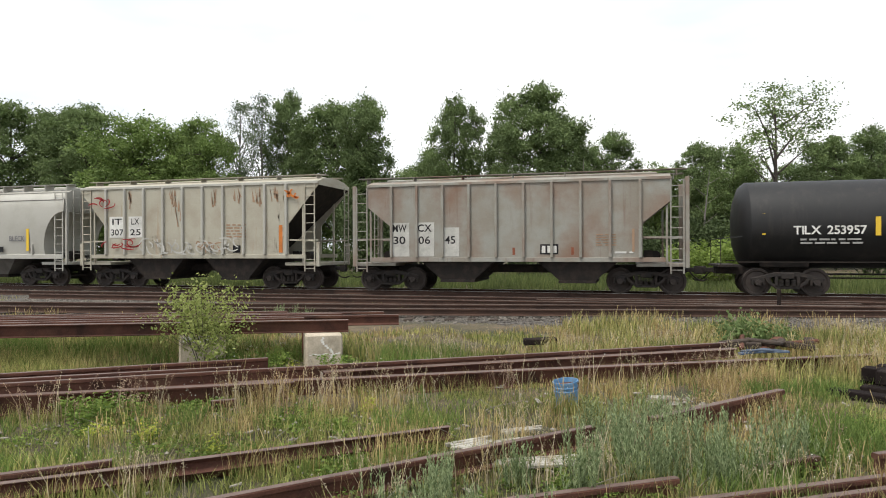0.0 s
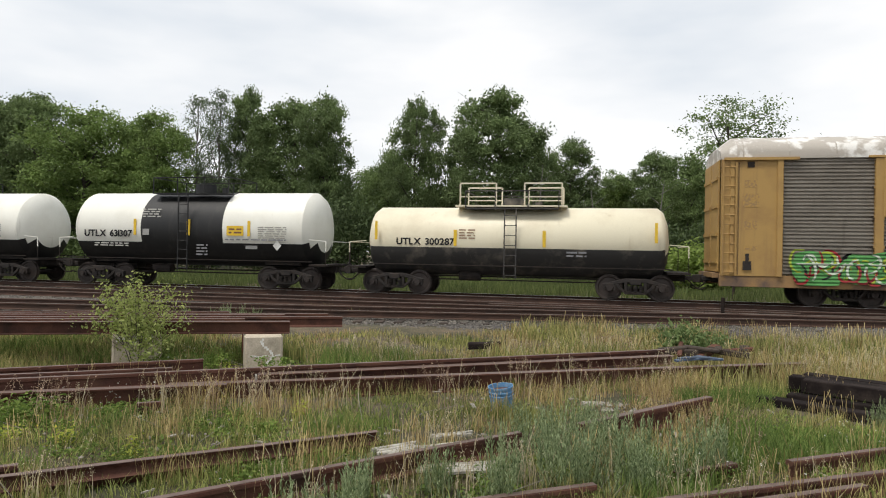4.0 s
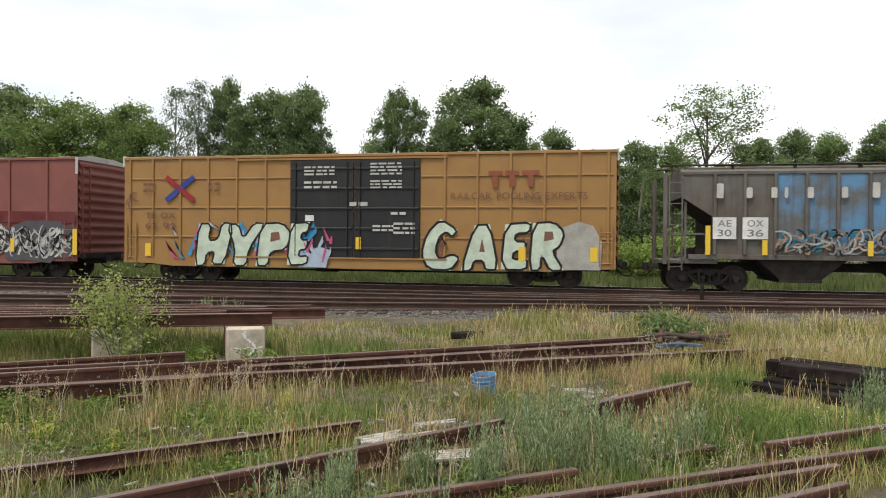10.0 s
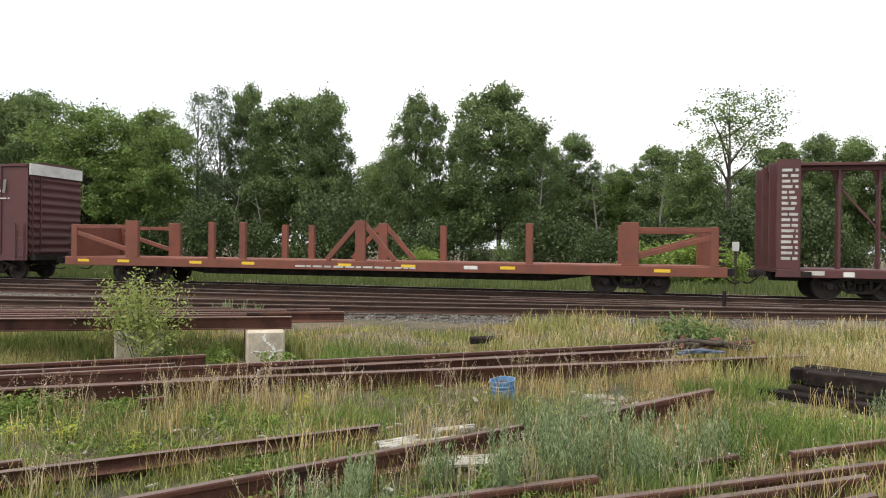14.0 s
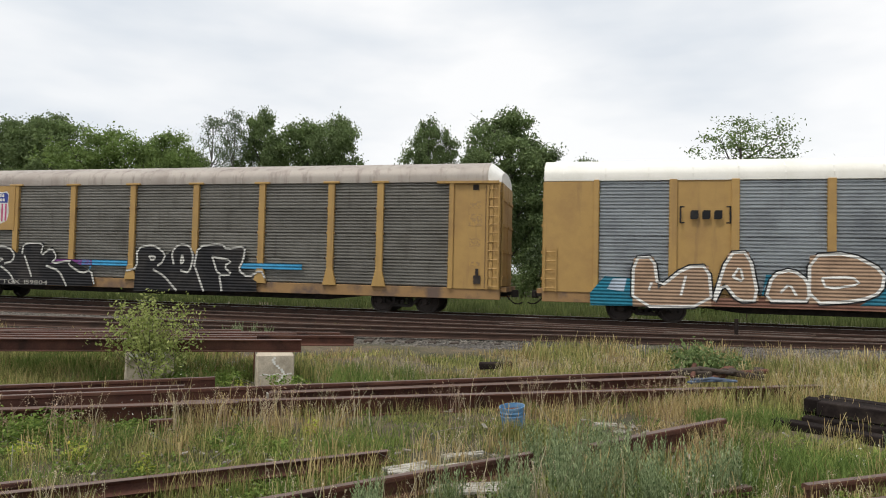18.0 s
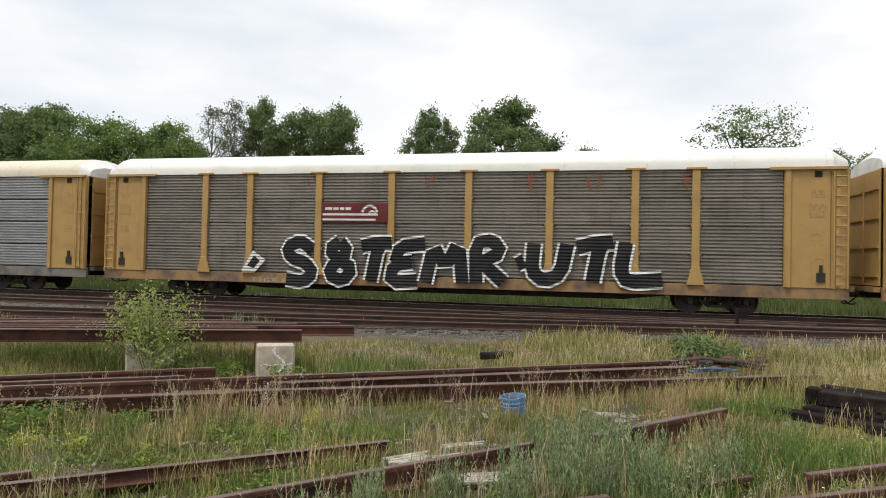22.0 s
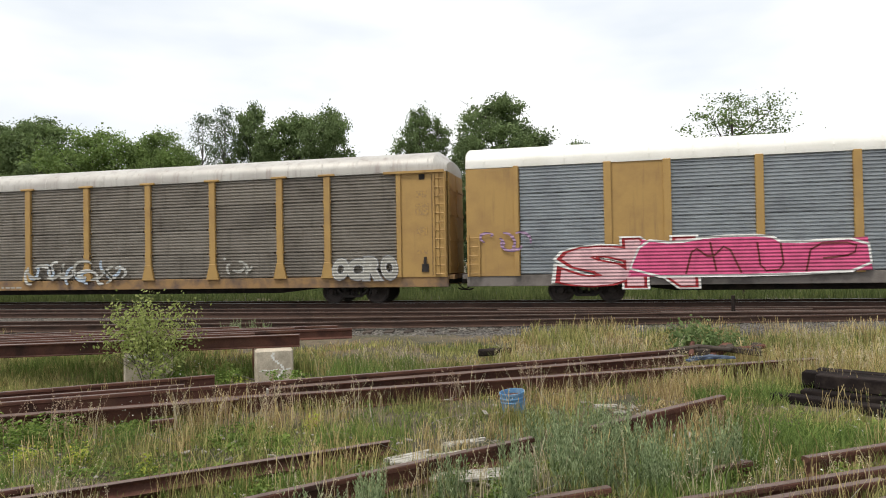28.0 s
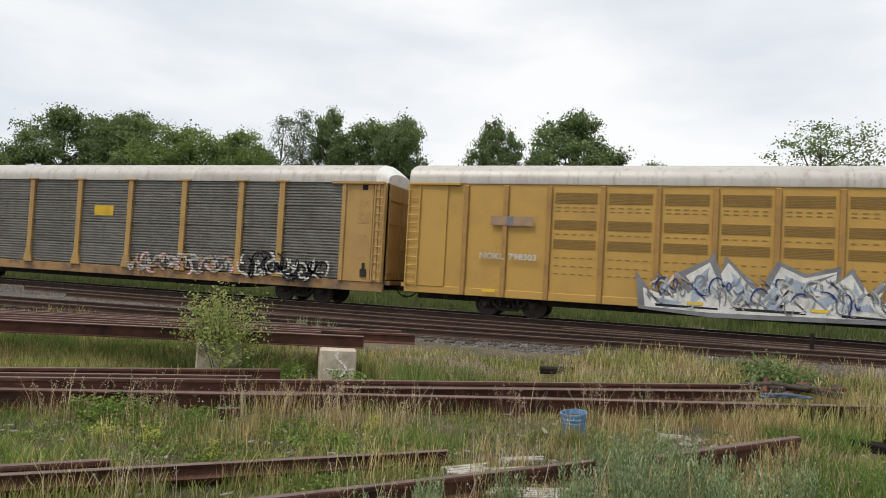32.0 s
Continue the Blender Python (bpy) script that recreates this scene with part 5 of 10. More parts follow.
            brace = Shape().bar((s * (half - 0.1), e * 1.42, 2.0), (s * (low + 0.02), e * 1.42, 2.0), 0.06)
            brace.bar((s * (half - 0.75), e * 1.42, 1.05), (s * (half - 0.75), e * 1.42, cut[1] - 0.15), 0.07)
            part("end_brace", brace, body_m, car)
        ladder(car, s * (half - 0.42), -1.53, 0.75, top - 0.1, mat=body_m)
        ladder(car, s * (half + 0.0), 1.1, 0.95, top - 0.1, along="y", mat=body_m)
        part("brake_gear", Shape().rod((s * (half - 1.1), -0.5, 1.35), (s * (half - 1.1), 0.2, 1.35), 0.19, 10).box(s * (half - 1.5), s * (half - 1.2), -0.9, -0.5, 1.15, 1.55), M_under, car)
    part("centre_sill", Shape().box(-half + 0.1, half - 0.1, -0.3, 0.3, 0.72, 1.02), M_under, car)
    for c in chutes:
        ch = Shape()
        for y0, y1 in ((-1.42, 1.42),):
            ch.loft([[(c - 1.45, y0, sill - 0.1), (c + 1.45, y0, sill - 0.1), (c + 1.45, y1, sill - 0.1), (c - 1.45, y1, sill - 0.1)], [(c - 0.62, y0 + 0.1, 0.46), (c + 0.62, y0 + 0.1, 0.46), (c + 0.62, y1 - 0.1, 0.46), (c - 0.62, y1 - 0.1, 0.46)]])
            ch.box(c - 0.66, c + 0.66, y0 + 0.05, y1 - 0.05, 0.38, 0.47)
        part("chute", ch, M_under if end_style == "dark" else M_chute, car)
    return car, half


# ---- rounded covered hoppers ----
def round_hopper(label, left, right, body_m, bogie_x=4.4):
    car, half = rolling("covered_hopper", label, "hopper car", left, right, (-bogie_x, bogie_x))
    top, sill = 4.12, 1.38
    prof = [(1.48, sill), (1.53, 1.75), (1.56, 2.1), (1.58, 2.4), (1.59, 2.65), (1.597, 2.85), (1.60, 3.0), (1.60, 3.12), (1.599, 3.22), (1.597, 3.3), (1.595, 3.35), (1.585, 3.5), (1.56, 3.86), (1.36, 4.2), (1.0, 4.36), (0.6, 4.42), (0.0, 4.45)]

    def end_x(z):
        u = min(1.0, max(0.0, (3.35 - z) / 1.7))
        return half - 0.12 - 1.15 * math.sqrt(1 - (1 - u) ** 2)
    ring = [(y, z) for y, z in prof] + [(-y, z) for y, z in reversed(prof[:-1])]
    sh = Shape()
    n = len(ring)
    ks = (-1.0, -0.75, -0.5, -0.25, 0, 0.25, 0.5, 0.75, 1.0)
    sh.loft([[(k * end_x(z), y, z) for y, z in ring] for k in ks], closed=False, caps=False)
    part("body", sh, body_m, car, smooth=True)
    for s in (-1, 1):
        e = Shape()
        e.add([(s * end_x(z) * 0.998, y, z) for y, z in ring], [tuple(range(n))])
        part("end_sheet", Shape().loft([[(s * (end_x(z) - 0.02), y * 0.985, z) for y, z in prof], [(s * (end_x(z) - 0.02), -y * 0.985, z) for y, z in prof]], closed=False, caps=False), body_m, car)
        part("side_sill", Shape().box(-half + 0.25, half - 0.25, s * 1.42, s * 1.56, sill - 0.14, sill + 0.06), body_m, car, bevel=0.015)
        part("roof_edge", Shape().box(-half + 0.15, half - 0.15, s * 1.34, s * 1.38, 4.20, 4.25), body_m, car, bevel=0.01)
        part("roof_joint", Shape().box(-half + 0.2, half - 0.2, s * 1.54, s * 1.572, 3.855, 3.885), M_chute, car)
        part("corner_post", Shape().box(s * half - s * 0.12, s * half - s * 0.04, -1.5, -1.38, 1.0, 4.2), body_m, car)
        ladder(car, s * (half - 0.42), -1.55, 0.7, 4.2, mat=body_m)
        ladder(car, s * (half - 0.04), -0.9, 1.0, 4.3, along="y", mat=body_m)
        part("end_platform", Shape().box(s * (half - 0.02), s * (half - 1.5), -1.42, 1.42, 0.98, 1.1), body_m, car)
        part("brake_gear", Shape().rod((s * (half - 0.9), -0.6, 1.4), (s * (half - 0.9), 0.1, 1.4), 0.2, 10), M_under, car)
    wb = Shape()
    for s in (-1, 1):
        wb.box(-half + 0.1, half - 0.1, s * 1.0 - 0.22, s * 1.0 + 0.22, 4.57, 4.59)
        for i in range(11):
            x = -half + 0.3 + i * (2 * half - 0.6) / 10
            wb.box(x - 0.012, x + 0.012, s * 1.0 - 0.25, s * 1.0 + 0.25, 4.3, 4.57)
    part("running_board", wb, body_m, car)
    part("hatch", Shape().box(-half + 0.8, half - 0.8, -0.4, 0.4, 4.4, 4.56), body_m, car, bevel=0.04)
    part("centre_sill", Shape().box(-half + 0.1, half - 0.1, -0.3, 0.3, 0.72, 1.02), M_under, car)
    for c in (-1.75, 1.75):
        ch = Shape().loft([[(c - 1.5, -1.4, sill - 0.12), (c + 1.5, -1.4, sill - 0.12), (c + 1.5, 1.4, sill - 0.12), (c - 1.5, 1.4, sill - 0.12)], [(c - 0.5, -0.9, 0.5), (c + 0.5, -0.9, 0.5), (c + 0.5, 0.9, 0.5), (c - 0.5, 0.9, 0.5)]])
        part("chute", ch, M_chute, car)
        part("gate", Shape().box(c - 0.58, c + 0.58, -0.95, 0.95, 0.38, 0.52), M_under, car)
    for i in range(4):
        x = -half + 1.9 + i * (2 * half - 3.8) / 3
        part("jack_pad", Shape().box(x - 0.04, x + 0.04, -1.60, -1.54, 1.45, 1.9), body_m, car)
    return car, half


# ---- tank cars ----
def tank_car(label, left, right, bands, bogie_x, radius=1.43, zc=2.38, dome=True):
    """bands: (x0, x1, upper material, lower material, z of the change)."""
    car, half = rolling("tank_car", label, "tank car", left - 0.6, right + 0.6, (-bogie_x, bogie_x))
    L = half - 0.6
    n = 32

    def ring(x, r):
        return [(x, -r * math.cos(2 * math.pi * i / n), zc + r * math.sin(2 * math.pi * i / n)) for i in range(n)]
    for x0, x1, up, lo, zs in bands:
        sh = Shape()
        xs = [x0, x1]
        if x0 <= -L + 0.01:
            xs = [-L, -L + 0.08, -L + 0.22, -L + 0.42, x1]
        if x1 >= L - 0.01:
            xs = xs[:-1] + [L - 0.42, L - 0.22, L - 0.08, L]

        def rr(x):
            d = L - abs(x)
            return radius * math.sqrt(max(0.02, 1 - (max(0.0, 0.45 - d) / 0.45) ** 2.2)) if d < 0.45 else radius
        rings = [ring(x, rr(x)) for x in xs]
        sh.loft(rings, caps=True)
        me = mesh_of("shell", sh, [up, lo], smooth=True)
        me.polygons.foreach_set("material_index", [0 if sum(me.vertices[v].co.z for v in p.vertices) / len(p.vertices) > zs else 1 for p in me.polygons])
        part("shell", me, None, car)
    blk = bands[len(bands) // 2][3]
    if dome:
        part("manway", Shape().rod((0, 0, zc + radius - 0.1), (0, 0, zc + radius + 0.35), 0.42, 16).rod((0.9, 0, zc + radius - 0.1), (0.9, 0, zc + radius + 0.22), 0.14, 10), blk, car, smooth=True)
        pf = Shape()
        for s in (-1, 1):
            pf.box(-1.7, 1.7, s * 0.95 - 0.25, s * 0.95 + 0.25, zc + radius - 0.12, zc + radius - 0.08)
            pf.bar((-1.7, s * 1.15, zc + radius + 0.55), (1.7, s * 1.15, zc + radius + 0.55), 0.035)
            for x in (-1.7, -0.6, 0.6, 1.7):
                pf.bar((x, s * 1.15, zc + radius - 0.1), (x, s * 1.15, zc + radius + 0.55), 0.035)
        for x in (-1.7, 1.7):
            pf.bar((x, -1.15, zc + radius + 0.55), (x, 1.15, zc + radius + 0.55), 0.035)
        part("platform", pf, blk, car)
    ladder(car, 0.0, -radius - 0.12, 0.7, zc + radius - 0.1, mat=blk)
    for s in (-1, 1):
        part("stub_sill", Shape().box(s * (half - 0.05), s * (half - 3.0), -0.3, 0.3, 0.72, 1.0).box(s * (half - 2.9), s * (half - 1.4), -0.75, 0.75, 0.98, 1.25), M_under, car)
        part("end_platform", Shape().box(s * half, s * (half - 0.75), -1.4, 1.4, 0.98, 1.05), M_under, car)
        for e in (-1, 1):
            part("rail_post", Shape().bar((s * (half - 0.08), e * 1.35, 1.0), (s * (half - 0.08), e * 1.35, 1.93), 0.025), M_under, car)
        rl = Shape()
        rl.bar((s * (half - 0.08), -1.35, 1.95), (s * (half - 0.08), 1.35, 1.95), 0.03)
        rl.bar((s * (half - 0.08), -1.35, 1.95), (s * (half - 0.75), -1.38, 2.0), 0.03)
        rl.bar((s * (half - 0.08), -1.35, 1.95), (s * (half - 0.08), -1.35, 1.55), 0.03)
        part("handrail", rl, bands[0][2], car)
        part("side_rail", Shape().bar((-L, s * 1.42, 1.15), (L, s * 1.42, 1.15), 0.035), M_under, car)
        for k in (-1, 1) if s < 0 else ():
            part("reflector", Shape().box(k * L * 0.9 - 0.05, k * L * 0.9 + 0.05, -1.46, -1.44, 2.05, 2.75), M_yellow, car)
    part("brake_gear", Shape().rod((-2.0, -0.5, 0.75), (-1.2, -0.5, 0.75), 0.2, 10).bar((-half + 2.5, -0.2, 0.72), (half - 2.5, -0.2, 0.72), 0.06).bar((-half + 2.5, -0.5, 0.6), (half - 2.5, -0.5, 0.6), 0.05), M_under, car)
    return car, half


# ---- boxcars ----
def boxcar(label, left, right, body_m, door_m, roof_m, end_m, top, bottom, doors, bogie_x, ribs, rib_rows=0, name="boxcar"):
    car, half = rolling(name, label, "boxcar", left, right, (-bogie_x, bogie_x))
    for s in (-1, 1):
        part("side", Shape().box(-half, half, s * 1.46, s * 1.50, bottom + 0.25, top), body_m, car)
        part("side_sill", Shape().prism([(-half, bottom + 0.35), (half, bottom + 0.35), (half, bottom + 0.12), (half - 1.2, bottom + 0.1), (half - 2.2, bottom), (-half + 2.2, bottom), (-half + 1.2, bottom + 0.1), (-half, bottom + 0.12)], s * 1.48, s * 1.53), body_m, car)
        part("top_chord", Shape().box(-half, half, s * 1.46, s * 1.55, top - 0.1, top), body_m, car, bevel=0.01)
        for x in ribs:
            part("rib", Shape().box(x - 0.045, x + 0.045, s * 1.49, s * 1.555, bottom + 0.3, top - 0.08), body_m, car, bevel=0.012)
        for i in range(rib_rows):
            z = bottom + 0.6 + (top - bottom - 0.9) * (i + 0.5) / rib_rows
            for a, b in ((-half + 0.1, doors[0]), (doors[-1], half - 0.1)):
                part("stringer", Shape().box(a, b, s * 1.49, s * 1.535, z - 0.03, z + 0.03), body_m, car, bevel=0.01)
        for a, b in zip(doors, doors[1:]):
            d = part("door", Shape().box(a + 0.02, b - 0.02, s * 1.49, s * 1.56, bottom + 0.42, top - 0.22), door_m, car, bevel=0.012)
            for i in range(5):
                z = bottom + 0.75 + i * (top - bottom - 1.3) / 4
                part("stiffener", Shape().box(a + 0.06, b - 0.06, s * 1.55, s * 1.60, z - 0.045, z + 0.045), door_m, d, bevel=0.012)
            for x in (a + 0.25, b - 0.25):
                part("lock_bar", Shape().rod((x, s * 1.60, bottom + 0.45), (x, s * 1.60, top - 0.3), 0.025, 6), door_m, d)
        part("door_track", Shape().box(doors[0] - 2.2, doors[-1] + 1.0, s * 1.5, s * 1.58, bottom + 0.36, bottom + 0.42).box(doors[0] - 2.2, doors[-1] + 1.0, s * 1.5, s * 1.57, top - 0.2, top - 0.14), body_m, car)
        # corrugated ends
        prof = []
        k = 11
        for i in range(k):
            z0 = bottom + 0.3 + (top - bottom - 0.4) * i / k
            dz = (top - bottom - 0.4) / k
            prof += [(s * half, z0), (s * (half + 0.015), z0 + dz * 0.2), (s * (half + 0.07), z0 + dz * 0.42), (s * (half + 0.07), z0 + dz * 0.6), (s * (half + 0.015), z0 + dz * 0.82)]
        prof.append((s * half, top - 0.1))
        part("end", Shape().strip([(x, z) for x, z in prof], -1.46, 1.46, "y"), end_m, car)
        part("end_cap", Shape().prism([(-1.5, top - 0.1), (1.5, top - 0.1), (1.5, top), (0.7, top + 0.14), (-0.7, top + 0.14), (-1.5, top)], s * half - 0.02, s * half + 0.05, "x"), roof_m, car)
        ladder(car, s * (half - 0.35), -1.56, bottom + 0.2, bottom + 1.7, mat=body_m)
        ladder(car, s * (half + 0.08), -1.1, bottom + 0.3, top - 0.3, along="y", mat=end_m)
        part("end_sill", Shape().box(s * (half - 0.3), s * (half + 0.25), -1.35, 1.35, 0.85, 1.08), M_under, car)
    roof = Shape().loft([[(x, y, z) for y, z in ((-1.5, top - 0.02), (-1.5, top + 0.01), (-0.75, top + 0.11), (0, top + 0.15), (0.75, top + 0.11), (1.5, top + 0.01), (1.5, top - 0.02))] for x in (-half, half)])
    part("roof", roof, roof_m, car)
    for i in range(12):
        x = -half + 0.8 + i * (2 * half - 1.6) / 11
        part("roof_rib", Shape().prism([(-1.5, top + 0.01), (0, top + 0.16), (1.5, top + 0.01), (1.5, top + 0.04), (0, top + 0.2), (-1.5, top + 0.04)], x - 0.04, x + 0.04, "x"), roof_m, car)
    part("centre_sill", Shape().box(-half + 0.1, half - 0.1, -0.35, 0.35, 0.62, 0.95).box(-half + 0.2, half - 0.2, -1.4, 1.4, 0.95, 1.05), M_under, car)
    part("brake_gear", Shape().rod((-1.8, -0.5, 0.62), (-0.9, -0.5, 0.62), 0.18, 10).bar((-half + 2.5, -0.9, 0.55), (half - 2.5, -0.9, 0.55), 0.045).bar((-half + 2.5, -0.3, 0.5), (half - 2.5, -0.3, 0.5), 0.05), M_under, car)
    return car, half


# ---- autoracks ----
POSTS = (-9.3, -7.32, -4.4, -1.47, 1.47, 4.4, 7.32, 9.3)
corr_cache = {}


def corr_panel(w, h, mat, key):
    """A ribbed sheet w wide and h high with its lower near corner at the origin."""
    k = (round(w, 2), round(h, 2), key)
    if k not in corr_cache:
        n = 8
        prof = []
        for i in range(n):
            z = h * i / n
            d = h / n
            prof += [(0.0, z + d * 0.08), (-0.05, z + d * 0.28), (-0.05, z + d * 0.62), (0.0, z + d * 0.82)]
        prof = [(0.0, 0.0)] + prof + [(0.0, h)]
        corr_cache[k] = mesh_of("panel", Shape().strip(prof, 0, w, "x"), mat)
    return corr_cache[k]


def rack_roof(car, half, roof_m, end_m, eave=4.95, peak=5.72, taper=True):
    prof = [(1.56, eave - 0.03), (1.57, eave + 0.20), (1.49, eave + 0.43), (1.24, eave + 0.60), (0.7, peak + 0.02), (0, peak + 0.07)]
    ring = prof + [(-y, z) for y, z in reversed(prof[:-1])]
    cl = Shape().loft([[(x, y, z) for y, z in ring] for x in (-half + (0.5 if taper else 0.02), half - (0.5 if taper else 0.02))])
    part("roof", cl, roof_m, car, smooth=True)
    seams = int(half * 2 / 1.46)
    for i in range(seams + 1):
        x = -half + 0.7 + i * (2 * half - 1.4) / seams
        sh = Shape().loft([[(x - 0.025, y, z) for y, z in ring], [(x - 0.025, y * 1.002, z + 0.004) for y, z in ring], [(x + 0.025, y * 1.002, z + 0.004) for y, z in ring], [(x + 0.025, y, z) for y, z in ring]], closed=False, caps=False)
        part("roof_seam", sh, roof_m, car)
    if taper:
        for s in (-1, 1):
            hood = Shape().loft([[(s * (half - 0.5), y, z) for y, z in ring], [(s * (half - 0.02), y * 0.9, eave - 0.03 + (z - eave + 0.03) * 0.55) for y, z in ring]])
            part("end_hood", hood, end_m, car, smooth=True)


def rack_ends(car, half, mat, dark_m):
    for s in (-1, 1):
        # end doors, folded slightly in, with a gap down the middle
        for e in (-1, 1):
            part("end_door", Shape().box(s * half - 0.03, s * half + 0.03, e * 0.04, e * 1.30, 1.12, 4.9), mat, car, bevel=0.01)
            for i in range(4):
                part("door_rib", Shape().box(s * (half + 0.02), s * (half + 0.07), e * 0.1, e * 1.25, 1.4 + i * 0.95, 1.5 + i * 0.95), mat, car)
        part("buffer_deck", Shape().box(s * (half - 0.3), s * (half + 0.2), -1.35, 1.35, 0.92, 1.08), dark_m, car)


M_sillbrown_dark = surface("grimy_joint", (0.12, 0.075, 0.035), 0.8)
M_clip = surface("pale_clip_paint", (0.5, 0.49, 0.45), 0.6)


def autorack(label, left, right, panel_m, post_m, roof_m, sill_m, logo=None, name="autorack", rows=(1.06, 2.02, 2.99, 3.94, 4.92), plain=(), smooth_ends=False, key="", hood_m=None):
    car, half = rolling(name, label, "autorack", left, right, (-10.1, 10.1))
    ends = half - 1.95
    part("deck", Shape().box(-half, half, -1.36, 1.36, 0.88, 1.05), M_under, car)
    part("centre_sill", Shape().prism([(-half + 0.4, 0.9), (half - 0.4, 0.9), (half - 0.4, 0.7), (9.0, 0.66), (7.0, 0.42), (-7.0, 0.42), (-9.0, 0.66), (-half + 0.4, 0.7)], -0.9, 0.9), M_under, car)
    cols = [-ends, *POSTS, ends]
    gap = 0.05 if "silver" in panel_m.name else 0.016
    for s in (-1, 1):
        flip = pose(0, 0, 0) if s < 0 else pose(0, 0, 0, 0, 0, 180)
        side = part("side_sill", Shape().box(-half, half, s * 1.40, s * 1.53, 0.64, 1.04), sill_m, car, bevel=0.012)
        for a, b in zip(cols, cols[1:]):
            if (round(a, 1) in plain) and s < 0:
                continue
            for z0, z1 in zip(rows, rows[1:]):
                me = corr_panel(b - a - 0.04, z1 - z0 - gap, panel_m, key)
                x = a + 0.02 if s < 0 else -(a + 0.02)
                part("panel", me, None, car, at=flip @ pose(a + 0.02 if s < 0 else -b + 0.02, -1.46, z0 + gap / 2))
        for z in rows[1:-1]:
            part("panel_seam", Shape().box(-ends, ends, s * 1.40, s * 1.43, z - 0.05, z + 0.05), M_under, car)
        for x in POSTS:
            sh = Shape().box(x - 0.13, x + 0.13, s * 1.46, s * 1.60, 1.0, 4.95)
            if not smooth_ends:
                sh.box(x - 0.33, x + 0.33, s * 1.5, s * 1.63, 4.90, 4.98)
                sh.prism([(x - 0.28, 1.0), (x + 0.28, 1.0), (x + 0.13, 1.62), (x - 0.13, 1.62)], s * 1.5, s * 1.62)
                for z in rows[1:-1]:
                    sh.box(x - 0.19, x + 0.19, s * 1.47, s * 1.57, z - 0.04, z + 0.04)
            part("post", sh, post_m, car, bevel=0.012)
        if s < 0 and not smooth_ends:
            cl = Shape()
            for x in POSTS:
                for z in rows[1:-1]:
                    for d in (-1, 1):
                        cl.box(x + d * 0.2 - 0.03, x + d * 0.2 + 0.03, -1.59, -1.572, z - 0.035, z + 0.035)
            tagged(part("clip", cl, M_clip if "silver" in panel_m.name else M_under, car), kind="stuff")
        for e in (-1, 1):
            cor = Shape().box(e * ends, e * (half - 0.02), s * 1.47, s * 1.56, 1.0, 4.90)
            cor.box(e * (ends + 0.02), e * (ends + 0.2), s * 1.5, s * 1.62, 1.0, 4.95)
            c = part("corner_panel", cor, post_m, car, bevel=0.012)
            if not smooth_ends:
                part("hinge_bar", Shape().box(e * (ends - 0.45), e * (half - 0.1), s * 1.5, s * 1.66, 4.86, 4.95).box(e * (half - 0.42), e * (half - 0.3), s * 1.55, s * 1.6, 1.05, 4.9), post_m, c)
                part("door_slot", Shape().box(e * (half - 1.05), e * (half - 0.83), s * 1.555, s * 1.575, 4.62, 4.82), M_under, c)
                part("latch", Shape().box(e * (half - 0.98), e * (half - 0.72), s * 1.558, s * 1.60, 1.2, 1.5).box(e * (half - 0.9), e * (half - 0.8), s * 1.56, s * 1.62, 1.45, 1.75), M_truck, c)
                part("panel_joint", Shape().box(e * (half - 0.58), e * (half - 0.555), s * 1.558, s * 1.566, 1.05, 4.8), M_sillbrown_dark, c)
                for z0, z1 in ((3.95, 4.2), (2.55, 2.85), (1.85, 2.0)):
                    part("notice", Shape().box(e * (half - 1.15), e * (half - 0.75), s * 1.558, s * 1.566, z0, z1), surface_plac, c)
                part("placard", Shape().box(e * (half - 1.2), e * (half - 0.7), s * 1.558, s * 1.568, 3.3, 3.75), surface_plac, c)
        if s < 0:
            for e in (-1, 1):
                ladder(car, e * (half - 0.28), -1.62, 1.0, 4.8 if not smooth_ends else 2.6, mat=post_m, w=0.4, step=0.32)
    rack_roof(car, half, roof_m, hood_m or roof_m, taper=not smooth_ends)
    rack_ends(car, half, post_m, sill_m)
    return car, half


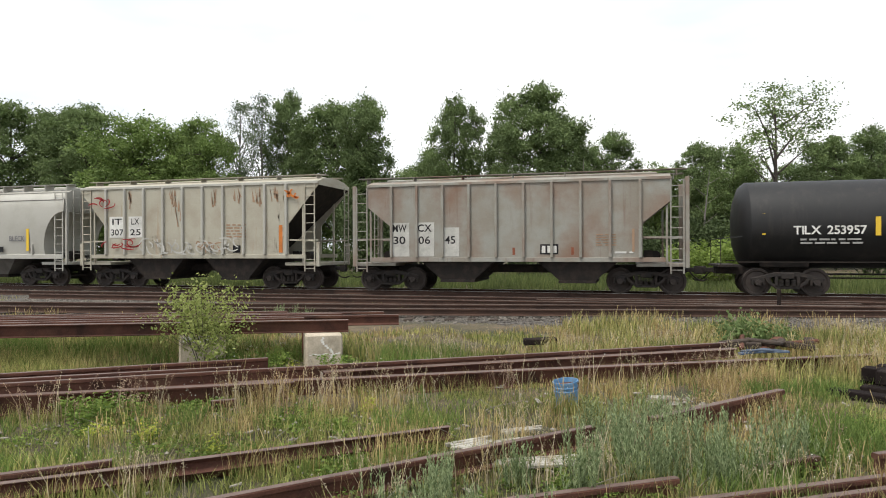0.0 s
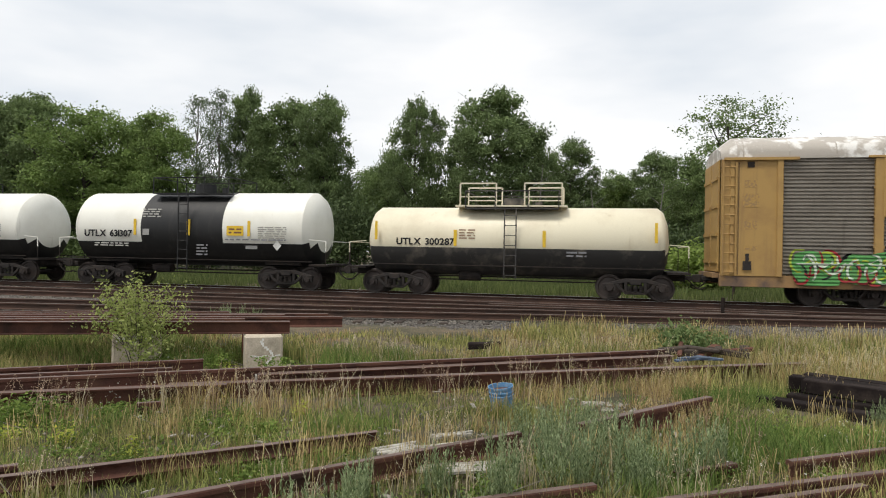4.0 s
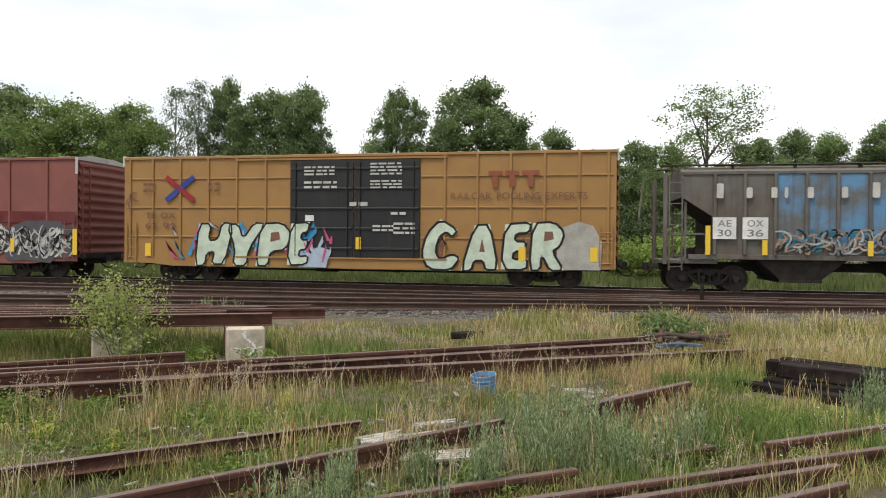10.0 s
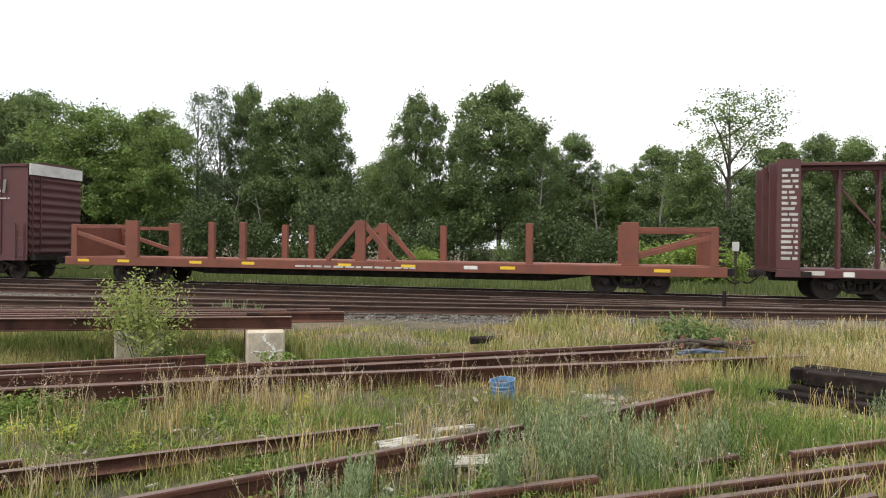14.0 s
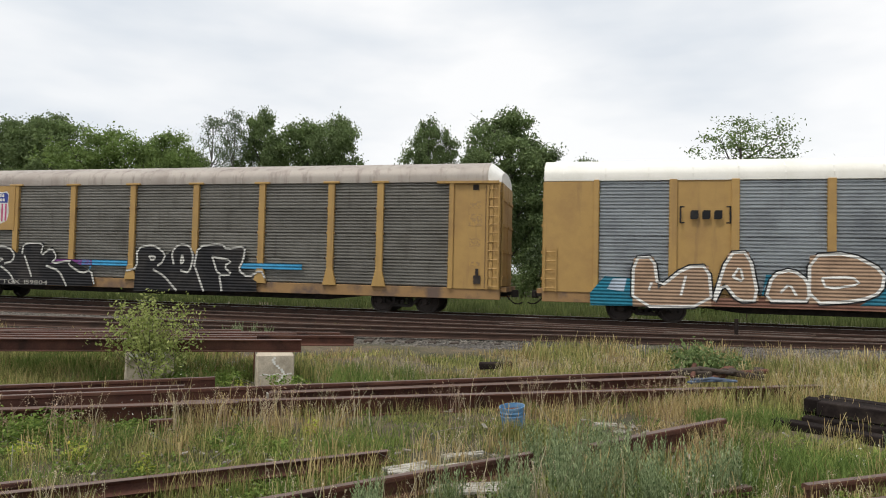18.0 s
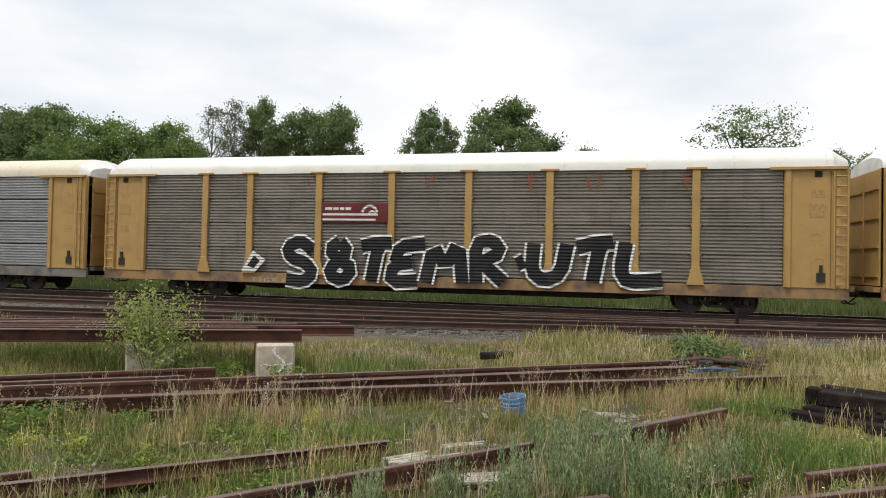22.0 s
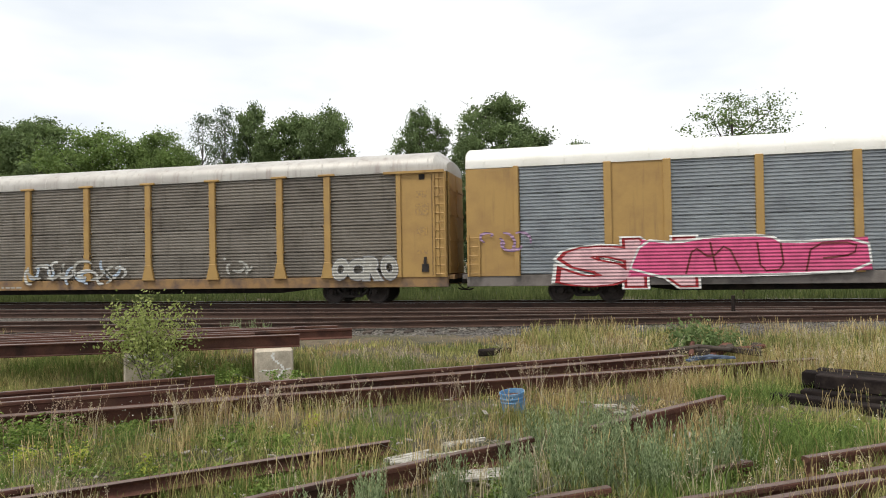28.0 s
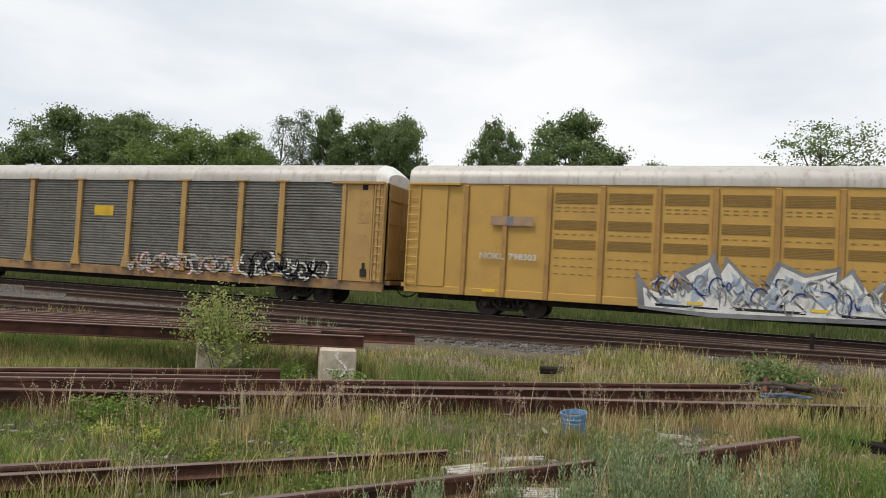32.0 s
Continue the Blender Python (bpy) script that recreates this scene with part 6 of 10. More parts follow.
def flat_autorack(label, left, right, body_m, slot_m, roof_m, ribs, slots, bogies, bellows_at):
    car, half = rolling("autorack", label, "autorack", left, right, bogies, couple=False)
    e = -bellows_at
    part("coupler", ME_coupler, None, car, at=pose(e * half, 0, 0, 0, 0, 0 if e > 0 else 180))
    part("brake_hose", ME_hose, None, car, at=pose(e * half, 0, 0, 0, 0, 0 if e > 0 else 180))
    part("deck", Shape().box(-half, half, -1.36, 1.36, 0.88, 1.05), M_under, car)
    part("centre_sill", Shape().box(-half + 0.3, half - 0.3, -0.8, 0.8, 0.5, 0.9), M_under, car)
    for s in (-1, 1):
        part("side", Shape().box(-half, half, s * 1.48, s * 1.52, 1.0, 4.95), body_m, car)
        part("side_sill", Shape().box(-half, half, s * 1.45, s * 1.56, 0.74, 1.02), body_m, car, bevel=0.012)
        for x in ribs:
            part("rib", Shape().box(x - 0.09, x + 0.09, s * 1.51, s * 1.62, 0.74, 4.86), M_artrib, car, bevel=0.02)
        for a, b in slots:
            for z0, z1 in ((4.25, 4.68), (3.32, 3.68), (2.62, 3.02)):
                g = Shape()
                k = int((z1 - z0) / 0.05)
                for i in range(k):
                    g.box(a, b, s * 1.518, s * 1.536, z0 + i * 0.05, z0 + i * 0.05 + 0.028)
                part("grille", g, slot_m, car)
            g = Shape()
            for i in range(5):
                for z in (2.28, 1.98, 1.7, 3.12, 3.95, 4.08):
                    g.box(a + 0.05 + i * (b - a) / 5, a + 0.05 + i * (b - a) / 5 + 0.16, s * 1.518, s * 1.530, z, z + 0.035)
            tagged(part("vent_slot", g, slot_m, car), kind="stuff")
    cor = Shape().box(e * (half - 1.6), e * (half - 0.02), -1.58, -1.52, 1.0, 4.86).box(e * (half - 2.1), e * (half - 0.05), -1.66, -1.5, 4.84, 4.93)
    part("corner_panel", cor, body_m, car, bevel=0.01)
    ladder(car, e * (half - 0.28), -1.64, 1.0, 4.8, mat=body_m, w=0.45, step=0.32)
    rack_roof(car, half, roof_m, M_whitepaint, taper=False)
    for d in (-1, 1):
        part("end_door", Shape().box(e * half - 0.04, e * half + 0.04, d * 0.03, d * 1.48, 1.0, 4.92), body_m, car, bevel=0.01)
    part("buffer_deck", Shape().box(e * (half - 0.3), e * (half + 0.2), -1.35, 1.35, 0.92, 1.08), body_m, car)
    return car, half


# ---- paints of the train ----
M_yellow = surface("safety_yellow", (0.72, 0.47, 0.03), 0.6, fine=0.15)
M_whitepaint = surface("white_paint", (0.74, 0.73, 0.69), 0.5, 0, (0.6, 0.58, 0.53), scale=1.5, fine=0.1)
M_black = surface("black_paint", (0.006, 0.006, 0.006), 0.55, 0, (0.012, 0.011, 0.011), scale=1.2, streak=(0.024, 0.02, 0.018), fine=0.15)
M_cream = surface("cream_paint", (0.70, 0.64, 0.48), 0.45, 0, (0.62, 0.55, 0.40), scale=1.0, streak=(0.5, 0.42, 0.28), streak_at=(0.6, 0.85), fine=0.08)
M_creamw = surface("white_tank_paint", (0.77, 0.755, 0.68), 0.42, 0, (0.70, 0.68, 0.60), scale=0.9, streak=(0.5, 0.47, 0.38), streak_at=(0.64, 0.9), fine=0.06)
M_duskblack = surface("dusty_black", (0.035, 0.032, 0.03), 0.7, 0, (0.22, 0.19, 0.15), patch=(0.5, 0.85), scale=1.6, streak=(0.3, 0.26, 0.2), streak_at=(0.62, 0.95), fine=0.15)
M_rustygrey = surface("rust_stained_grey", (0.29, 0.285, 0.25), 0.7, 0, (0.25, 0.225, 0.185), patch=(0.42, 0.62), scale=0.9, dirt=(0.215, 0.14, 0.10), dirt_at=(0.46, 0.65), streak=(0.17, 0.10, 0.07), streak_at=(0.58, 0.80), fine=0.15)
M_itcream = surface("stained_cream_paint", (0.40, 0.375, 0.30), 0.6, 0, (0.33, 0.29, 0.22), scale=0.9, streak=(0.30, 0.16, 0.07), streak_at=(0.62, 0.8), fine=0.12)
M_offwhite = surface("dull_white_paint", (0.42, 0.41, 0.365), 0.55, 0, (0.36, 0.345, 0.30), scale=0.9, streak=(0.38, 0.33, 0.25), streak_at=(0.62, 0.9), fine=0.1)
M_paleg = surface("pale_grey_paint", (0.40, 0.395, 0.35), 0.5, 0, (0.355, 0.345, 0.295), scale=0.9, streak=(0.34, 0.31, 0.25), streak_at=(0.62, 0.9), fine=0.07)
M_whiteh = surface("white_hopper_paint", (0.50, 0.505, 0.485), 0.55, 0, (0.45, 0.45, 0.42), scale=1.0, streak=(0.45, 0.35, 0.22), streak_at=(0.66, 0.9), fine=0.1)
M_bmblue = surface("faded_blue_over_brown", (0.10, 0.23, 0.38), 0.65, 0, (0.115, 0.115, 0.11), patch=(0.42, 0.60), scale=0.8, streak=(0.055, 0.05, 0.05), streak_at=(0.5, 0.75), fine=0.2)
M_bmgrey = surface("grey_brown_grime_paint", (0.125, 0.118, 0.10), 0.7, 0, (0.10, 0.072, 0.055), patch=(0.42, 0.62), scale=0.7, streak=(0.06, 0.052, 0.048), streak_at=(0.5, 0.78), fine=0.2)
M_ribrust = surface("rust_brown_ribs", (0.105, 0.062, 0.052), 0.75, 0, (0.075, 0.05, 0.045), scale=1.2, fine=0.2)
M_bmbrown = surface("brown_grime_paint", (0.165, 0.145, 0.115), 0.7, 0, (0.15, 0.085, 0.055), patch=(0.46, 0.62), scale=0.5, streak=(0.045, 0.04, 0.04), streak_at=(0.5, 0.78), fine=0.2)
M_ttx = surface("boxcar_yellow", (0.31, 0.165, 0.046), 0.6, 0, (0.26, 0.135, 0.042), scale=1.0, streak=(0.28, 0.15, 0.05), streak_at=(0.62, 0.9), fine=0.1)
M_boxred = surface("boxcar_red", (0.212, 0.066, 0.050), 0.65, 0, (0.172, 0.053, 0.043), scale=0.9, streak=(0.12, 0.045, 0.04), streak_at=(0.6, 0.85), fine=0.12)
M_cnbrown = surface("boxcar_brown", (0.095, 0.032, 0.032), 0.65, 0, (0.075, 0.028, 0.028), scale=0.9, streak=(0.055, 0.03, 0.03), streak_at=(0.55, 0.85), fine=0.12)
M_cbbrown = surface("beam_brown", (0.095, 0.032, 0.03), 0.65, 0, (0.07, 0.026, 0.026), scale=1.5, streak=(0.07, 0.035, 0.03), fine=0.15)
M_flatred = surface("flatcar_orange_red", (0.185, 0.058, 0.034), 0.7, 0, (0.13, 0.046, 0.03), scale=1.5, streak=(0.13, 0.055, 0.035), streak_at=(0.58, 0.85), fine=0.18)
M_rackyel = surface("rack_yellow", (0.40, 0.245, 0.075), 0.6, 0, (0.33, 0.195, 0.065), scale=1.2, streak=(0.20, 0.12, 0.055), streak_at=(0.55, 0.85), fine=0.1)
M_artyel = surface("panel_yellow", (0.46, 0.275, 0.06), 0.6, 0, (0.40, 0.235, 0.056), scale=0.8, streak=(0.30, 0.17, 0.06), streak_at=(0.62, 0.88), fine=0.1)
M_artrib = surface("grimy_rib_yellow", (0.36, 0.20, 0.05), 0.65, 0, (0.25, 0.14, 0.05), scale=1.5, fine=0.15)
M_slot = surface("grille_ochre", (0.24, 0.145, 0.035), 0.7, 0, (0.19, 0.115, 0.03), scale=3, fine=0.15)
GALV = {
    "brown": surface("galvanised_brown_grime", (0.275, 0.245, 0.205), 0.55, 0.4, (0.20, 0.175, 0.145), scale=0.8, streak=(0.101, 0.076, 0.059), streak_at=(0.55, 0.85), fine=0.12, vary=0.15),
    "dark": surface("galvanised_dark", (0.225, 0.215, 0.19), 0.55, 0.4, (0.165, 0.155, 0.135), scale=0.8, streak=(0.101, 0.084, 0.071), streak_at=(0.55, 0.85), fine=0.12, vary=0.15),
    "silver": surface("galvanised_silver", (0.361, 0.361, 0.353), 0.5, 0.4, (0.286, 0.286, 0.277), scale=0.8, streak=(0.202, 0.176, 0.151), streak_at=(0.6, 0.9), fine=0.1, vary=0.12),
    "bright": surface("galvanised_bright", (0.361, 0.386, 0.403), 0.45, 0.45, (0.252, 0.269, 0.286), scale=0.7, streak=(0.210, 0.210, 0.210), streak_at=(0.6, 0.9), fine=0.1, vary=0.12),
}
ROOF = {
    "white": surface("white_roof", (0.78, 0.76, 0.70), 0.5, 0, (0.70, 0.68, 0.61), scale=0.8, fine=0.08),
    "cream": surface("cream_roof", (0.66, 0.60, 0.46), 0.5, 0, (0.60, 0.54, 0.41), scale=0.8, fine=0.08),
    "grey": surface("grey_roof", (0.46, 0.44, 0.40), 0.5, 0.1, (0.37, 0.34, 0.31), scale=0.6, streak=(0.3, 0.26, 0.23), fine=0.1),
    "dusty": surface("dusty_roof", (0.36, 0.32, 0.28), 0.6, 0.1, (0.27, 0.23, 0.20), scale=0.6, streak=(0.21, 0.17, 0.15), fine=0.12),
    "peel": surface("peeling_roof", (0.42, 0.38, 0.33), 0.6, 0, (0.72, 0.70, 0.66), patch=(0.5, 0.58), scale=1.3, fine=0.15),
}
M_sillbrown = surface("grimy_sill", (0.30, 0.175, 0.07), 0.75, 0, (0.12, 0.08, 0.06), patch=(0.45, 0.65), scale=1.2, fine=0.2)
M_sillgrey = surface("grey_sill", (0.19, 0.165, 0.145), 0.75, 0, (0.10, 0.085, 0.075), patch=(0.45, 0.65), scale=1.2, fine=0.2)
surface_plac = surface("faded_placard", (0.42, 0.25, 0.07), 0.7, 0, (0.30, 0.19, 0.08), patch=(0.45, 0.55), scale=14, fine=0.2)
M_bellow = surface("rubber_bellows", (0.02, 0.02, 0.022), 0.8, 0, (0.035, 0.033, 0.032), scale=3, fine=0.2)

# ---- the train, from its head to its tail ----
TILX, _h = tank_car("black tank car with white marks and yellow reflectors", 3.4, 19.36, [(-7.98, 7.98, M_black, M_black, 2.0)], 6.4, radius=1.50, zc=2.42)
MWCX, _h = rib_hopper("rust-stained grey ribbed hopper car with open ends", -10.45, 1.91, M_rustygrey, 4.08, (0.62, 3.25, 2.5), 4.63, 10, "dark", 4.75)
ITLX, _h = rib_hopper("stained cream ribbed hopper car with graffiti", -23.4, -11.83, M_itcream, 4.33, (0.06, 4.18, 2.65), 4.42, 10, "dark", 4.2, sill=1.42, rib_m=M_offwhite, chutes=(-1.9, 1.9))
HOP4, _h = round_hopper("off-white rounded covered hopper car with graffiti", -36.63, -24.06, M_offwhite, 4.3)
R5, _h = autorack("yellow autorack with brown-grey panels, peeling roof and graffiti", -65.83, -37.66, GALV["brown"], M_rackyel, ROOF["peel"], M_sillbrown, key="brown")
CRM, _h = tank_car("cream tank car with a dusty black belly", -78.5, -67.3, [(-5.6, 5.6, M_cream, M_duskblack, 1.75)], 4.4, radius=1.3, zc=2.05)
bw = [(-5.45, -2.0, M_creamw, M_black, 1.82), (-2.0, 1.66, M_black, M_black, 1.82), (1.66, 5.45, M_creamw, M_black, 1.82)]
bw8 = [(-5.6, -1.75, M_creamw, M_black, 1.82), (-1.75, 1.6, M_black, M_black, 1.82), (1.6, 5.6, M_creamw, M_black, 1.82)]
UTL7, _h = tank_car("white and black tank car with a broad black band", -91.4, -80.5, bw, 4.2, radius=1.52, zc=2.40)
UTL8, _h = tank_car("white and black tank car with a broad black band", -104.75, -93.55, bw8, 4.25, radius=1.52, zc=2.40)
MHLX, _h = round_hopper("pale grey covered hopper car with pink graffiti", -118.18, -106.2, M_paleg, 4.35)
MWC10, _h = round_hopper("clean pale grey covered hopper car", -131.4, -119.5, M_paleg, 4.4)
BM11, _h = rib_hopper("brown grimy ribbed hopper car with faded blue paint", -144.8, -132.5, M_bmbrown, 4.10, (0.62, 3.25, 2.5), 4.7, 11, "dark", 4.8, rib_m=M_ribrust, mid_m=M_bmblue, mid=(-2.9, 2.7))
ITL12, _h = rib_hopper("white ribbed hopper car with rust streaks", -158.05, -145.9, M_whiteh, 4.33, (0.06, 4.18, 2.65), 4.7, 11, "light", 4.5, sill=1.42)
BM13, _h = rib_hopper("faded blue ribbed hopper car with brown ends", -172.0, -159.1, M_bmgrey, 4.10, (0.62, 3.25, 2.6), 4.85, 11, "dark", 4.85, mid_m=M_bmblue, mid=(-2.9, 2.4))
TTX, _h = boxcar("yellow boxcar with black double doors and graffiti", -192.7, -173.55, M_ttx, M_black, ROOF["dusty"], M_ttx, 4.92, 0.62, (-2.5, 0.05, 2.6), 7.1, (-9.3, -8.3, -7.1, -5.9, -4.7, -3.5, 3.5, 4.7, 5.9, 7.1, 8.3, 9.3), 3)
RED, _h = boxcar("red boxcar with white patches and graffiti", -213.85, -194.85, M_boxred, M_boxred, ROOF["grey"], M_boxred, 4.98, 0.62, (-2.75, 0.0, 2.6), 7.1, (-8.2, -6.5, -4.6, 4.4, 6.3, 8.1))
CN, _h = boxcar("dark brown boxcar with graffiti and white end cap", -287.1, -268.2, M_cnbrown, M_cnbrown, M_cnbrown, M_cnbrown, 4.95, 0.72, (-2.4, 0.0, 2.4), 7.4, (-8.1, -6.6, -5.1, -3.7, 3.7, 5.1, 6.6, 8.1))
R19, _h = autorack("yellow autorack with bright silver panels, white roof and graffiti", -316.3, -288.9, GALV["bright"], M_rackyel, ROOF["white"], M_sillbrown, plain=(-9.3, 7.3), smooth_ends=True, key="bright")
R20, _h = autorack("yellow autorack with dark grimy panels, shield and graffiti", -345.6, -317.8, GALV["dark"], M_rackyel, ROOF["dusty"], M_sillbrown, key="dark", hood_m=M_whitepaint)
R21, _h = autorack("yellow autorack with silver panels, white roof and faint graffiti", -374.8, -346.9, GALV["silver"], M_rackyel, ROOF["white"], M_sillbrown, key="silver", hood_m=M_whitepaint)
R22, _h = autorack("yellow autorack with rust-stained panels and large graffiti", -403.7, -375.75, GALV["brown"], M_rackyel, ROOF["white"], M_sillbrown, key="brown", hood_m=M_whitepaint)
R23, _h = autorack("yellow autorack with silver panels, cream roof and graffiti", -433.1, -404.6, GALV["silver"], M_rackyel, ROOF["cream"], M_sillgrey, key="silver", hood_m=M_whitepaint)
R24, _h = autorack("yellow autorack with brown-grey panels and turquoise graffiti", -461.9, -433.95, GALV["brown"], M_rackyel, ROOF["grey"], M_sillgrey, key="brown", hood_m=M_whitepaint)
R25, _h = autorack("yellow autorack with bright panels and grey graffiti", -491.5, -462.85, GALV["bright"], M_rackyel, ROOF["white"], M_sillgrey, plain=(-9.3, 7.3), smooth_ends=True, key="bright")
R26, _h = autorack("yellow autorack with brown-grey panels and faint graffiti", -520.2, -492.2, GALV["brown"], M_rackyel, ROOF["grey"], M_sillbrown, key="brown")
rib27 = (-9.64, -7.72, -5.77, -3.88, -2.07, -0.2, 1.65, 3.49, 5.39, 6.93, 8.5)
rib28 = (-8.39, -6.86, -5.27, -3.39, -1.53, 0.29, 2.17, 4.01, 5.94, 7.78, 9.6)
A27, _h = flat_autorack("yellow panelled articulated autorack half with a blue cross", -542.75, -521.35, M_artyel, M_slot, ROOF["grey"], rib27, [(a + 0.2, b - 0.2) for a, b in zip(rib27[:8], rib27[1:9])], (-10.1, 7.0), -1)
A28, _h = flat_autorack("yellow panelled articulated autorack half with white graffiti", -565.1, -543.65, M_artyel, M_slot, ROOF["grey"], rib28, [(a + 0.2, b - 0.2) for a, b in zip(rib28[2:10], rib28[3:11])], (-6.7,), 1)
bel = Shape().prism([(-1.46, 0.75), (1.46, 0.75), (1.46, 4.95), (1.1, 5.45), (-1.1, 5.45), (-1.46, 4.95)], 10.7, 11.62, "x")
bellows = part("bellows", bel, M_bellow, A28, "black folded rubber bellows between the car halves")
fold = [(-1.52, 0.7), (1.52, 0.7), (1.52, 5.0), (1.2, 5.5), (0.5, 5.64), (-0.5, 5.64), (-1.2, 5.5), (-1.52, 5.0)]
for i in range(9):
    part("fold", Shape().prism(fold, 10.72 + 0.1 * i, 10.775 + 0.1 * i, "x"), M_bellow, bellows)
R29, _h = autorack("yellow autorack with dark silver panels and small graffiti", -594.0, -566.0, GALV["dark"], M_rackyel, ROOF["grey"], M_sillbrown, key="dark", hood_m=M_whitepaint)

# wide plain yellow panels of the two newer racks
for car in (R19, R25):
    for x0, x1 in ((-9.2, -7.42), (7.42, 9.2)):
        part("plain_panel", Shape().box(x0, x1, -1.53, -1.49, 1.06, 4.92), M_rackyel, car, bevel=0.01)

# centre-beam car
CB, hb = rolling("centrebeam_flatcar", "empty brown centrebeam flatcar with open posts", "flatcar", -238.8, -215.5, (-9.0, 8.8))
part("deck", Shape().box(-hb, hb, -1.42, 1.42, 0.92, 1.04), M_cbbrown, CB)
part("centre_sill", Shape().box(-hb + 0.2, hb - 0.2, -0.3, 0.3, 0.6, 0.92), M_under, CB)
for s in (-1, 1):
    part("side_sill", Shape().box(-hb, hb, s * 1.40, s * 1.52, 0.76, 1.02), M_cbbrown, CB, bevel=0.01)
    for i in range(18):
        x = -hb + 0.9 + i * (2 * hb - 1.8) / 17
        part("winch", Shape().box(x - 0.16, x + 0.16, s * 1.50, s * 1.56, 0.80, 0.96), M_whitepaint if i % 4 == 1 else M_under, CB)
    part("bulkhead", Shape().box(s * (hb - 0.72), s * (hb - 0.66), -1.45, 1.45, 1.04, 4.62), M_cbbrown, CB)
    for y in (-1.42, -0.5, 0.42, 1.34):
        part("bulkhead_rib", Shape().box(s * hb, s * (hb - 0.7), y - 0.04, y + 0.04, 1.04, 4.62), M_cbbrown, CB, bevel=0.01)
    for i in range(8):
        part("bulkhead_bar", Shape().box(s * (hb - 0.3), s * (hb - 0.68), -1.40, 1.40, 1.3 + i * 0.45, 1.42 + i * 0.45), M_cbbrown, CB)
    part("bulkhead_cheek", Shape().box(s * hb, s * (hb - 0.72), -1.47, -1.43, 1.04, 4.66), M_cbbrown, CB)
part("top_chord", Shape().box(-hb + 0.1, hb - 0.1, -0.32, 0.32, 4.58, 4.68).box(-hb + 0.1, hb - 0.1, -0.12, 0.12, 4.42, 4.58), M_cbbrown, CB, bevel=0.01)
for i in range(18):
    x = -10.55 + i * 1.235
    w = 0.055 if i % 2 else 0.032
    part("post", Shape().box(x - w, x + w, -0.14, 0.14, 1.04, 4.5).prism([(x - w - 0.22, 4.5), (x + w + 0.22, 4.5), (x + w, 3.9), (x - w, 3.9)], -0.03, 0.03), M_cbbrown, CB, bevel=0.01)
for i in range(8):
    x = -9.3 + i * 2.47
    d = 1 if i < 4 else -1
    part("diagonal", Shape().bar((x + d * 0.0, 0.02, 1.1 if i % 2 else 3.9), (x + d * 2.3, 0.02, 3.9 if i % 2 else 1.1), 0.04, 0.07), M_cbbrown, CB)
cab = Shape()
cab.rod((-8.0, -1.2, 0.72), (-1.5, -1.2, 0.55), 0.012, 5).rod((-1.5, -1.2, 0.55), (8.0, -1.2, 0.62), 0.012, 5)
part("brake_rod", cab, M_under, CB)

# bulkhead flatcar
FL, hf = rolling("bulkhead_flatcar", "empty orange-red flatcar with stakes and braced ends", "flatcar", -266.3, -240.3, (-9.9, 9.9))
part("deck", Shape().box(-hf, hf, -1.42, 1.42, 0.95, 1.06), M_flatred, FL)
part("centre_sill", Shape().prism([(-hf + 0.3, 0.95), (hf - 0.3, 0.95), (hf - 0.3, 0.7), (8.6, 0.65), (7.0, 0.42), (-7.0, 0.42), (-8.6, 0.65), (-hf + 0.3, 0.7)], -0.55, 0.55), M_under, FL)
for s in (-1, 1):
    part("side_sill", Shape().box(-hf, hf, s * 1.40, s * 1.52, 0.70, 1.04), M_flatred, FL, bevel=0.012)
    for e in (-1, 1):
        part("end_frame", Shape().box(e * 9.55, e * 10.12, s * 1.36, s * 1.52, 1.04, 2.55).box(e * 12.45, e * 12.72, s * 1.36, s * 1.5, 1.04, 2.4).box(e * 10.0, e * 12.6, s * 1.38, s * 1.48, 2.22, 2.38).bar((e * 10.05, s * 1.43, 1.35), (e * 12.5, s * 1.43, 2.05), 0.08, 0.18), M_flatred, FL, bevel=0.012)
    for x in ((-6.23, -4.88, 6.36) if s < 0 else (-4.45, -3.21, 2.59)):
        part("stake", Shape().box(x - 0.13, x + 0.13, s * 1.34, s * 1.5, 1.04, 2.5), M_flatred, FL, bevel=0.012)
    part("a_frame", Shape().box(-0.2, 0.2, s * 1.34, s * 1.5, 1.04, 2.58).bar((-1.35, s * 1.42, 1.08), (-0.1, s * 1.42, 2.5), 0.1, 0.2).bar((1.35, s * 1.42, 1.08), (0.1, s * 1.42, 2.5), 0.1, 0.2), M_flatred, FL, bevel=0.012)
    for i, x in enumerate((-12.1, -10.2, -6.9, -4.6, -0.6, 1.9, 5.6, 10.9)):
        part("reflector", Shape().box(x - 0.27, x + 0.27, s * 1.52, s * 1.528, 0.84, 0.95), M_yellow, FL)
for e in (-1, 1):
    part("bulkhead", Shape().box(e * 12.6, e * 12.7, -1.4, 1.4, 1.06, 2.4), M_flatred, FL)
    for i in range(6):
        part("bulkhead_rib", Shape().box(e * 12.7, e * 12.95, -1.4, 1.4, 1.12 + i * 0.21, 1.2 + i * 0.21), M_under, FL)


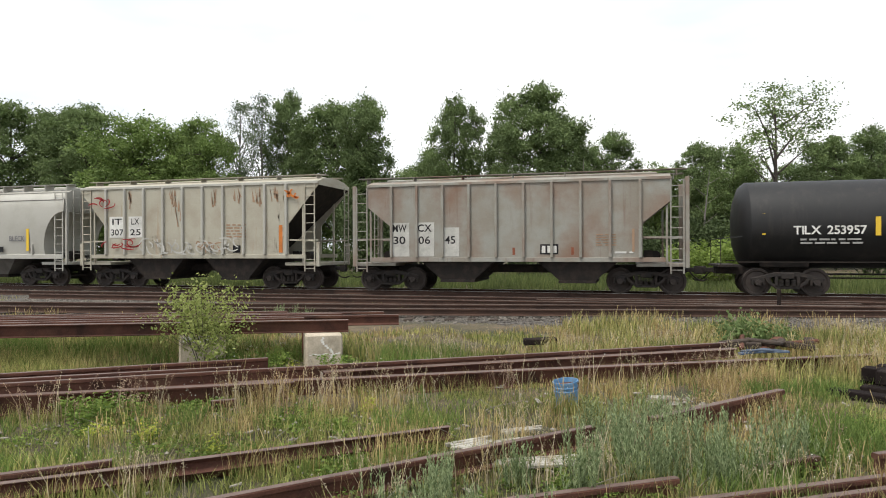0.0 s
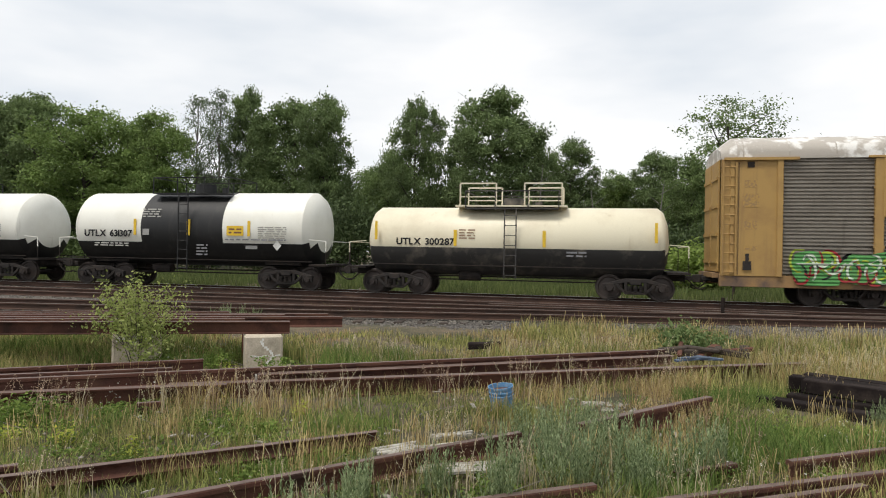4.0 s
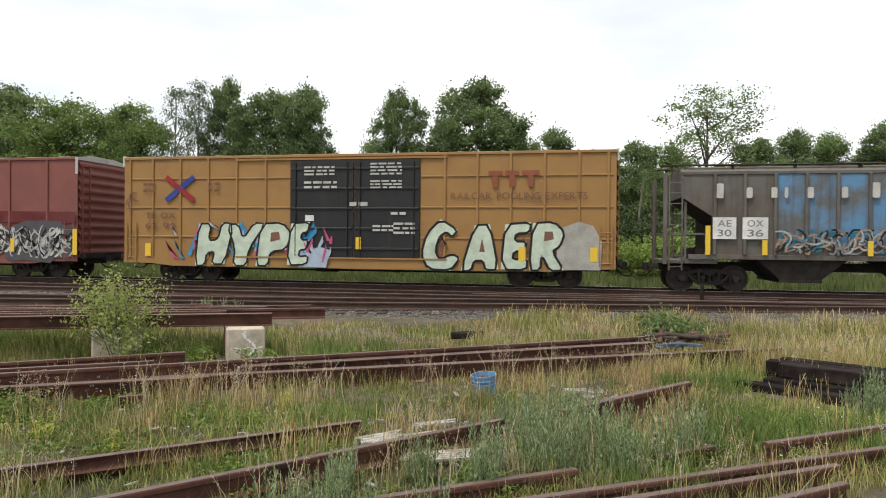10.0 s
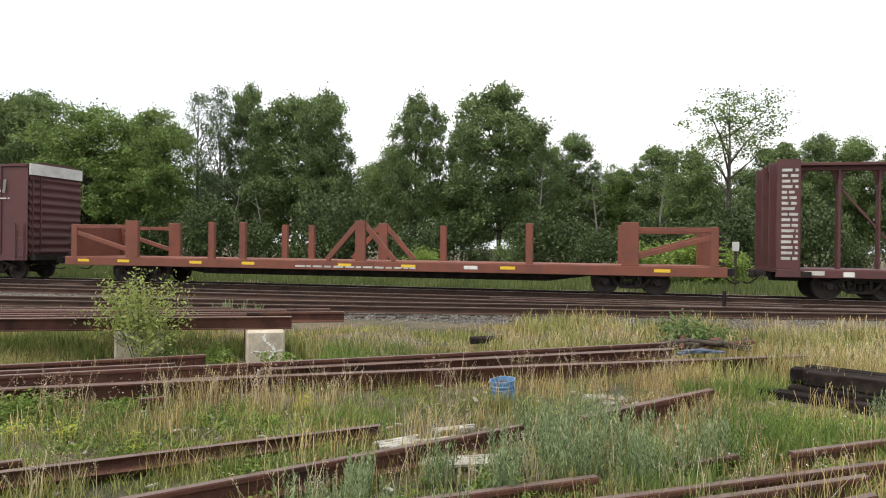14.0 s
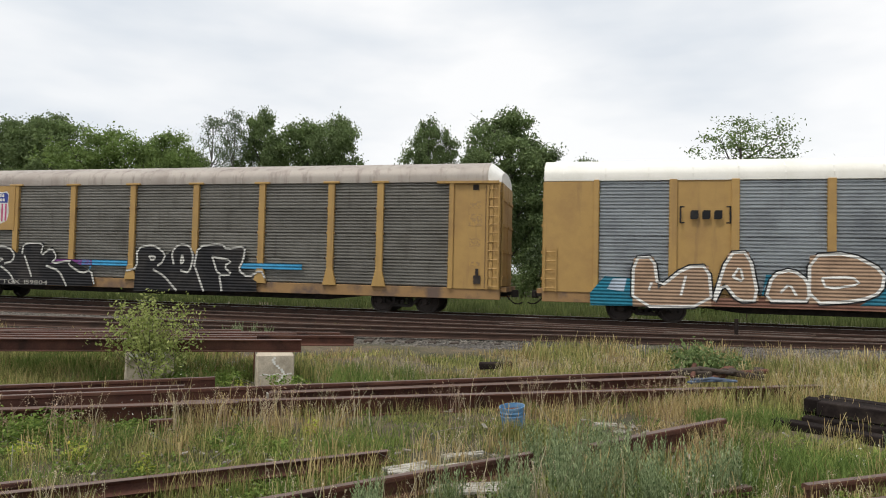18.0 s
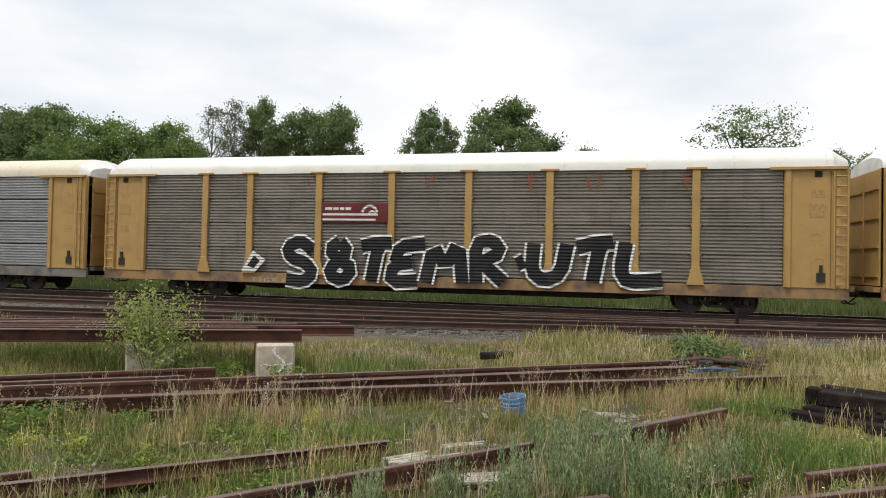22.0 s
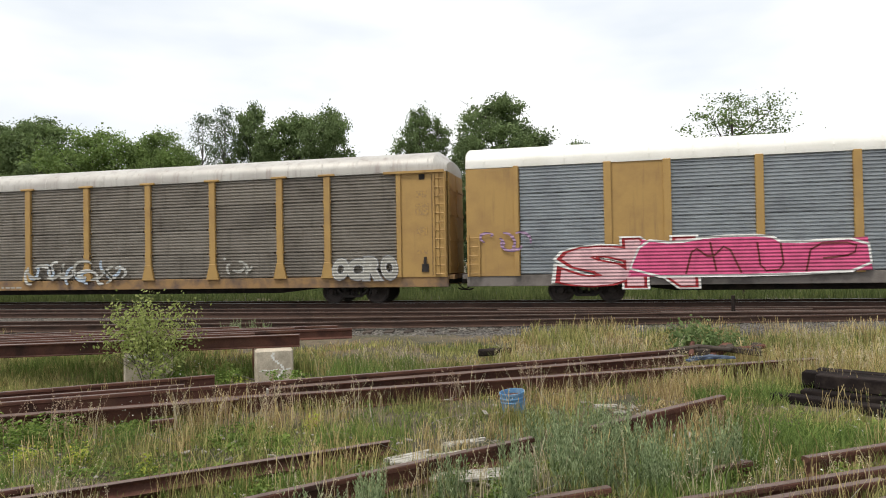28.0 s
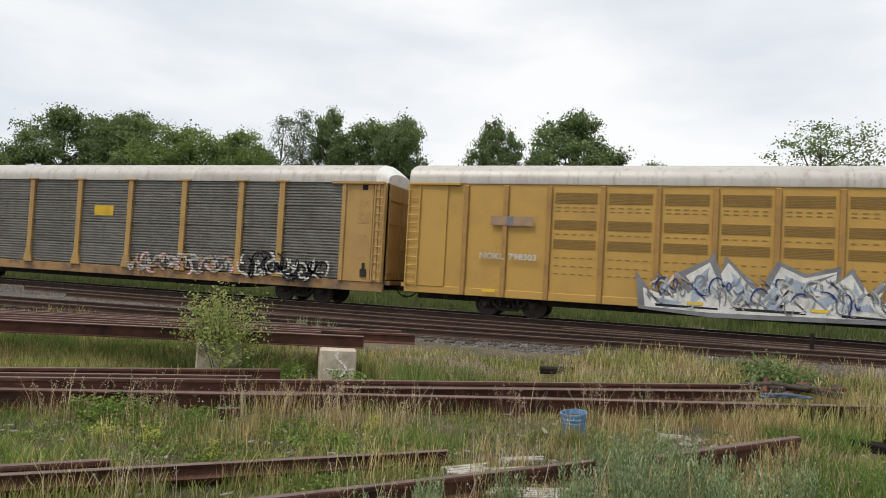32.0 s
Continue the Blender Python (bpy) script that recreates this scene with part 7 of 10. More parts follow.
# ---- lettering, signs and graffiti on the train ----
paint_cache, glyph_cache = {}, {}
COL = {"white": (0.72, 0.71, 0.67), "black": (0.02, 0.02, 0.022), "dwhite": (0.52, 0.51, 0.47), "teal": (0.04, 0.47, 0.38), "pink": (0.50, 0.10, 0.20), "hotpink": (0.62, 0.10, 0.22), "palepink": (0.68, 0.42, 0.44), "green": (0.10, 0.30, 0.09), "lime": (0.36, 0.44, 0.05), "purple": (0.17, 0.045, 0.19), "petrol": (0.02, 0.17, 0.25), "sky": (0.05, 0.28, 0.50), "orange": (0.60, 0.20, 0.05), "red": (0.32, 0.03, 0.035), "brown": (0.20, 0.10, 0.07), "tan": (0.36, 0.24, 0.16), "silver": (0.36, 0.355, 0.34), "mint": (0.55, 0.63, 0.50), "blue": (0.045, 0.07, 0.30), "navy": (0.03, 0.05, 0.20), "lilac": (0.36, 0.24, 0.36), "yellow": (0.62, 0.40, 0.03), "ghost": (0.40, 0.385, 0.34), "maroon": (0.14, 0.03, 0.03), "paleblue": (0.40, 0.47, 0.55), "grey": (0.22, 0.22, 0.23), "burnt": (0.27, 0.09, 0.05), "wash": (0.46, 0.42, 0.34), "iron": (0.09, 0.085, 0.09), "hillwash": (0.56, 0.49, 0.36), "steel": (0.30, 0.33, 0.38)}


def paint(name):
    if name not in paint_cache:
        c = COL[name]
        paint_cache[name] = surface("spray_" + name, c, 0.6, 0, tuple(v * 0.72 for v in c), patch=(0.42, 0.68), scale=2.2, dirt=tuple(0.75 * v + 0.25 * g for v, g in zip(c, (0.13, 0.11, 0.09))), dirt_at=(0.5, 0.75), fine=0.2, fscale=24, bump=0.05)
        flat = paint_cache[name].node_tree.nodes["Principled BSDF"].inputs
        flat["Roughness"].default_value, flat["Specular IOR Level"].default_value = 0.8, 0.2
    return paint_cache[name]


def glyph(ch, grow):
    """One letter of the built-in font as points and faces, with the size of the plain letter."""
    if (ch, grow) not in glyph_cache:
        cu = bpy.data.curves.new("glyph", "FONT")
        cu.body, cu.size, cu.offset, cu.resolution_u = ch, 1.0, grow, 3
        ob = bpy.data.objects.new("glyph", cu)
        me = bpy.data.meshes.new_from_object(ob)
        pts = [(v.co.x, v.co.y) for v in me.vertices]
        faces = [tuple(p.vertices) for p in me.polygons]
        bpy.data.objects.remove(ob)
        bpy.data.curves.remove(cu)
        bpy.data.meshes.remove(me)
        glyph_cache[ch, grow] = (pts, faces)
    return glyph_cache[ch, grow]


def glyph_box(ch):
    p = glyph(ch, 0.0)[0]
    xs, ys = [a for a, b in p] or [0, 0.3], [b for a, b in p] or [0, 0.7]
    return min(xs), max(xs), min(ys), max(ys)


def write(car, text, x0, x1, z0, z1, col, y, grow=0.012, name="lettering", label=""):
    """Writes a line of text into the box, as one part."""
    sh = Shape()
    adv, boxes = 0.0, []
    for ch in text:
        if ch == " ":
            adv += 0.42
            continue
        a, b, c, d = glyph_box(ch)
        boxes.append((ch, adv - a))
        adv += b - a + 0.09
    k, top = (x1 - x0) / max(0.1, adv - 0.09), 0.70
    for ch, at in boxes:
        pts, faces = glyph(ch, grow)
        sh.add([(x0 + k * (px + at), y, z0 + (z1 - z0) * py / top) for px, py in pts], faces)
    return part(name, sh, paint(col), car, label)


def throw(car, text, x0, x1, z0, z1, fill, line, y, edge=None, seed=1, grow=0.045, rim=0.10, wob=0.12, slant=0.0):
    """Fat graffiti letters: a fill, an outline behind it and perhaps an outer edge."""
    grow, rim = min(grow, 0.045), min(rim, 0.11)
    r = random.Random(seed)
    n = len(text)
    w = (x1 - x0) / n
    for i, ch in enumerate(text):
        if ch == " ":
            continue
        shapes = [Shape(), Shape(), Shape()]
        a, b, c, d = glyph_box(ch)
        ox, dz, hz = r.uniform(-0.05, 0.05) * w, r.uniform(-wob, wob * 0.3) * (z1 - z0) * 0.5, 1 + r.uniform(-wob, wob) * 0.5
        tilt = r.uniform(-0.12, 0.12) + slant
        for sh, g in zip(shapes, (grow, grow + rim * 0.55, grow + rim)):
            pts, faces = glyph(ch, g)
            out = []
            for px, py in pts:
                u, v = (px - a) / (b - a), (py - c) / (d - c)
                X = x0 + w * (i + 0.08 + 0.84 * u) + ox + tilt * (v - 0.5) * (z1 - z0)
                out.append((X, y, z0 + dz + (z1 - z0) * hz * v))
            sh.add(out, faces)
        letter = None
        for k, (sh, c) in enumerate(zip(shapes, (fill, line, edge))):
            if c:
                sh.v = [(p[0], p[1] + 0.003 * k + 0.0007 * i, p[2]) for p in sh.v]
                ob = part("graffiti_outline" if k else "graffiti_letter", sh, paint(c), letter or car, ("painted letter", "outline of a painted letter", "outer edge of a painted letter")[k])
                letter = letter or ob


def patch(car, outline, col, y, name="painted_patch", label=""):
    sh = Shape().add([(x, y, z) for x, z in outline], [tuple(range(len(outline)))])
    return part(name, sh, paint(col) if isinstance(col, str) else col, car, label)


def plate(car, x0, x1, z0, z1, col, y, name="plate", label="", deep=0.006):
    return part(name, Shape().box(x0, x1, y, y + deep, z0, z1), paint(col) if isinstance(col, str) else col, car, label)


def bars(car, x0, x1, z0, z1, rows, col, y, seed=0, name="small_print"):
    """Small writing that cannot be read, as plain bars."""
    r, sh = random.Random(seed), Shape()
    for i in range(rows):
        a, zz = x0, z1 - (z1 - z0) * (i + 0.8) / rows
        while a < x1 - 0.05:
            b = min(x1, a + r.uniform(0.12, 0.4))
            sh.add([(a, y, zz), (b, y, zz), (b, y, zz + (z1 - z0) / rows * 0.5), (a, y, zz + (z1 - z0) / rows * 0.5)], [(0, 1, 2, 3)])
            a = b + r.uniform(0.04, 0.1)
    return tagged(part(name, sh, paint(col), car), kind="stuff")


def jagged(x0, x1, z0, z1, teeth, seed, low=0.45):
    r = random.Random(seed)
    pts = [(x0, z0), (x1, z0)]
    for i in range(teeth * 2 + 1):
        u = 1 - i / (teeth * 2)
        pts.append((x0 + (x1 - x0) * u + r.uniform(-0.2, 0.2), z0 + (z1 - z0) * (r.uniform(0.75, 1.0) if i % 2 else r.uniform(low, low + 0.25))))
    return pts


def shards(car, x0, x1, z0, z1, n, col, y, seed, size=0.5, tall=1.0, name="graffiti", lean=0.6):
    """Pointed splinters of paint in one colour."""
    r, sh = random.Random(seed), Shape()
    for _ in range(n):
        cx, cz = r.uniform(x0, x1), r.uniform(z0, z0 + (z1 - z0) * 0.75)
        a = r.choice((-1, 1)) * r.uniform(0.2, lean)
        ln, wd = size * r.uniform(0.6, 1.5), size * r.uniform(0.12, 0.34)
        dx, dz = ln * a, min(ln * tall, z1 - cz)
        sh.add([(cx, y, cz), (cx + wd, y, cz - wd * 0.15), (cx + dx + wd * 0.35, y, cz + dz * 0.6), (cx + dx, y, cz + dz)], [(0, 1, 2, 3)])
    return tagged(part(name, sh, paint(col), car), kind="stuff")


def strokes(car, x0, x1, z0, z1, n, col, y, seed, width=0.09, name="graffiti", turn=2.6, size=0.45):
    """Curved spray strokes in one colour."""
    r, sh = random.Random(seed), Shape()
    for i in range(n):
        cx, cz = x0 + (x1 - x0) * (i + r.uniform(0.1, 0.9)) / n, r.uniform(z0 + 0.25 * (z1 - z0), z1 - 0.25 * (z1 - z0))
        rx, rz = size * r.uniform(0.5, 1.2), (z1 - z0) * r.uniform(0.2, 0.42)
        a0, da = r.uniform(0, 6.28), turn * r.uniform(0.6, 1.4) * r.choice((-1, 1))
        k, base = 9, len(sh.v)
        for j in range(k + 1):
            a = a0 + da * j / k
            px, pz = cx + rx * math.cos(a) + 0.18 * (j / k - 0.5), min(z1, max(z0, cz + rz * math.sin(a)))
            nx, nz = math.cos(a), math.sin(a)
            w = width * (0.55 + 0.45 * math.sin(math.pi * j / k))
            sh.v += [(px - nx * w, y, pz - nz * w), (px + nx * w, y, pz + nz * w)]
        sh.f += [(base + 2 * j, base + 2 * j + 1, base + 2 * j + 3, base + 2 * j + 2) for j in range(k)]
    return tagged(part(name, sh, paint(col), car), kind="stuff")


def ribbon(car, path, width, col, y, closed=False, label="painted line"):
    """A sprayed line of even width through the given points (x, z), with its corners rounded."""
    pts = list(path)
    ends = list(zip(pts, pts[1:] + pts[:1])) if closed else list(zip(pts, pts[1:]))
    soft = [] if closed else [pts[0]]
    for (ax, az), (bx, bz) in ends:
        soft += [(0.78 * ax + 0.22 * bx, 0.78 * az + 0.22 * bz), (0.22 * ax + 0.78 * bx, 0.22 * az + 0.78 * bz)]
    soft += [soft[0]] if closed else [pts[-1]]
    sh, n = Shape(), len(soft)
    for i, (x, z) in enumerate(soft):
        (ax, az), (bx, bz) = soft[i - 1 if i else (n - 2 if closed else 0)], soft[(i + 1) if i < n - 1 else (1 if closed else n - 1)]
        d = math.hypot(bx - ax, bz - az) or 1.0
        nx, nz, yy = -(bz - az) / d * width / 2, (bx - ax) / d * width / 2, y - 0.00004 * i
        sh.v += [(x + nx, yy, z + nz), (x - nx, yy, z - nz)]
    sh.f = [(2 * i, 2 * i + 1, 2 * i + 3, 2 * i + 2) for i in range(n - 1)]
    return part("graffiti_line", sh, paint(col), car, label)


def cloud(car, x0, x1, z0, z1, col, y, seed, label="painted cloud"):
    """A soft-edged painted ground with an uneven round outline."""
    r, cx, cz, n = random.Random(seed), (x0 + x1) / 2, (z0 + z1) / 2, 22
    pts = []
    for i in range(n):
        a = 6.2832 * i / n
        k = r.uniform(0.82, 1.08)
        u, v = math.cos(a), math.sin(a)
        pts.append((cx + (x1 - x0) / 2 * k * math.copysign(abs(u) ** 0.6, u), cz + (z1 - z0) / 2 * k * math.copysign(abs(v) ** 0.7, v)))
    return patch(car, pts, col, y, "graffiti", label)


def bubbles(car, x0, x1, z0, z1, n, cols, line, y, seed, size=0.3):
    """Round painted blobs with a drawn edge."""
    r = random.Random(seed)
    for i in range(n):
        cx, cz, w = x0 + (x1 - x0) * (i + r.uniform(0.1, 0.9)) / n, r.uniform(z0, z1), size * r.uniform(0.6, 1.25)
        o = [(cx + w * math.cos(k * 0.9) * r.uniform(0.85, 1.1), cz + w * 0.85 * math.sin(k * 0.9) * r.uniform(0.85, 1.1)) for k in range(7)]
        patch(car, o, cols[i % len(cols)], y - 0.0006 * i, "graffiti", "painted blob")
        if line:
            ribbon(car, o, 0.05, line, y - 0.0006 * i - 0.0004, True, "edge of a painted blob")


def outlined(car, shapes, fill, line, y, width, edge=None):
    """Flat painted letters, each a filled shape with a drawn outline and perhaps a dark outer edge."""
    for i, o in enumerate(shapes):
        yy = y - 0.0012 * i
        patch(car, o, fill, yy, "graffiti_letter", "painted letter")
        ribbon(car, o, width, line, yy - 0.003, True, "outline of a painted letter")
        if edge:
            ribbon(car, o, width * 2.0, edge, yy + 0.003, True, "outer edge of a painted letter")


def stroked(car, letters, fill, line, y, width, rim):
    """Round thick graffiti letters drawn as strokes with a pale rim behind."""
    for i, path in enumerate(letters):
        ribbon(car, path, width + 2 * rim, line, y + 0.004, False, "pale rim of a painted letter")
        ribbon(car, path, width, fill, y - 0.002, False, "painted letter")


def layered(car, x0, x1, z0, z1, cols, y, seed, kind=strokes, n=10, **kw):
    for k, c in enumerate(cols):
        kind(car, x0, x1, z0, z1, n, c, y - 0.003 * k, seed + k * 5, **kw)


def shield(car, cx, y):
    """A railway shield: blue top with pale bars, red and white stripes, on a yellow plate."""
    plate(car, cx - 0.92, cx + 0.92, 3.0, 4.9, M_rackyel, y + 0.012, "shield_plate", deep=0.02)
    o = [(-0.62, 4.55), (-0.5, 4.68), (-0.2, 4.64), (0, 4.72), (0.2, 4.64), (0.5, 4.68), (0.62, 4.55), (0.58, 4.2), (0.64, 3.75), (0.55, 3.4), (0.3, 3.3), (0, 3.2), (-0.3, 3.3), (-0.55, 3.4), (-0.64, 3.75), (-0.58, 4.2)]
    s = part("shield", Shape().add([(cx + a, y + 0.008, b) for a, b in o], [tuple(range(len(o)))]), paint("white"), car, "white-edged shield")
    st = Shape()
    for i in range(6):
        a = -0.52 + i * 0.19
        st.add([(cx + a, y + 0.004, 3.42 - 0.1 * (1 - abs(a) / 0.6)), (cx + a + 0.09, y + 0.004, 3.42 - 0.1 * (1 - abs(a + 0.05) / 0.6)), (cx + a + 0.09, y + 0.004, 4.14), (cx + a, y + 0.004, 4.14)], [(0, 1, 2, 3)])
    part("stripe_set", st, paint("pink"), s, "faded red stripes")
    b = [(-0.55, 4.18), (0.55, 4.18), (0.58, 4.5), (0.48, 4.62), (0.2, 4.58), (0, 4.66), (-0.2, 4.58), (-0.48, 4.62), (-0.58, 4.5)]
    part("shield_head", Shape().add([(cx + a, y + 0.004, c) for a, c in b], [tuple(range(len(b)))]), paint("blue"), s, "blue head of the shield")
    tx = Shape()
    for zz, wd in ((4.43, 0.40), (4.24, 0.44)):
        for i in range(6):
            a = -wd + i * 2 * wd / 6
            tx.add([(cx + a, y, zz), (cx + a + wd / 4.2, y, zz), (cx + a + wd / 4.2, y, zz + 0.12), (cx + a, y, zz + 0.12)], [(0, 1, 2, 3)])
    part("emblem_bar_set", tx, paint("white"), s, "pale bars of an emblem")


def bracket_sign(car, x0, x1, z0, z1, y, plate_col="silver"):
    """A bracketed emblem: two brackets and three plain blocks."""
    if plate_col:
        plate(car, x0 - 0.25, x1 + 0.25, z0 - 0.12, z1 + 0.1, plate_col, y + 0.004, "sign_plate")
    sh, h, w = Shape(), z1 - z0, x1 - x0
    for s, e in ((x0, 1), (x1, -1)):
        sh.box(min(s, s + e * 0.06), max(s, s + e * 0.06), y - 0.003, y, z0, z1)
        for z in (z0, z1 - 0.05):
            sh.box(min(s, s + e * 0.16), max(s, s + e * 0.16), y - 0.003, y, z, z + 0.05)
    for i in range(3):
        a = x0 + w * (0.19 + 0.23 * i)
        sh.prism([(a + 0.02 * w, z0 + 0.24 * h), (a + 0.15 * w, z0 + 0.24 * h), (a + 0.18 * w, z0 + 0.34 * h), (a + 0.18 * w, z0 + 0.76 * h), (a + 0.05 * w, z0 + 0.76 * h), (a + 0.02 * w, z0 + 0.66 * h)], y - 0.003, y)
    part("emblem", sh, paint("black"), car, "dark bracketed emblem")


RY, BY, DY, HY, AY = -1.634, -1.563, -1.606, -1.608, -1.628

# black tank
write(TILX, "TILX 253957", -6.30, -4.20, 2.06, 2.33, "white", -1.508, 0.02)
bars(TILX, -6.1, -4.3, 1.72, 1.95, 2, "silver", -1.47, 3)
bars(TILX, -3.0, -1.5, 1.9, 2.5, 4, "silver", -1.51, 4)
plate(TILX, -3.6, -3.35, 2.05, 2.3, "silver", -1.51)
plate(TILX, -3.95, -3.8, 2.0, 2.6, M_yellow, -1.51, "reflector")
# rusty grey hopper
for x0, x1, z1, tx, nm in ((-4.55, -3.9, 2.62, "MW", "30"), (-3.55, -2.92, 2.62, "CX", "06"), (-2.52, -1.95, 2.42, "", "45")):
    plate(MWCX, x0 - 0.06, x1 + 0.06, 1.34, z1, "dwhite", -1.512, "painted_panel", "white painted panel")
    if tx:
        write(MWCX, tx, x0 + 0.05, x1 - 0.05, 2.28, 2.55, "black", -1.515, 0.02)
    write(MWCX, nm, x0 + 0.08, x1 - 0.1, 1.82, 2.1, "black", -1.515, 0.015)
plate(MWCX, 1.1, 1.75, 1.42, 1.78, "black", -1.512)
for i in range(3):
    plate(MWCX, 1.16 + i * 0.2, 1.29 + i * 0.2, 1.47, 1.72, "white", -1.516)
bars(MWCX, 3.05, 3.75, 1.7, 2.15, 5, "tan", -1.512, 9)
for x in (-2.0, 0.1, 2.2):
    plate(MWCX, x, x + 0.09, 1.4, 1.66, "burnt", -1.51, "reflector")
plate(MWCX, 4.28, 4.36, 1.5, 2.3, "tan", -1.512, "reflector")
bars(MWCX, 3.7, 4.4, 1.42, 1.55, 1, "white", -1.511, 2)
# cream hopper
for x0, x1, tx, nm in ((-4.18, -3.34, "IT", "307"), (-3.2, -2.46, "LX", "25")):
    plate(ITLX, x0, x1, 2.16, 3.06, "white", -1.512, "painted_panel", "white painted panel")
    write(ITLX, tx, x0 + 0.15, x1 - 0.2, 2.72, 2.98, "black", -1.515, 0.01)
    write(ITLX, nm, x0 + 0.08, x1 - 0.12, 2.26, 2.52, "black", -1.515, 0.01)
strokes(ITLX, -4.2, -2.7, 1.6, 2.1, 8, "red", -1.606, 3, 0.03)
strokes(ITLX, -5.0, -4.2, 3.35, 3.9, 6, "red", -1.606, 4, 0.03)
strokes(ITLX, -2.4, 2.2, 1.45, 2.1, 26, "dwhite", -1.606, 5, 0.035, size=0.25)
strokes(ITLX, 0.2, 1.4, 1.5, 2.0, 8, "tan", -1.604, 6, 0.03, size=0.2)
plate(ITLX, 1.9, 2.25, 1.5, 1.8, "black", -1.512)
bars(ITLX, 1.6, 2.5, 2.1, 2.7, 5, "tan", -1.512, 8)
plate(ITLX, 4.0, 4.16, 1.5, 2.6, "orange", -1.512, "reflector")
shards(ITLX, -0.95, -0.5, 2.4, 4.1, 4, "tan", -1.511, 12, 0.5, 1.6, "rust_stain", 0.12)
shards(ITLX, 3.9, 4.25, 1.6, 4.0, 6, "wash", -1.511, 14, 0.4, 1.8, "rust_stain", 0.1)
shards(ITLX, -4.3, 4.2, 1.45, 2.3, 40, "wash", -1.511, 15, 0.25, 1.8, "rust_stain", 0.1)
for x in (-3.3, -1.2, 0.9, 1.9, 2.8, 3.6):
    shards(ITLX, x, x + 0.35, 3.3, 4.2, 6, "tan", -1.5108, int(x * 11), 0.35, 1.8, "rust_stain", 0.1)
strokes(ITLX, 4.3, 4.9, 3.6, 4.0, 5, "orange", -1.606, 13, 0.05, size=0.15)
# off-white covered hopper
write(HOP4, "MCRX", -4.75, -3.95, 2.48, 2.68, "black", HY, 0.01)
write(HOP4, "13056", -4.75, -3.85, 2.12, 2.34, "black", HY, 0.01)
strokes(HOP4, -1.9, 1.3, 1.5, 2.3, 22, "grey", HY, 21, 0.035, size=0.3)
strokes(HOP4, -1.5, 1.0, 1.6, 2.2, 10, "ghost", HY - 0.003, 24, 0.05, size=0.3)
write(HOP4, "BLECK", 3.15, 4.0, 2.05, 2.28, "grey", HY, 0.02)
plate(HOP4, 2.4, 2.8, 1.55, 1.8, "black", HY)
for x in (-2.6, 1.5):
    plate(HOP4, x, x + 0.12, 1.5, 2.0, M_yellow, HY, "reflector")
plate(HOP4, -4.9, -4.72, 1.6, 2.4, M_yellow, HY + 0.003, "reflector")
plate(HOP4, 4.1, 4.25, 1.6, 2.6, M_yellow, HY + 0.003, "reflector")
# first autorack
shield(R5, -8.28, RY)
for k in range(4):
    cloud(R5, -12.0 + 1.6 * k, -10.1 + 1.6 * k, 0.75, 1.85, "green", RY - 0.0005 * k, 4 + k, "green painted ground")
layered(R5, -11.7, -5.5, 0.8, 1.9, ("black", "lime", "red", "mint"), RY - 0.003, 31, n=20, width=0.04, size=0.3)
shards(R5, -11.7, -5.5, 0.8, 1.8, 24, "green", RY - 0.017, 36, 0.4, 0.6, lean=1.2)
plate(R5, -11.8, -5.0, 1.42, 1.47, "mint", RY - 0.016, "graffiti")
strokes(R5, -5.3, -4.3, 0.9, 2.1, 10, "white", RY, 35, 0.05, size=0.3)
cloud(R5, -4.3, -1.6, 0.75, 1.95, "purple", RY, 7, "purple painted ground")
cloud(R5, -1.9, 0.4, 0.8, 1.95, "mint", RY - 0.001, 8, "pale green painted ground")
cloud(R5, 0.2, 3.1, 0.75, 1.95, "lilac", RY - 0.002, 9, "violet painted ground")
layered(R5, -4.2, 3.1, 0.8, 2.0, ("black", "silver", "lilac", "ghost"), RY - 0.006, 41, n=18, width=0.04, size=0.3)
shards(R5, -4.2, 3.0, 0.8, 1.9, 26, "black", RY - 0.016, 46, 0.4, 0.6, lean=1.2)
shards(R5, -4.2, 3.0, 0.8, 1.9, 16, "lilac", RY - 0.018, 47, 0.4, 0.5, lean=1.2)
cloud(R5, 4.3, 7.3, 0.85, 2.2, "petrol", RY, 10, "blue-green painted ground")
cloud(R5, 9.4, 12.1, 0.75, 2.05, "petrol", RY, 11, "blue-green painted ground")
layered(R5, 4.3, 12.1, 0.8, 2.15, ("dwhite", "black", "silver", "black"), RY - 0.006, 51, n=20, width=0.045, size=0.34)
shards(R5, 4.3, 12.0, 0.8, 2.0, 30, "sky", RY - 0.018, 56, 0.45, 0.6, lean=1.2)
shards(R5, 4.3, 12.0, 0.8, 2.0, 22, "black", RY - 0.020, 57, 0.4, 0.5, lean=1.2)
bars(R5, -8.0, -5.8, 0.7, 0.85, 1, "ghost", RY + 0.08, 52)
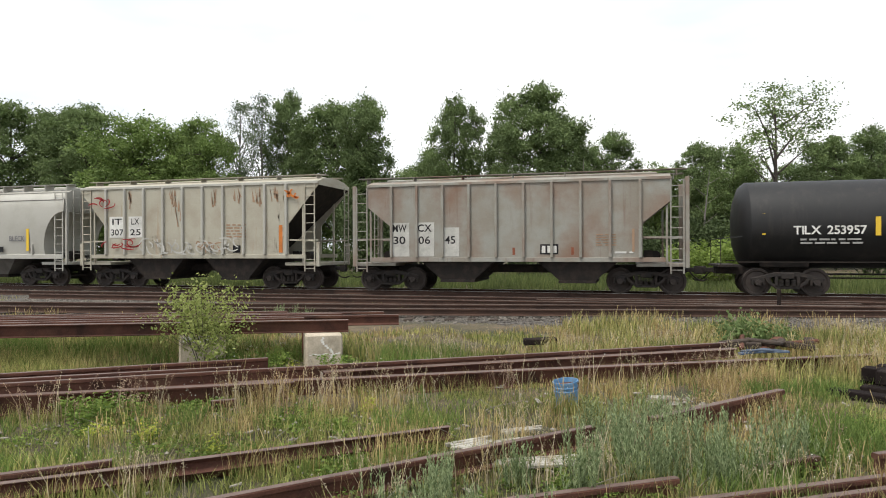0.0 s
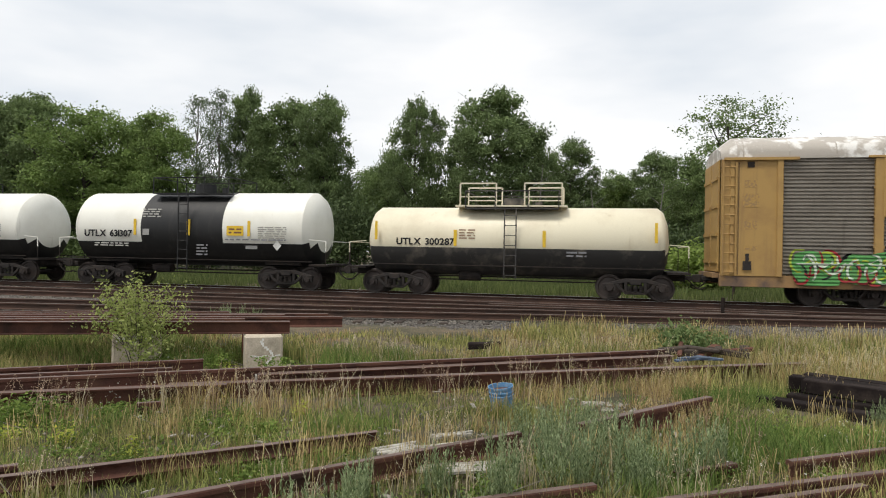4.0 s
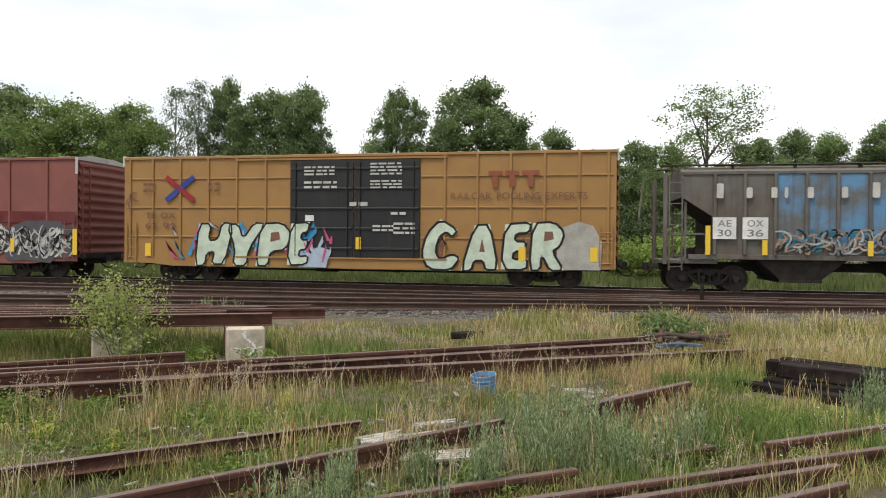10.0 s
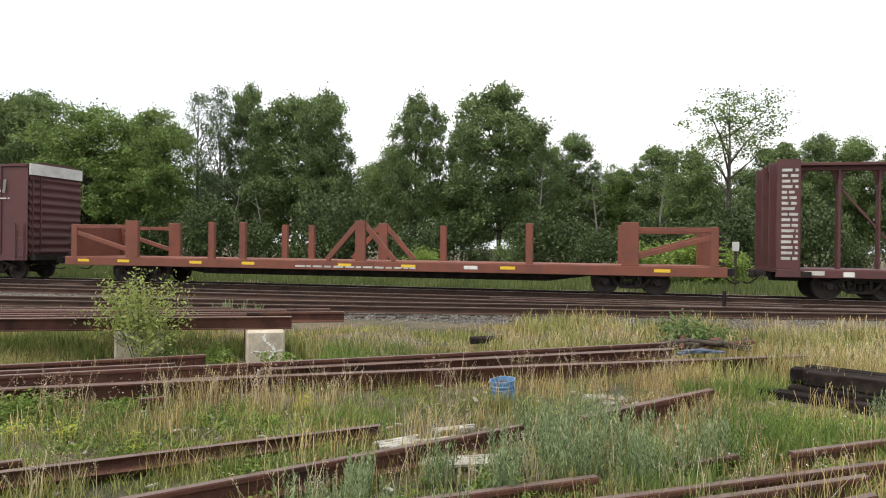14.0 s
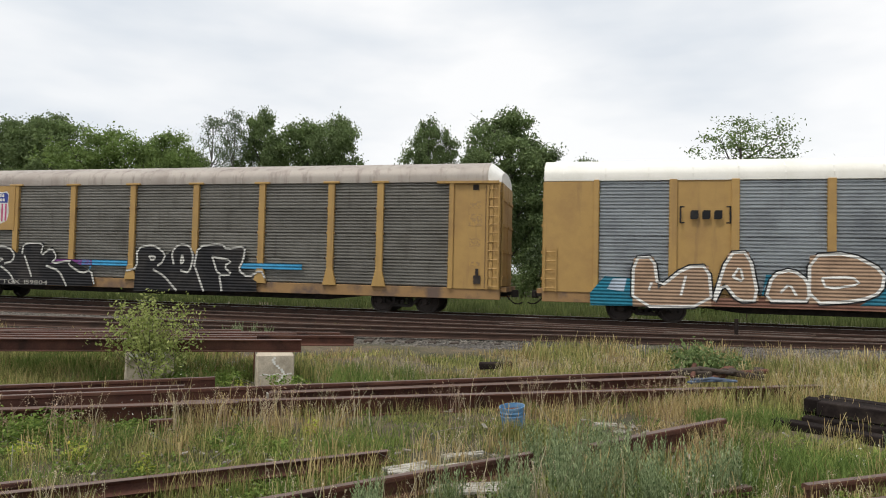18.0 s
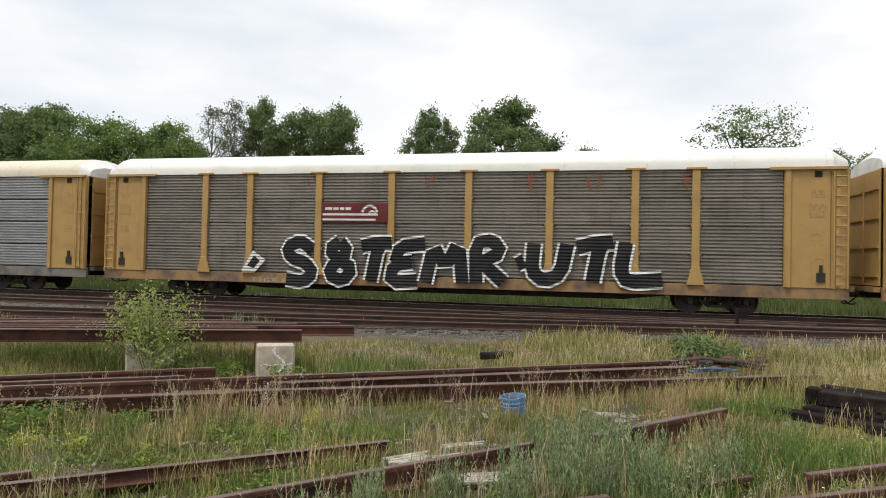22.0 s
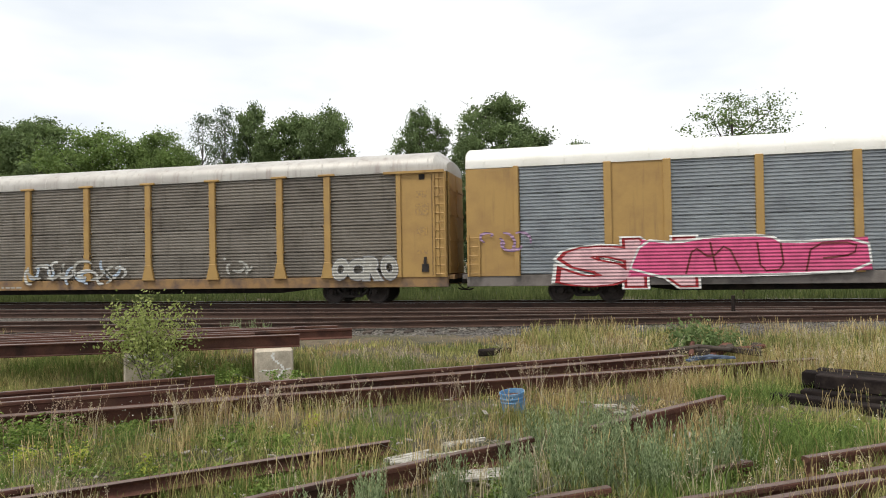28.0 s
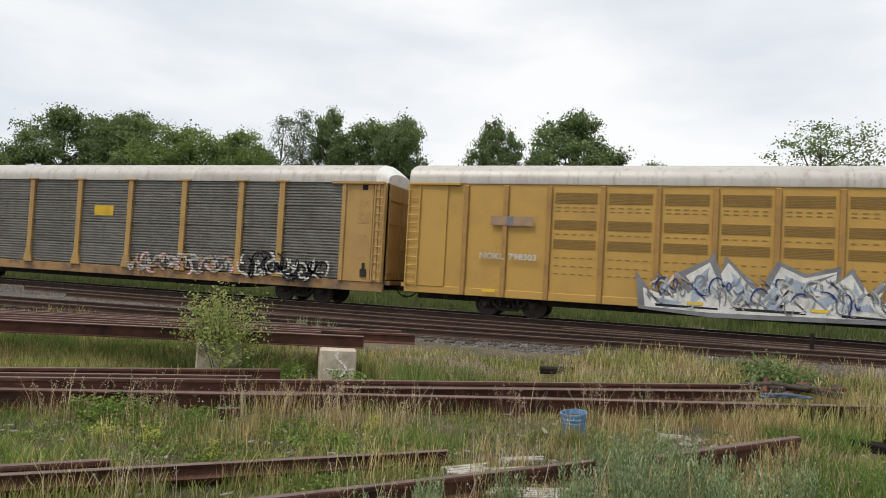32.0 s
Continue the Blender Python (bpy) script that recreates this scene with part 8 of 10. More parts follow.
# cream tank
write(CRM, "UTLX 300287", -4.28, -2.08, 1.89, 2.13, "black", -1.304, 0.03)
plate(CRM, -2.1, -1.98, 1.85, 2.45, M_yellow, -1.306, "reflector")
plate(CRM, 1.15, 1.27, 1.85, 2.45, M_yellow, -1.306, "reflector")
bars(CRM, -1.9, -1.3, 2.1, 2.5, 4, "tan", -1.305, 61)
bars(CRM, 2.0, 2.7, 1.5, 1.75, 2, "grey", -1.29, 62)
pf = Shape()
for x in (-1.2, 1.2):
    for s in (-0.9, 0.9):
        for dx in (-0.75, 0.6):
            pf.bar((x + dx, s, 3.2), (x + dx, s, 4.2), 0.05)
        pf.bar((x - 0.75, s, 4.2), (x + 0.6, s, 4.2), 0.05)
        pf.bar((x - 0.75, s, 3.7), (x + 0.6, s, 3.7), 0.04)
pf.box(-2.1, 2.0, -1.1, 1.1, 3.32, 3.38)
part("platform_rail", pf, M_cream, CRM)
# white and black tanks
for car, num in ((UTL7, "631307"), (UTL8, "631274")):
    write(car, "UTLX " + num, -4.62, -2.4, 2.03, 2.29, "black", -1.528, 0.03)
    bars(car, -4.2, -2.6, 1.62, 1.8, 2, "dwhite", -1.45, 63)
    plate(car, -2.32, -2.2, 2.1, 2.75, M_yellow, -1.527, "reflector")
    plate(car, 1.86, 2.58, 2.12, 2.5, M_yellow, -1.528, "label_panel", "yellow label panel")
    bars(car, 1.95, 2.5, 2.18, 2.44, 2, "brown", -1.531, 64)
    plate(car, 2.75, 2.87, 2.1, 2.7, M_yellow, -1.527, "reflector")
    bars(car, 3.2, 4.4, 2.0, 2.5, 6, "ghost", -1.528, 65)
    bars(car, 1.8, 4.4, 1.92, 2.02, 1, "grey", -1.528, 66)
    bars(car, -1.95, -1.1, 2.72, 3.2, 5, "dwhite", -1.45, 67)
    plate(car, -1.9, -1.6, 2.1, 2.35, "silver", -1.527)
    plate(car, 0.1, 0.25, 2.1, 2.75, M_yellow, -1.53, "reflector")
    bars(car, 0.5, 1.0, 1.3, 1.8, 4, "grey", -1.45, 68)
    plate(car, 2.6, 3.1, 1.6, 1.85, "silver", -1.36)
    patch(car, [(4.0, 1.55), (4.18, 1.75), (4.0, 1.95), (3.82, 1.75)], "white", -1.48, "placard", "white diamond placard")
# hopper with the pink star
write(MHLX, "MHLX", -4.95, -3.9, 2.4, 2.66, "grey", HY, 0.012)
write(MHLX, "12052", -4.95, -3.85, 1.95, 2.2, "grey", HY, 0.012)
bars(MHLX, -4.9, -3.9, 1.55, 1.8, 2, "ghost", HY, 71)
for o in ([(-3.29, 1.33), (-2.97, 1.64), (-2.42, 1.76), (-2.24, 1.33)], [(-2.65, 2.02), (-2.33, 2.4), (-1.83, 2.57), (-1.43, 2.35), (-1.92, 1.9)], [(-1.16, 2.56), (-0.8, 2.73), (-0.54, 2.56), (-0.8, 2.4)], [(0.03, 2.22), (0.25, 2.59), (0.72, 2.51), (0.55, 2.13)], [(1.45, 2.13), (1.83, 2.42), (2.3, 2.29), (2.04, 1.93), (1.62, 1.72)], [(2.3, 1.34), (2.51, 1.68), (3.33, 1.72), (3.25, 1.34)], [(-3.2, 1.9), (-2.83, 2.15), (-2.51, 1.94), (-2.78, 1.68)]):
    patch(MHLX, o, "lime", HY, "graffiti", "lime green cloud")
patch(MHLX, [(-3.2, 2.67), (-2.06, 2.01), (-1.7, 2.4), (-1.74, 2.74), (-1.43, 2.48), (-0.8, 2.69), (-0.63, 2.81), (0.07, 2.13), (0.25, 1.8), (0.98, 2.75), (1.37, 2.04), (1.83, 1.84), (3.09, 2.63), (2.17, 1.31), (-2.24, 1.3)], "black", HY - 0.002, "graffiti", "dark edge of a painted star")
patch(MHLX, [(-3.06, 2.56), (-1.97, 1.86), (-1.43, 2.4), (-0.72, 2.71), (-0.01, 2.05), (0.29, 1.56), (0.94, 2.59), (1.28, 1.93), (1.79, 1.72), (2.96, 2.53), (2.04, 1.34), (-2.06, 1.33)], "hotpink", HY - 0.005, "graffiti", "pink painted star")
for o in ([(-3.06, 2.56), (-1.97, 1.86), (-1.56, 1.38), (-2.15, 1.55)], [(-1.7, 2.57), (-1.38, 2.31), (-1.61, 1.8), (-1.83, 1.94)], [(-1.38, 2.05), (-0.41, 1.97), (-0.1, 1.34), (-1.2, 1.33)], [(0.81, 2), (1.2, 1.8), (1.32, 1.34), (0.85, 1.34)]):
    patch(MHLX, o, "palepink", HY - 0.007, "graffiti", "pale facet of a painted star")
for o in ([(-1.65, 2.52), (-1.43, 2.27), (-1.61, 1.97)], [(1.79, 1.72), (2.96, 2.53), (2.21, 1.68), (2.04, 1.34), (1.45, 1.34)], [(-1.43, 1.68), (-0.89, 1.33), (-1.74, 1.33)], [(-0.41, 2.01), (-0.19, 1.8), (-0.32, 1.43)]):
    patch(MHLX, o, "white", HY - 0.008, "graffiti", "white facet of a painted star")
for o in ([(-2.56, 2.19), (-1.92, 1.76), (-1.65, 1.47), (-2.06, 1.64)], [(1.92, 1.76), (2.76, 2.38), (2.3, 1.8)], [(-1.12, 2.56), (-0.8, 2.65), (-0.89, 2.4)]):
    patch(MHLX, o, "orange", HY - 0.009, "graffiti", "orange facet of a painted star")
for o in ([(-0.54, 2.56), (-0.01, 2.01), (0.21, 1.64), (-0.23, 1.89)], [(0.34, 1.47), (0.9, 2.46), (0.77, 1.8)]):
    patch(MHLX, o, "pink", HY - 0.009, "graffiti", "dark pink facet of a painted star")
plate(MHLX, 2.6, 3.0, 1.6, 1.85, "black", HY)
bars(MHLX, 3.3, 4.1, 1.7, 2.0, 2, "ghost", HY, 72)
# clean hopper
write(MWC10, "MWCX", -4.31, -2.95, 3.13, 3.42, "grey", HY, 0.015)
write(MWC10, "301660", -4.31, -2.69, 2.63, 2.9, "grey", HY, 0.015)
bars(MWC10, -4.3, -2.4, 1.6, 1.8, 1, "grey", HY, 73)
for x in (-2.3, 0.0, 2.3):
    plate(MWC10, x, x + 0.06, 1.55, 2.0, "grey", HY)
bars(MWC10, 0.7, 1.5, 1.65, 2.0, 4, "red", HY, 74)
plate(MWC10, 2.6, 3.05, 1.6, 1.88, "black", HY)
bars(MWC10, 3.2, 4.1, 1.7, 2.1, 3, "ghost", HY, 75)
# two old blue hoppers: a faded company name as plain blocks
NAME_X = (-4.62, -3.69, -2.92, -2.55, -1.81, -0.78, 0.15, 1.14, 2.05, 2.4, 3.23, 4.27)
for car, z, colr in ((BM11, 3.25, "wash"), (BM13, 3.2, "dwhite")):
    for i, x in enumerate(NAME_X):
        tall, w = (0.50, 0.11) if i in (0, 6, 7) else (0.36, 0.05 if i in (3, 9) else 0.095)
        c = 0.035
        patch(car, [(x - w + c, z), (x + w - c, z), (x + w, z + c), (x + w, z + tall - c), (x + w - c, z + tall), (x - w + c, z + tall), (x - w, z + tall - c), (x - w, z + c)], colr, HY, "faded_emblem", "faded pale block of a company name")
for x0, x1, tx, nm in ((-4.93, -4.17, "AE", "30"), (-3.97, -3.16, "OX", "37")):
    plate(BM11, x0, x1, 1.85, 2.5, "white", HY, "painted_panel", "white painted panel")
    write(BM11, tx, x0 + 0.15, x1 - 0.15, 2.22, 2.43, "grey", HY - 0.003, 0.01)
    write(BM11, nm, x0 + 0.15, x1 - 0.15, 1.92, 2.13, "grey", HY - 0.003, 0.01)
throw(BM11, "MASE", -2.96, 0.75, 1.34, 1.98, "grey", "black", HY, None, 3, 0.05, 0.08)
plate(BM11, 1.0, 1.6, 1.45, 1.95, "navy", HY, "graffiti")
plate(BM11, 1.15, 1.45, 1.5, 1.85, "white", HY - 0.003, "graffiti")
strokes(BM11, 2.3, 3.4, 1.45, 1.9, 7, "white", HY, 81, 0.04, size=0.18)
layered(BM11, 3.6, 4.5, 1.45, 2.3, ("white", "dwhite", "grey"), HY, 82, n=6, width=0.06, size=0.2)
for x0, x1, tx, nm in ((-4.84, -4.1, "AE", "30"), (-3.9, -3.1, "OX", "36")):
    plate(BM13, x0, x1, 1.83, 2.56, "white", HY, "painted_panel", "white painted panel")
    write(BM13, tx, x0 + 0.15, x1 - 0.15, 2.25, 2.47, "grey", HY - 0.003, 0.01)
    write(BM13, nm, x0 + 0.15, x1 - 0.15, 1.92, 2.15, "grey", HY - 0.003, 0.01)
layered(BM13, -2.9, 2.8, 1.35, 2.15, ("petrol", "tan", "grey", "black", "ghost"), HY, 84, n=22, width=0.035, size=0.24)
shards(BM13, -2.9, 2.7, 1.35, 1.95, 30, "grey", HY - 0.016, 85, 0.35, 0.5, lean=1.2)
shards(BM13, -2.9, 2.7, 1.35, 1.95, 20, "petrol", HY - 0.018, 90, 0.35, 0.4, lean=1.2)
shards(BM13, -2.9, 2.7, 1.35, 1.9, 14, "tan", HY - 0.02, 92, 0.25, 0.4, lean=1.2)
for x in (-5.0, -3.2, 0.0, 2.9, 4.68):
    plate(BM13, x - 0.08, x + 0.08, 1.3, 2.28 if abs(x) > 4 else 1.8, M_yellow, HY - 0.02, "reflector")
# white hopper
for x, tx, nm in ((-3.6, "IT", "441"), (-2.62, "LX", "336")):
    write(ITL12, tx, x + 0.12, x + 0.45, 2.4, 2.64, "grey", -1.514, 0.012)
    write(ITL12, nm, x, x + 0.58, 2.1, 2.34, "grey", -1.514, 0.012)
strokes(ITL12, -1.0, -0.1, 1.6, 2.5, 9, "lilac", HY, 86, 0.03, size=0.2)
strokes(ITL12, 1.95, 2.9, 1.85, 2.4, 12, "blue", HY, 87, 0.04, size=0.22)
plate(ITL12, 2.25, 2.55, 1.7, 1.85, "navy", HY)
for x, c in ((-4.5, "tan"), (-1.05, "tan"), (0.35, "tan"), (3.75, "orange")):
    plate(ITL12, x, x + 0.16, 1.6, 2.2, c, -1.512, "reflector")
for x, z in ((-4.3, 3.35), (-3.4, 3.4), (-0.9, 3.3), (3.5, 3.4), (4.3, 3.4)):
    patch(ITL12, [(x - 0.12, z + 0.05), (x + 0.3, z), (x + 0.36, z + 0.4), (x + 0.1, z + 0.52), (x - 0.1, z + 0.42)], "wash", -1.5105, "rust_stain", "tan rust wash")
for x, z in ((-4.2, 3.4), (-1.0, 3.3), (3.55, 3.4)):
    shards(ITL12, x, x + 0.3, z, z + 0.6, 5, "tan", -1.511, int(x * 7), 0.3, 1.4, "rust_stain", 0.25)
strokes(ITL12, -5.4, -4.7, 3.3, 4.1, 6, "ghost", HY, 88, 0.03, size=0.2)
strokes(ITL12, -4.2, -3.7, 1.5, 1.75, 4, "black", HY, 89, 0.04, size=0.12)
# yellow boxcar
outlined(TTX, ([(-6.43, 0.65), (-6.27, 2.28), (-5.74, 2.29), (-5.86, 1.62), (-5.45, 1.68), (-5.29, 2.33), (-4.79, 2.29), (-5.18, 0.72), (-5.73, 0.71), (-5.59, 1.2), (-5.93, 1.15), (-6.02, 0.66)], [(-5.07, 2.24), (-4.6, 2.29), (-4.4, 1.69), (-3.94, 2.34), (-3.47, 2.29), (-4.17, 1.3), (-4.26, 0.67), (-4.82, 0.66), (-4.73, 1.33)], [(-3.88, 0.67), (-3.66, 2.29), (-2.78, 2.34), (-2.41, 1.92), (-2.63, 1.31), (-3.28, 1.22), (-3.37, 0.68)],), "mint", "black", BY - 0.002, 0.075)
layered(TTX, -7.6, -1.4, 0.7, 2.4, ("sky", "paleblue", "pink", "sky"), BY + 0.010, 91, shards, 11, size=0.75)
layered(TTX, -2.0, -0.9, 0.7, 2.2, ("sky", "paleblue", "pink"), DY + 0.001, 97, shards, 5, size=0.5)
patch(TTX, jagged(-2.1, -1.0, 0.65, 1.6, 2, 6, 0.5), "paleblue", DY + 0.003, "graffiti", "pale painted point")
outlined(TTX, ([(-2.58, 0.73), (-2.41, 2.3), (-1.66, 2.36), (-1.73, 1.99), (-1.98, 1.94), (-2.02, 1.69), (-1.72, 1.69), (-1.79, 1.33), (-2.06, 1.3), (-2.11, 1.04), (-1.72, 1.1), (-1.79, 0.74)],), "mint", "black", DY - 0.004, 0.075)
outlined(TTX, ([(4, 2.09), (3.37, 2.48), (2.85, 1.95), (2.64, 1.2), (2.9, 0.65), (3.74, 0.61), (4.09, 1.06), (3.8, 1.22), (3.34, 1.01), (3.17, 1.31), (3.31, 1.82), (3.58, 2.03), (3.79, 1.82)], [(4.12, 0.62), (4.62, 2.26), (5.17, 2.3), (5.49, 0.69), (5.02, 0.64), (4.94, 0.99), (4.59, 0.98), (4.51, 0.62)], [(5.57, 0.69), (5.72, 2.3), (6.64, 2.38), (6.59, 2), (6.1, 1.97), (6.07, 1.69), (6.47, 1.69), (6.43, 1.36), (6.03, 1.32), (5.99, 1.04), (6.53, 1.08), (6.48, 0.66)], [(6.58, 0.67), (6.7, 2.34), (7.45, 2.4), (7.83, 2.01), (7.66, 1.52), (7.38, 1.35), (7.8, 0.69), (7.31, 0.64), (7.01, 1.25), (6.98, 0.67)],), "mint", "black", BY - 0.002, 0.085)
for o in ([(-3.28, 1.6), (-3.24, 1.95), (-2.92, 1.99), (-2.87, 1.7)], [(4.79, 1.31), (4.89, 1.8), (5, 1.31)], [(7.09, 1.7), (7.12, 2.05), (7.4, 2.05), (7.44, 1.78)],):
    patch(TTX, o, "brown", BY - 0.012, "graffiti", "dark hollow of a painted letter")
for x in (3.5, 4.9, 6.0, 7.1):
    shards(TTX, x - 0.25, x + 0.3, 0.9, 1.9, 4, "brown", BY + 0.004, int(x * 9), 0.5, 1.0)
patch(TTX, [(7.55, 0.7), (9.05, 0.7), (9.1, 1.7), (8.8, 2.25), (8.3, 2.4), (7.75, 2.2), (7.55, 1.5)], "ghost", BY, "graffiti", "grey painted patch")
for a, b, c in (((-7.7, 4.12), (-6.5, 3.2), "red"), ((-7.7, 3.2), (-6.5, 4.12), "blue")):
    part("emblem", Shape().bar((a[0], BY, a[1]), (b[0], BY, b[1]), 0.004, 0.2), paint(c), TTX, "crossed red and blue emblem")
for x0, x1 in ((5.1, 5.6), (5.7, 6.2), (6.3, 6.92)):
    patch(TTX, [(x0, 4.22), (x1, 4.22), (x1, 4.05), ((x0 + x1) / 2 + 0.1, 4.05), ((x0 + x1) / 2 + 0.1, 3.63), ((x0 + x1) / 2 - 0.1, 3.63), ((x0 + x1) / 2 - 0.1, 4.05), (x0, 4.05)], "burnt", BY, "emblem", "red-brown block emblem")
write(TTX, "RAILCAR POOLING EXPERTS", 3.73, 8.59, 3.2, 3.45, "brown", BY, 0.0)
write(TTX, "TB OX", -8.6, -7.3, 2.5, 2.72, "brown", BY, 0.01)
write(TTX, "63 99", -8.6, -7.3, 2.1, 2.32, "brown", BY, 0.01)
for x0, x1, z in ((-8.7, -8.2, 3.75), (-8.7, -8.2, 3.5), (-5.9, -5.4, 3.75), (-5.9, -5.4, 3.5)):
    bars(TTX, x0, x1, z, z + 0.2, 1, "brown", BY, int(x0 * 10))
for x0, x1, z0, z1, rw in ((-1.9, -0.7, 4.1, 4.5, 3), (-1.9, -0.6, 3.6, 3.95, 2), (0.7, 1.9, 4.1, 4.6, 4), (0.7, 1.9, 3.6, 3.95, 3), (-0.1, 0.6, 2.9, 3.2, 1), (0.8, 1.6, 2.0, 2.3, 2), (1.6, 2.4, 1.9, 2.4, 3), (1.5, 2.2, 2.6, 2.8, 1)):
    bars(TTX, x0, x1, z0, z1, rw, "dwhite", DY, int(x0 * 31 + z0 * 7))
plate(TTX, -1.85, -1.5, 2.4, 2.62, "white", DY)
plate(TTX, 0.15, 0.35, 1.35, 1.8, M_yellow, DY, "reflector")
for x in (-8.6, 6.2, 8.7):
    plate(TTX, x, x + 0.25, 1.0, 1.5, M_yellow, BY - 0.012, "reflector")
strokes(TTX, -9.5, -9.0, 2.8, 3.6, 5, "brown", BY, 95, 0.03, size=0.15)
for e in (-1, 1):
    part("end_band", Shape().box(e * 9.6, e * 9.66, -1.48, 1.48, 4.55, 4.98), paint("white"), TTX, "white end cap")
# red boxcar
patch(RED, [(-9.4, 2.35), (9.45, 2.3), (9.45, 2.75), (-1.0, 2.85), (-9.4, 2.9)], "maroon", BY + 0.012, "painted_band", "dark weathered band")
cloud(RED, -9.5, -6.2, 0.7, 2.1, "tan", BY, 14, "orange painted ground")
cloud(RED, -6.4, -2.6, 0.7, 1.5, "mint", BY, 15, "turquoise painted ground")
bubbles(RED, -9.4, -2.9, 0.95, 2.1, 34, ("burnt", "tan", "orange", "mint", "maroon", "wash", "palepink"), "maroon", BY - 0.004, 101, 0.30)
bubbles(RED, -9.2, -2.9, 2.1, 2.5, 26, ("dwhite", "palepink", "white"), None, BY - 0.003, 102, 0.22)
layered(RED, -9.4, -2.7, 0.75, 2.2, ("grey", "mint", "black", "palepink"), BY - 0.027, 103, n=16, width=0.04, size=0.2)
for x in (-7.9, -6.75):
    plate(RED, x - 0.22, x + 0.2, 1.78, 2.05, "dwhite", BY - 0.036, "painted_panel", "pale number patch")
cloud(RED, 2.5, 6.2, 0.7, 2.3, "iron", BY, 16, "black painted ground")
cloud(RED, 5.8, 9.5, 0.7, 2.4, "iron", BY - 0.001, 17, "black painted ground")
layered(RED, 2.75, 9.2, 0.85, 2.2, ("silver", "dwhite", "black", "dwhite"), BY - 0.004, 111, shards, 34, size=0.42, lean=1.3)
layered(RED, 2.75, 9.4, 0.85, 2.25, ("silver", "dwhite", "black"), BY - 0.018, 115, n=20, width=0.03, size=0.28, turn=2.4)
for x, w in ((-9.6, 0.2), (-6.6, 0.2), (-3.1, 0.2), (3.4, 0.18), (6.5, 0.18), (9.45, 0.2)):
    plate(RED, x - w / 2, x + w / 2, 1.0 if abs(x) > 9 else 1.1, 2.05 if abs(x) > 9 else 1.65, M_yellow, BY - 0.03, "reflector")
strokes(RED, -2.2, -1.0, 0.9, 1.6, 7, "hotpink", DY, 118, 0.06, size=0.25)
for x0, x1, z0, z1, rw in ((0.7, 1.97, 4.15, 4.64, 4), (-2.5, -0.3, 3.2, 3.3, 1), (0.3, 2.3, 3.2, 3.3, 1), (-1.0, -0.5, 2.55, 2.7, 1), (0.6, 2.2, 2.5, 2.75, 2), (0.4, 1.2, 2.3, 2.4, 1)):
    bars(RED, x0, x1, z0, z1, rw, "dwhite", DY, int(x0 * 13 + 90))
shards(RED, -1.6, -1.0, 4.1, 4.7, 10, "palepink", DY, 121, 0.25, 1.0, "worn_patch")
plate(RED, -2.65, -0.1, 2.05, 3.3, "maroon", DY + 0.004, "painted_patch", "dark repainted door patch")
cloud(RED, -1.75, -1.05, 3.95, 4.6, "palepink", DY + 0.001, 131, "pale worn patch on a door")
cloud(RED, 1.0, 1.7, 2.5, 3.0, "burnt", DY + 0.001, 132, "faded repainted patch")
cloud(RED, 0.3, 2.1, 4.1, 4.35, "ghost", DY + 0.001, 133, "faded pale patch")
bars(RED, -8.6, -7.6, 4.4, 4.55, 1, "dwhite", BY, 122)
for e in (-1, 1):
    plate(RED, e * 9.5 - 0.06, e * 9.5 + 0.06, 4.3, 4.98, "dwhite", BY, "worn_patch", "flaking pale corner")
# brown boxcar
cn = [(6.85, 4.3), (6.78, 4.0), (6.9, 3.72), (7.3, 3.72), (7.48, 3.9), (7.48, 4.3), (7.7, 4.36), (8.1, 3.75), (8.3, 3.72), (8.36, 4.3)]
lo = Shape()
for k, a in enumerate(zip([(7.35, 4.33), *cn[:6]], cn[:6])):
    lo.bar((a[0][0], BY, a[0][1]), (a[1][0], BY, a[1][1]), 0.004, 0.14)
for a, b in ((cn[6], cn[7]), (cn[8], cn[9]), ((7.68, 3.7), cn[6])):
    lo.bar((a[0], BY - 0.002, a[1]), (b[0], BY - 0.002, b[1]), 0.004, 0.14)
part("emblem", lo, paint("white"), CN, "white looped line emblem")
bars(CN, 6.8, 8.6, 3.42, 3.55, 1, "dwhite", BY, 131)
patch(CN, jagged(2.3, 7.4, 0.75, 1.6, 7, 21, 0.6), "silver", BY, "graffiti", "silver painted ground")
layered(CN, 2.3, 7.3, 0.8, 1.8, ("silver", "ghost", "dwhite"), BY - 0.003, 132, n=12, width=0.08, size=0.3)
strokes(CN, 3.0, 7.6, 1.85, 2.2, 14, "ghost", BY, 136, 0.03, size=0.16)
patch(CN, jagged(-8.0, -1.7, 0.95, 2.45, 4, 23, 0.75), "sky", BY, "graffiti", "blue painted cloud")
patch(CN, jagged(-7.7, -2.2, 0.78, 1.5, 5, 24, 0.8), "palepink", BY - 0.003, "graffiti", "pink lower letters")
throw(CN, "KOKAYS", -7.7, -2.4, 0.85, 2.1, "lilac", "white", BY - 0.006, "black", 9, 0.06, 0.12)
shards(CN, -7.6, -2.4, 0.8, 1.35, 16, "palepink", BY - 0.012, 137, 0.4, 0.8)
patch(CN, [(-6.6 + 0.42 * math.cos(a), 1.72 + 0.42 * math.sin(a)) for a in np.linspace(0, 6.0, 14)], "white", BY - 0.014, "graffiti", "white painted disc")
write(CN, "DW C", -8.5, -7.2, 2.82, 3.08, "tan", BY, 0.012)
write(CN, "793 434", -8.5, -6.8, 2.42, 2.7, "tan", BY, 0.012)
strokes(CN, -9.4, -8.2, 3.2, 3.5, 8, "ghost", BY, 139, 0.03, size=0.18)
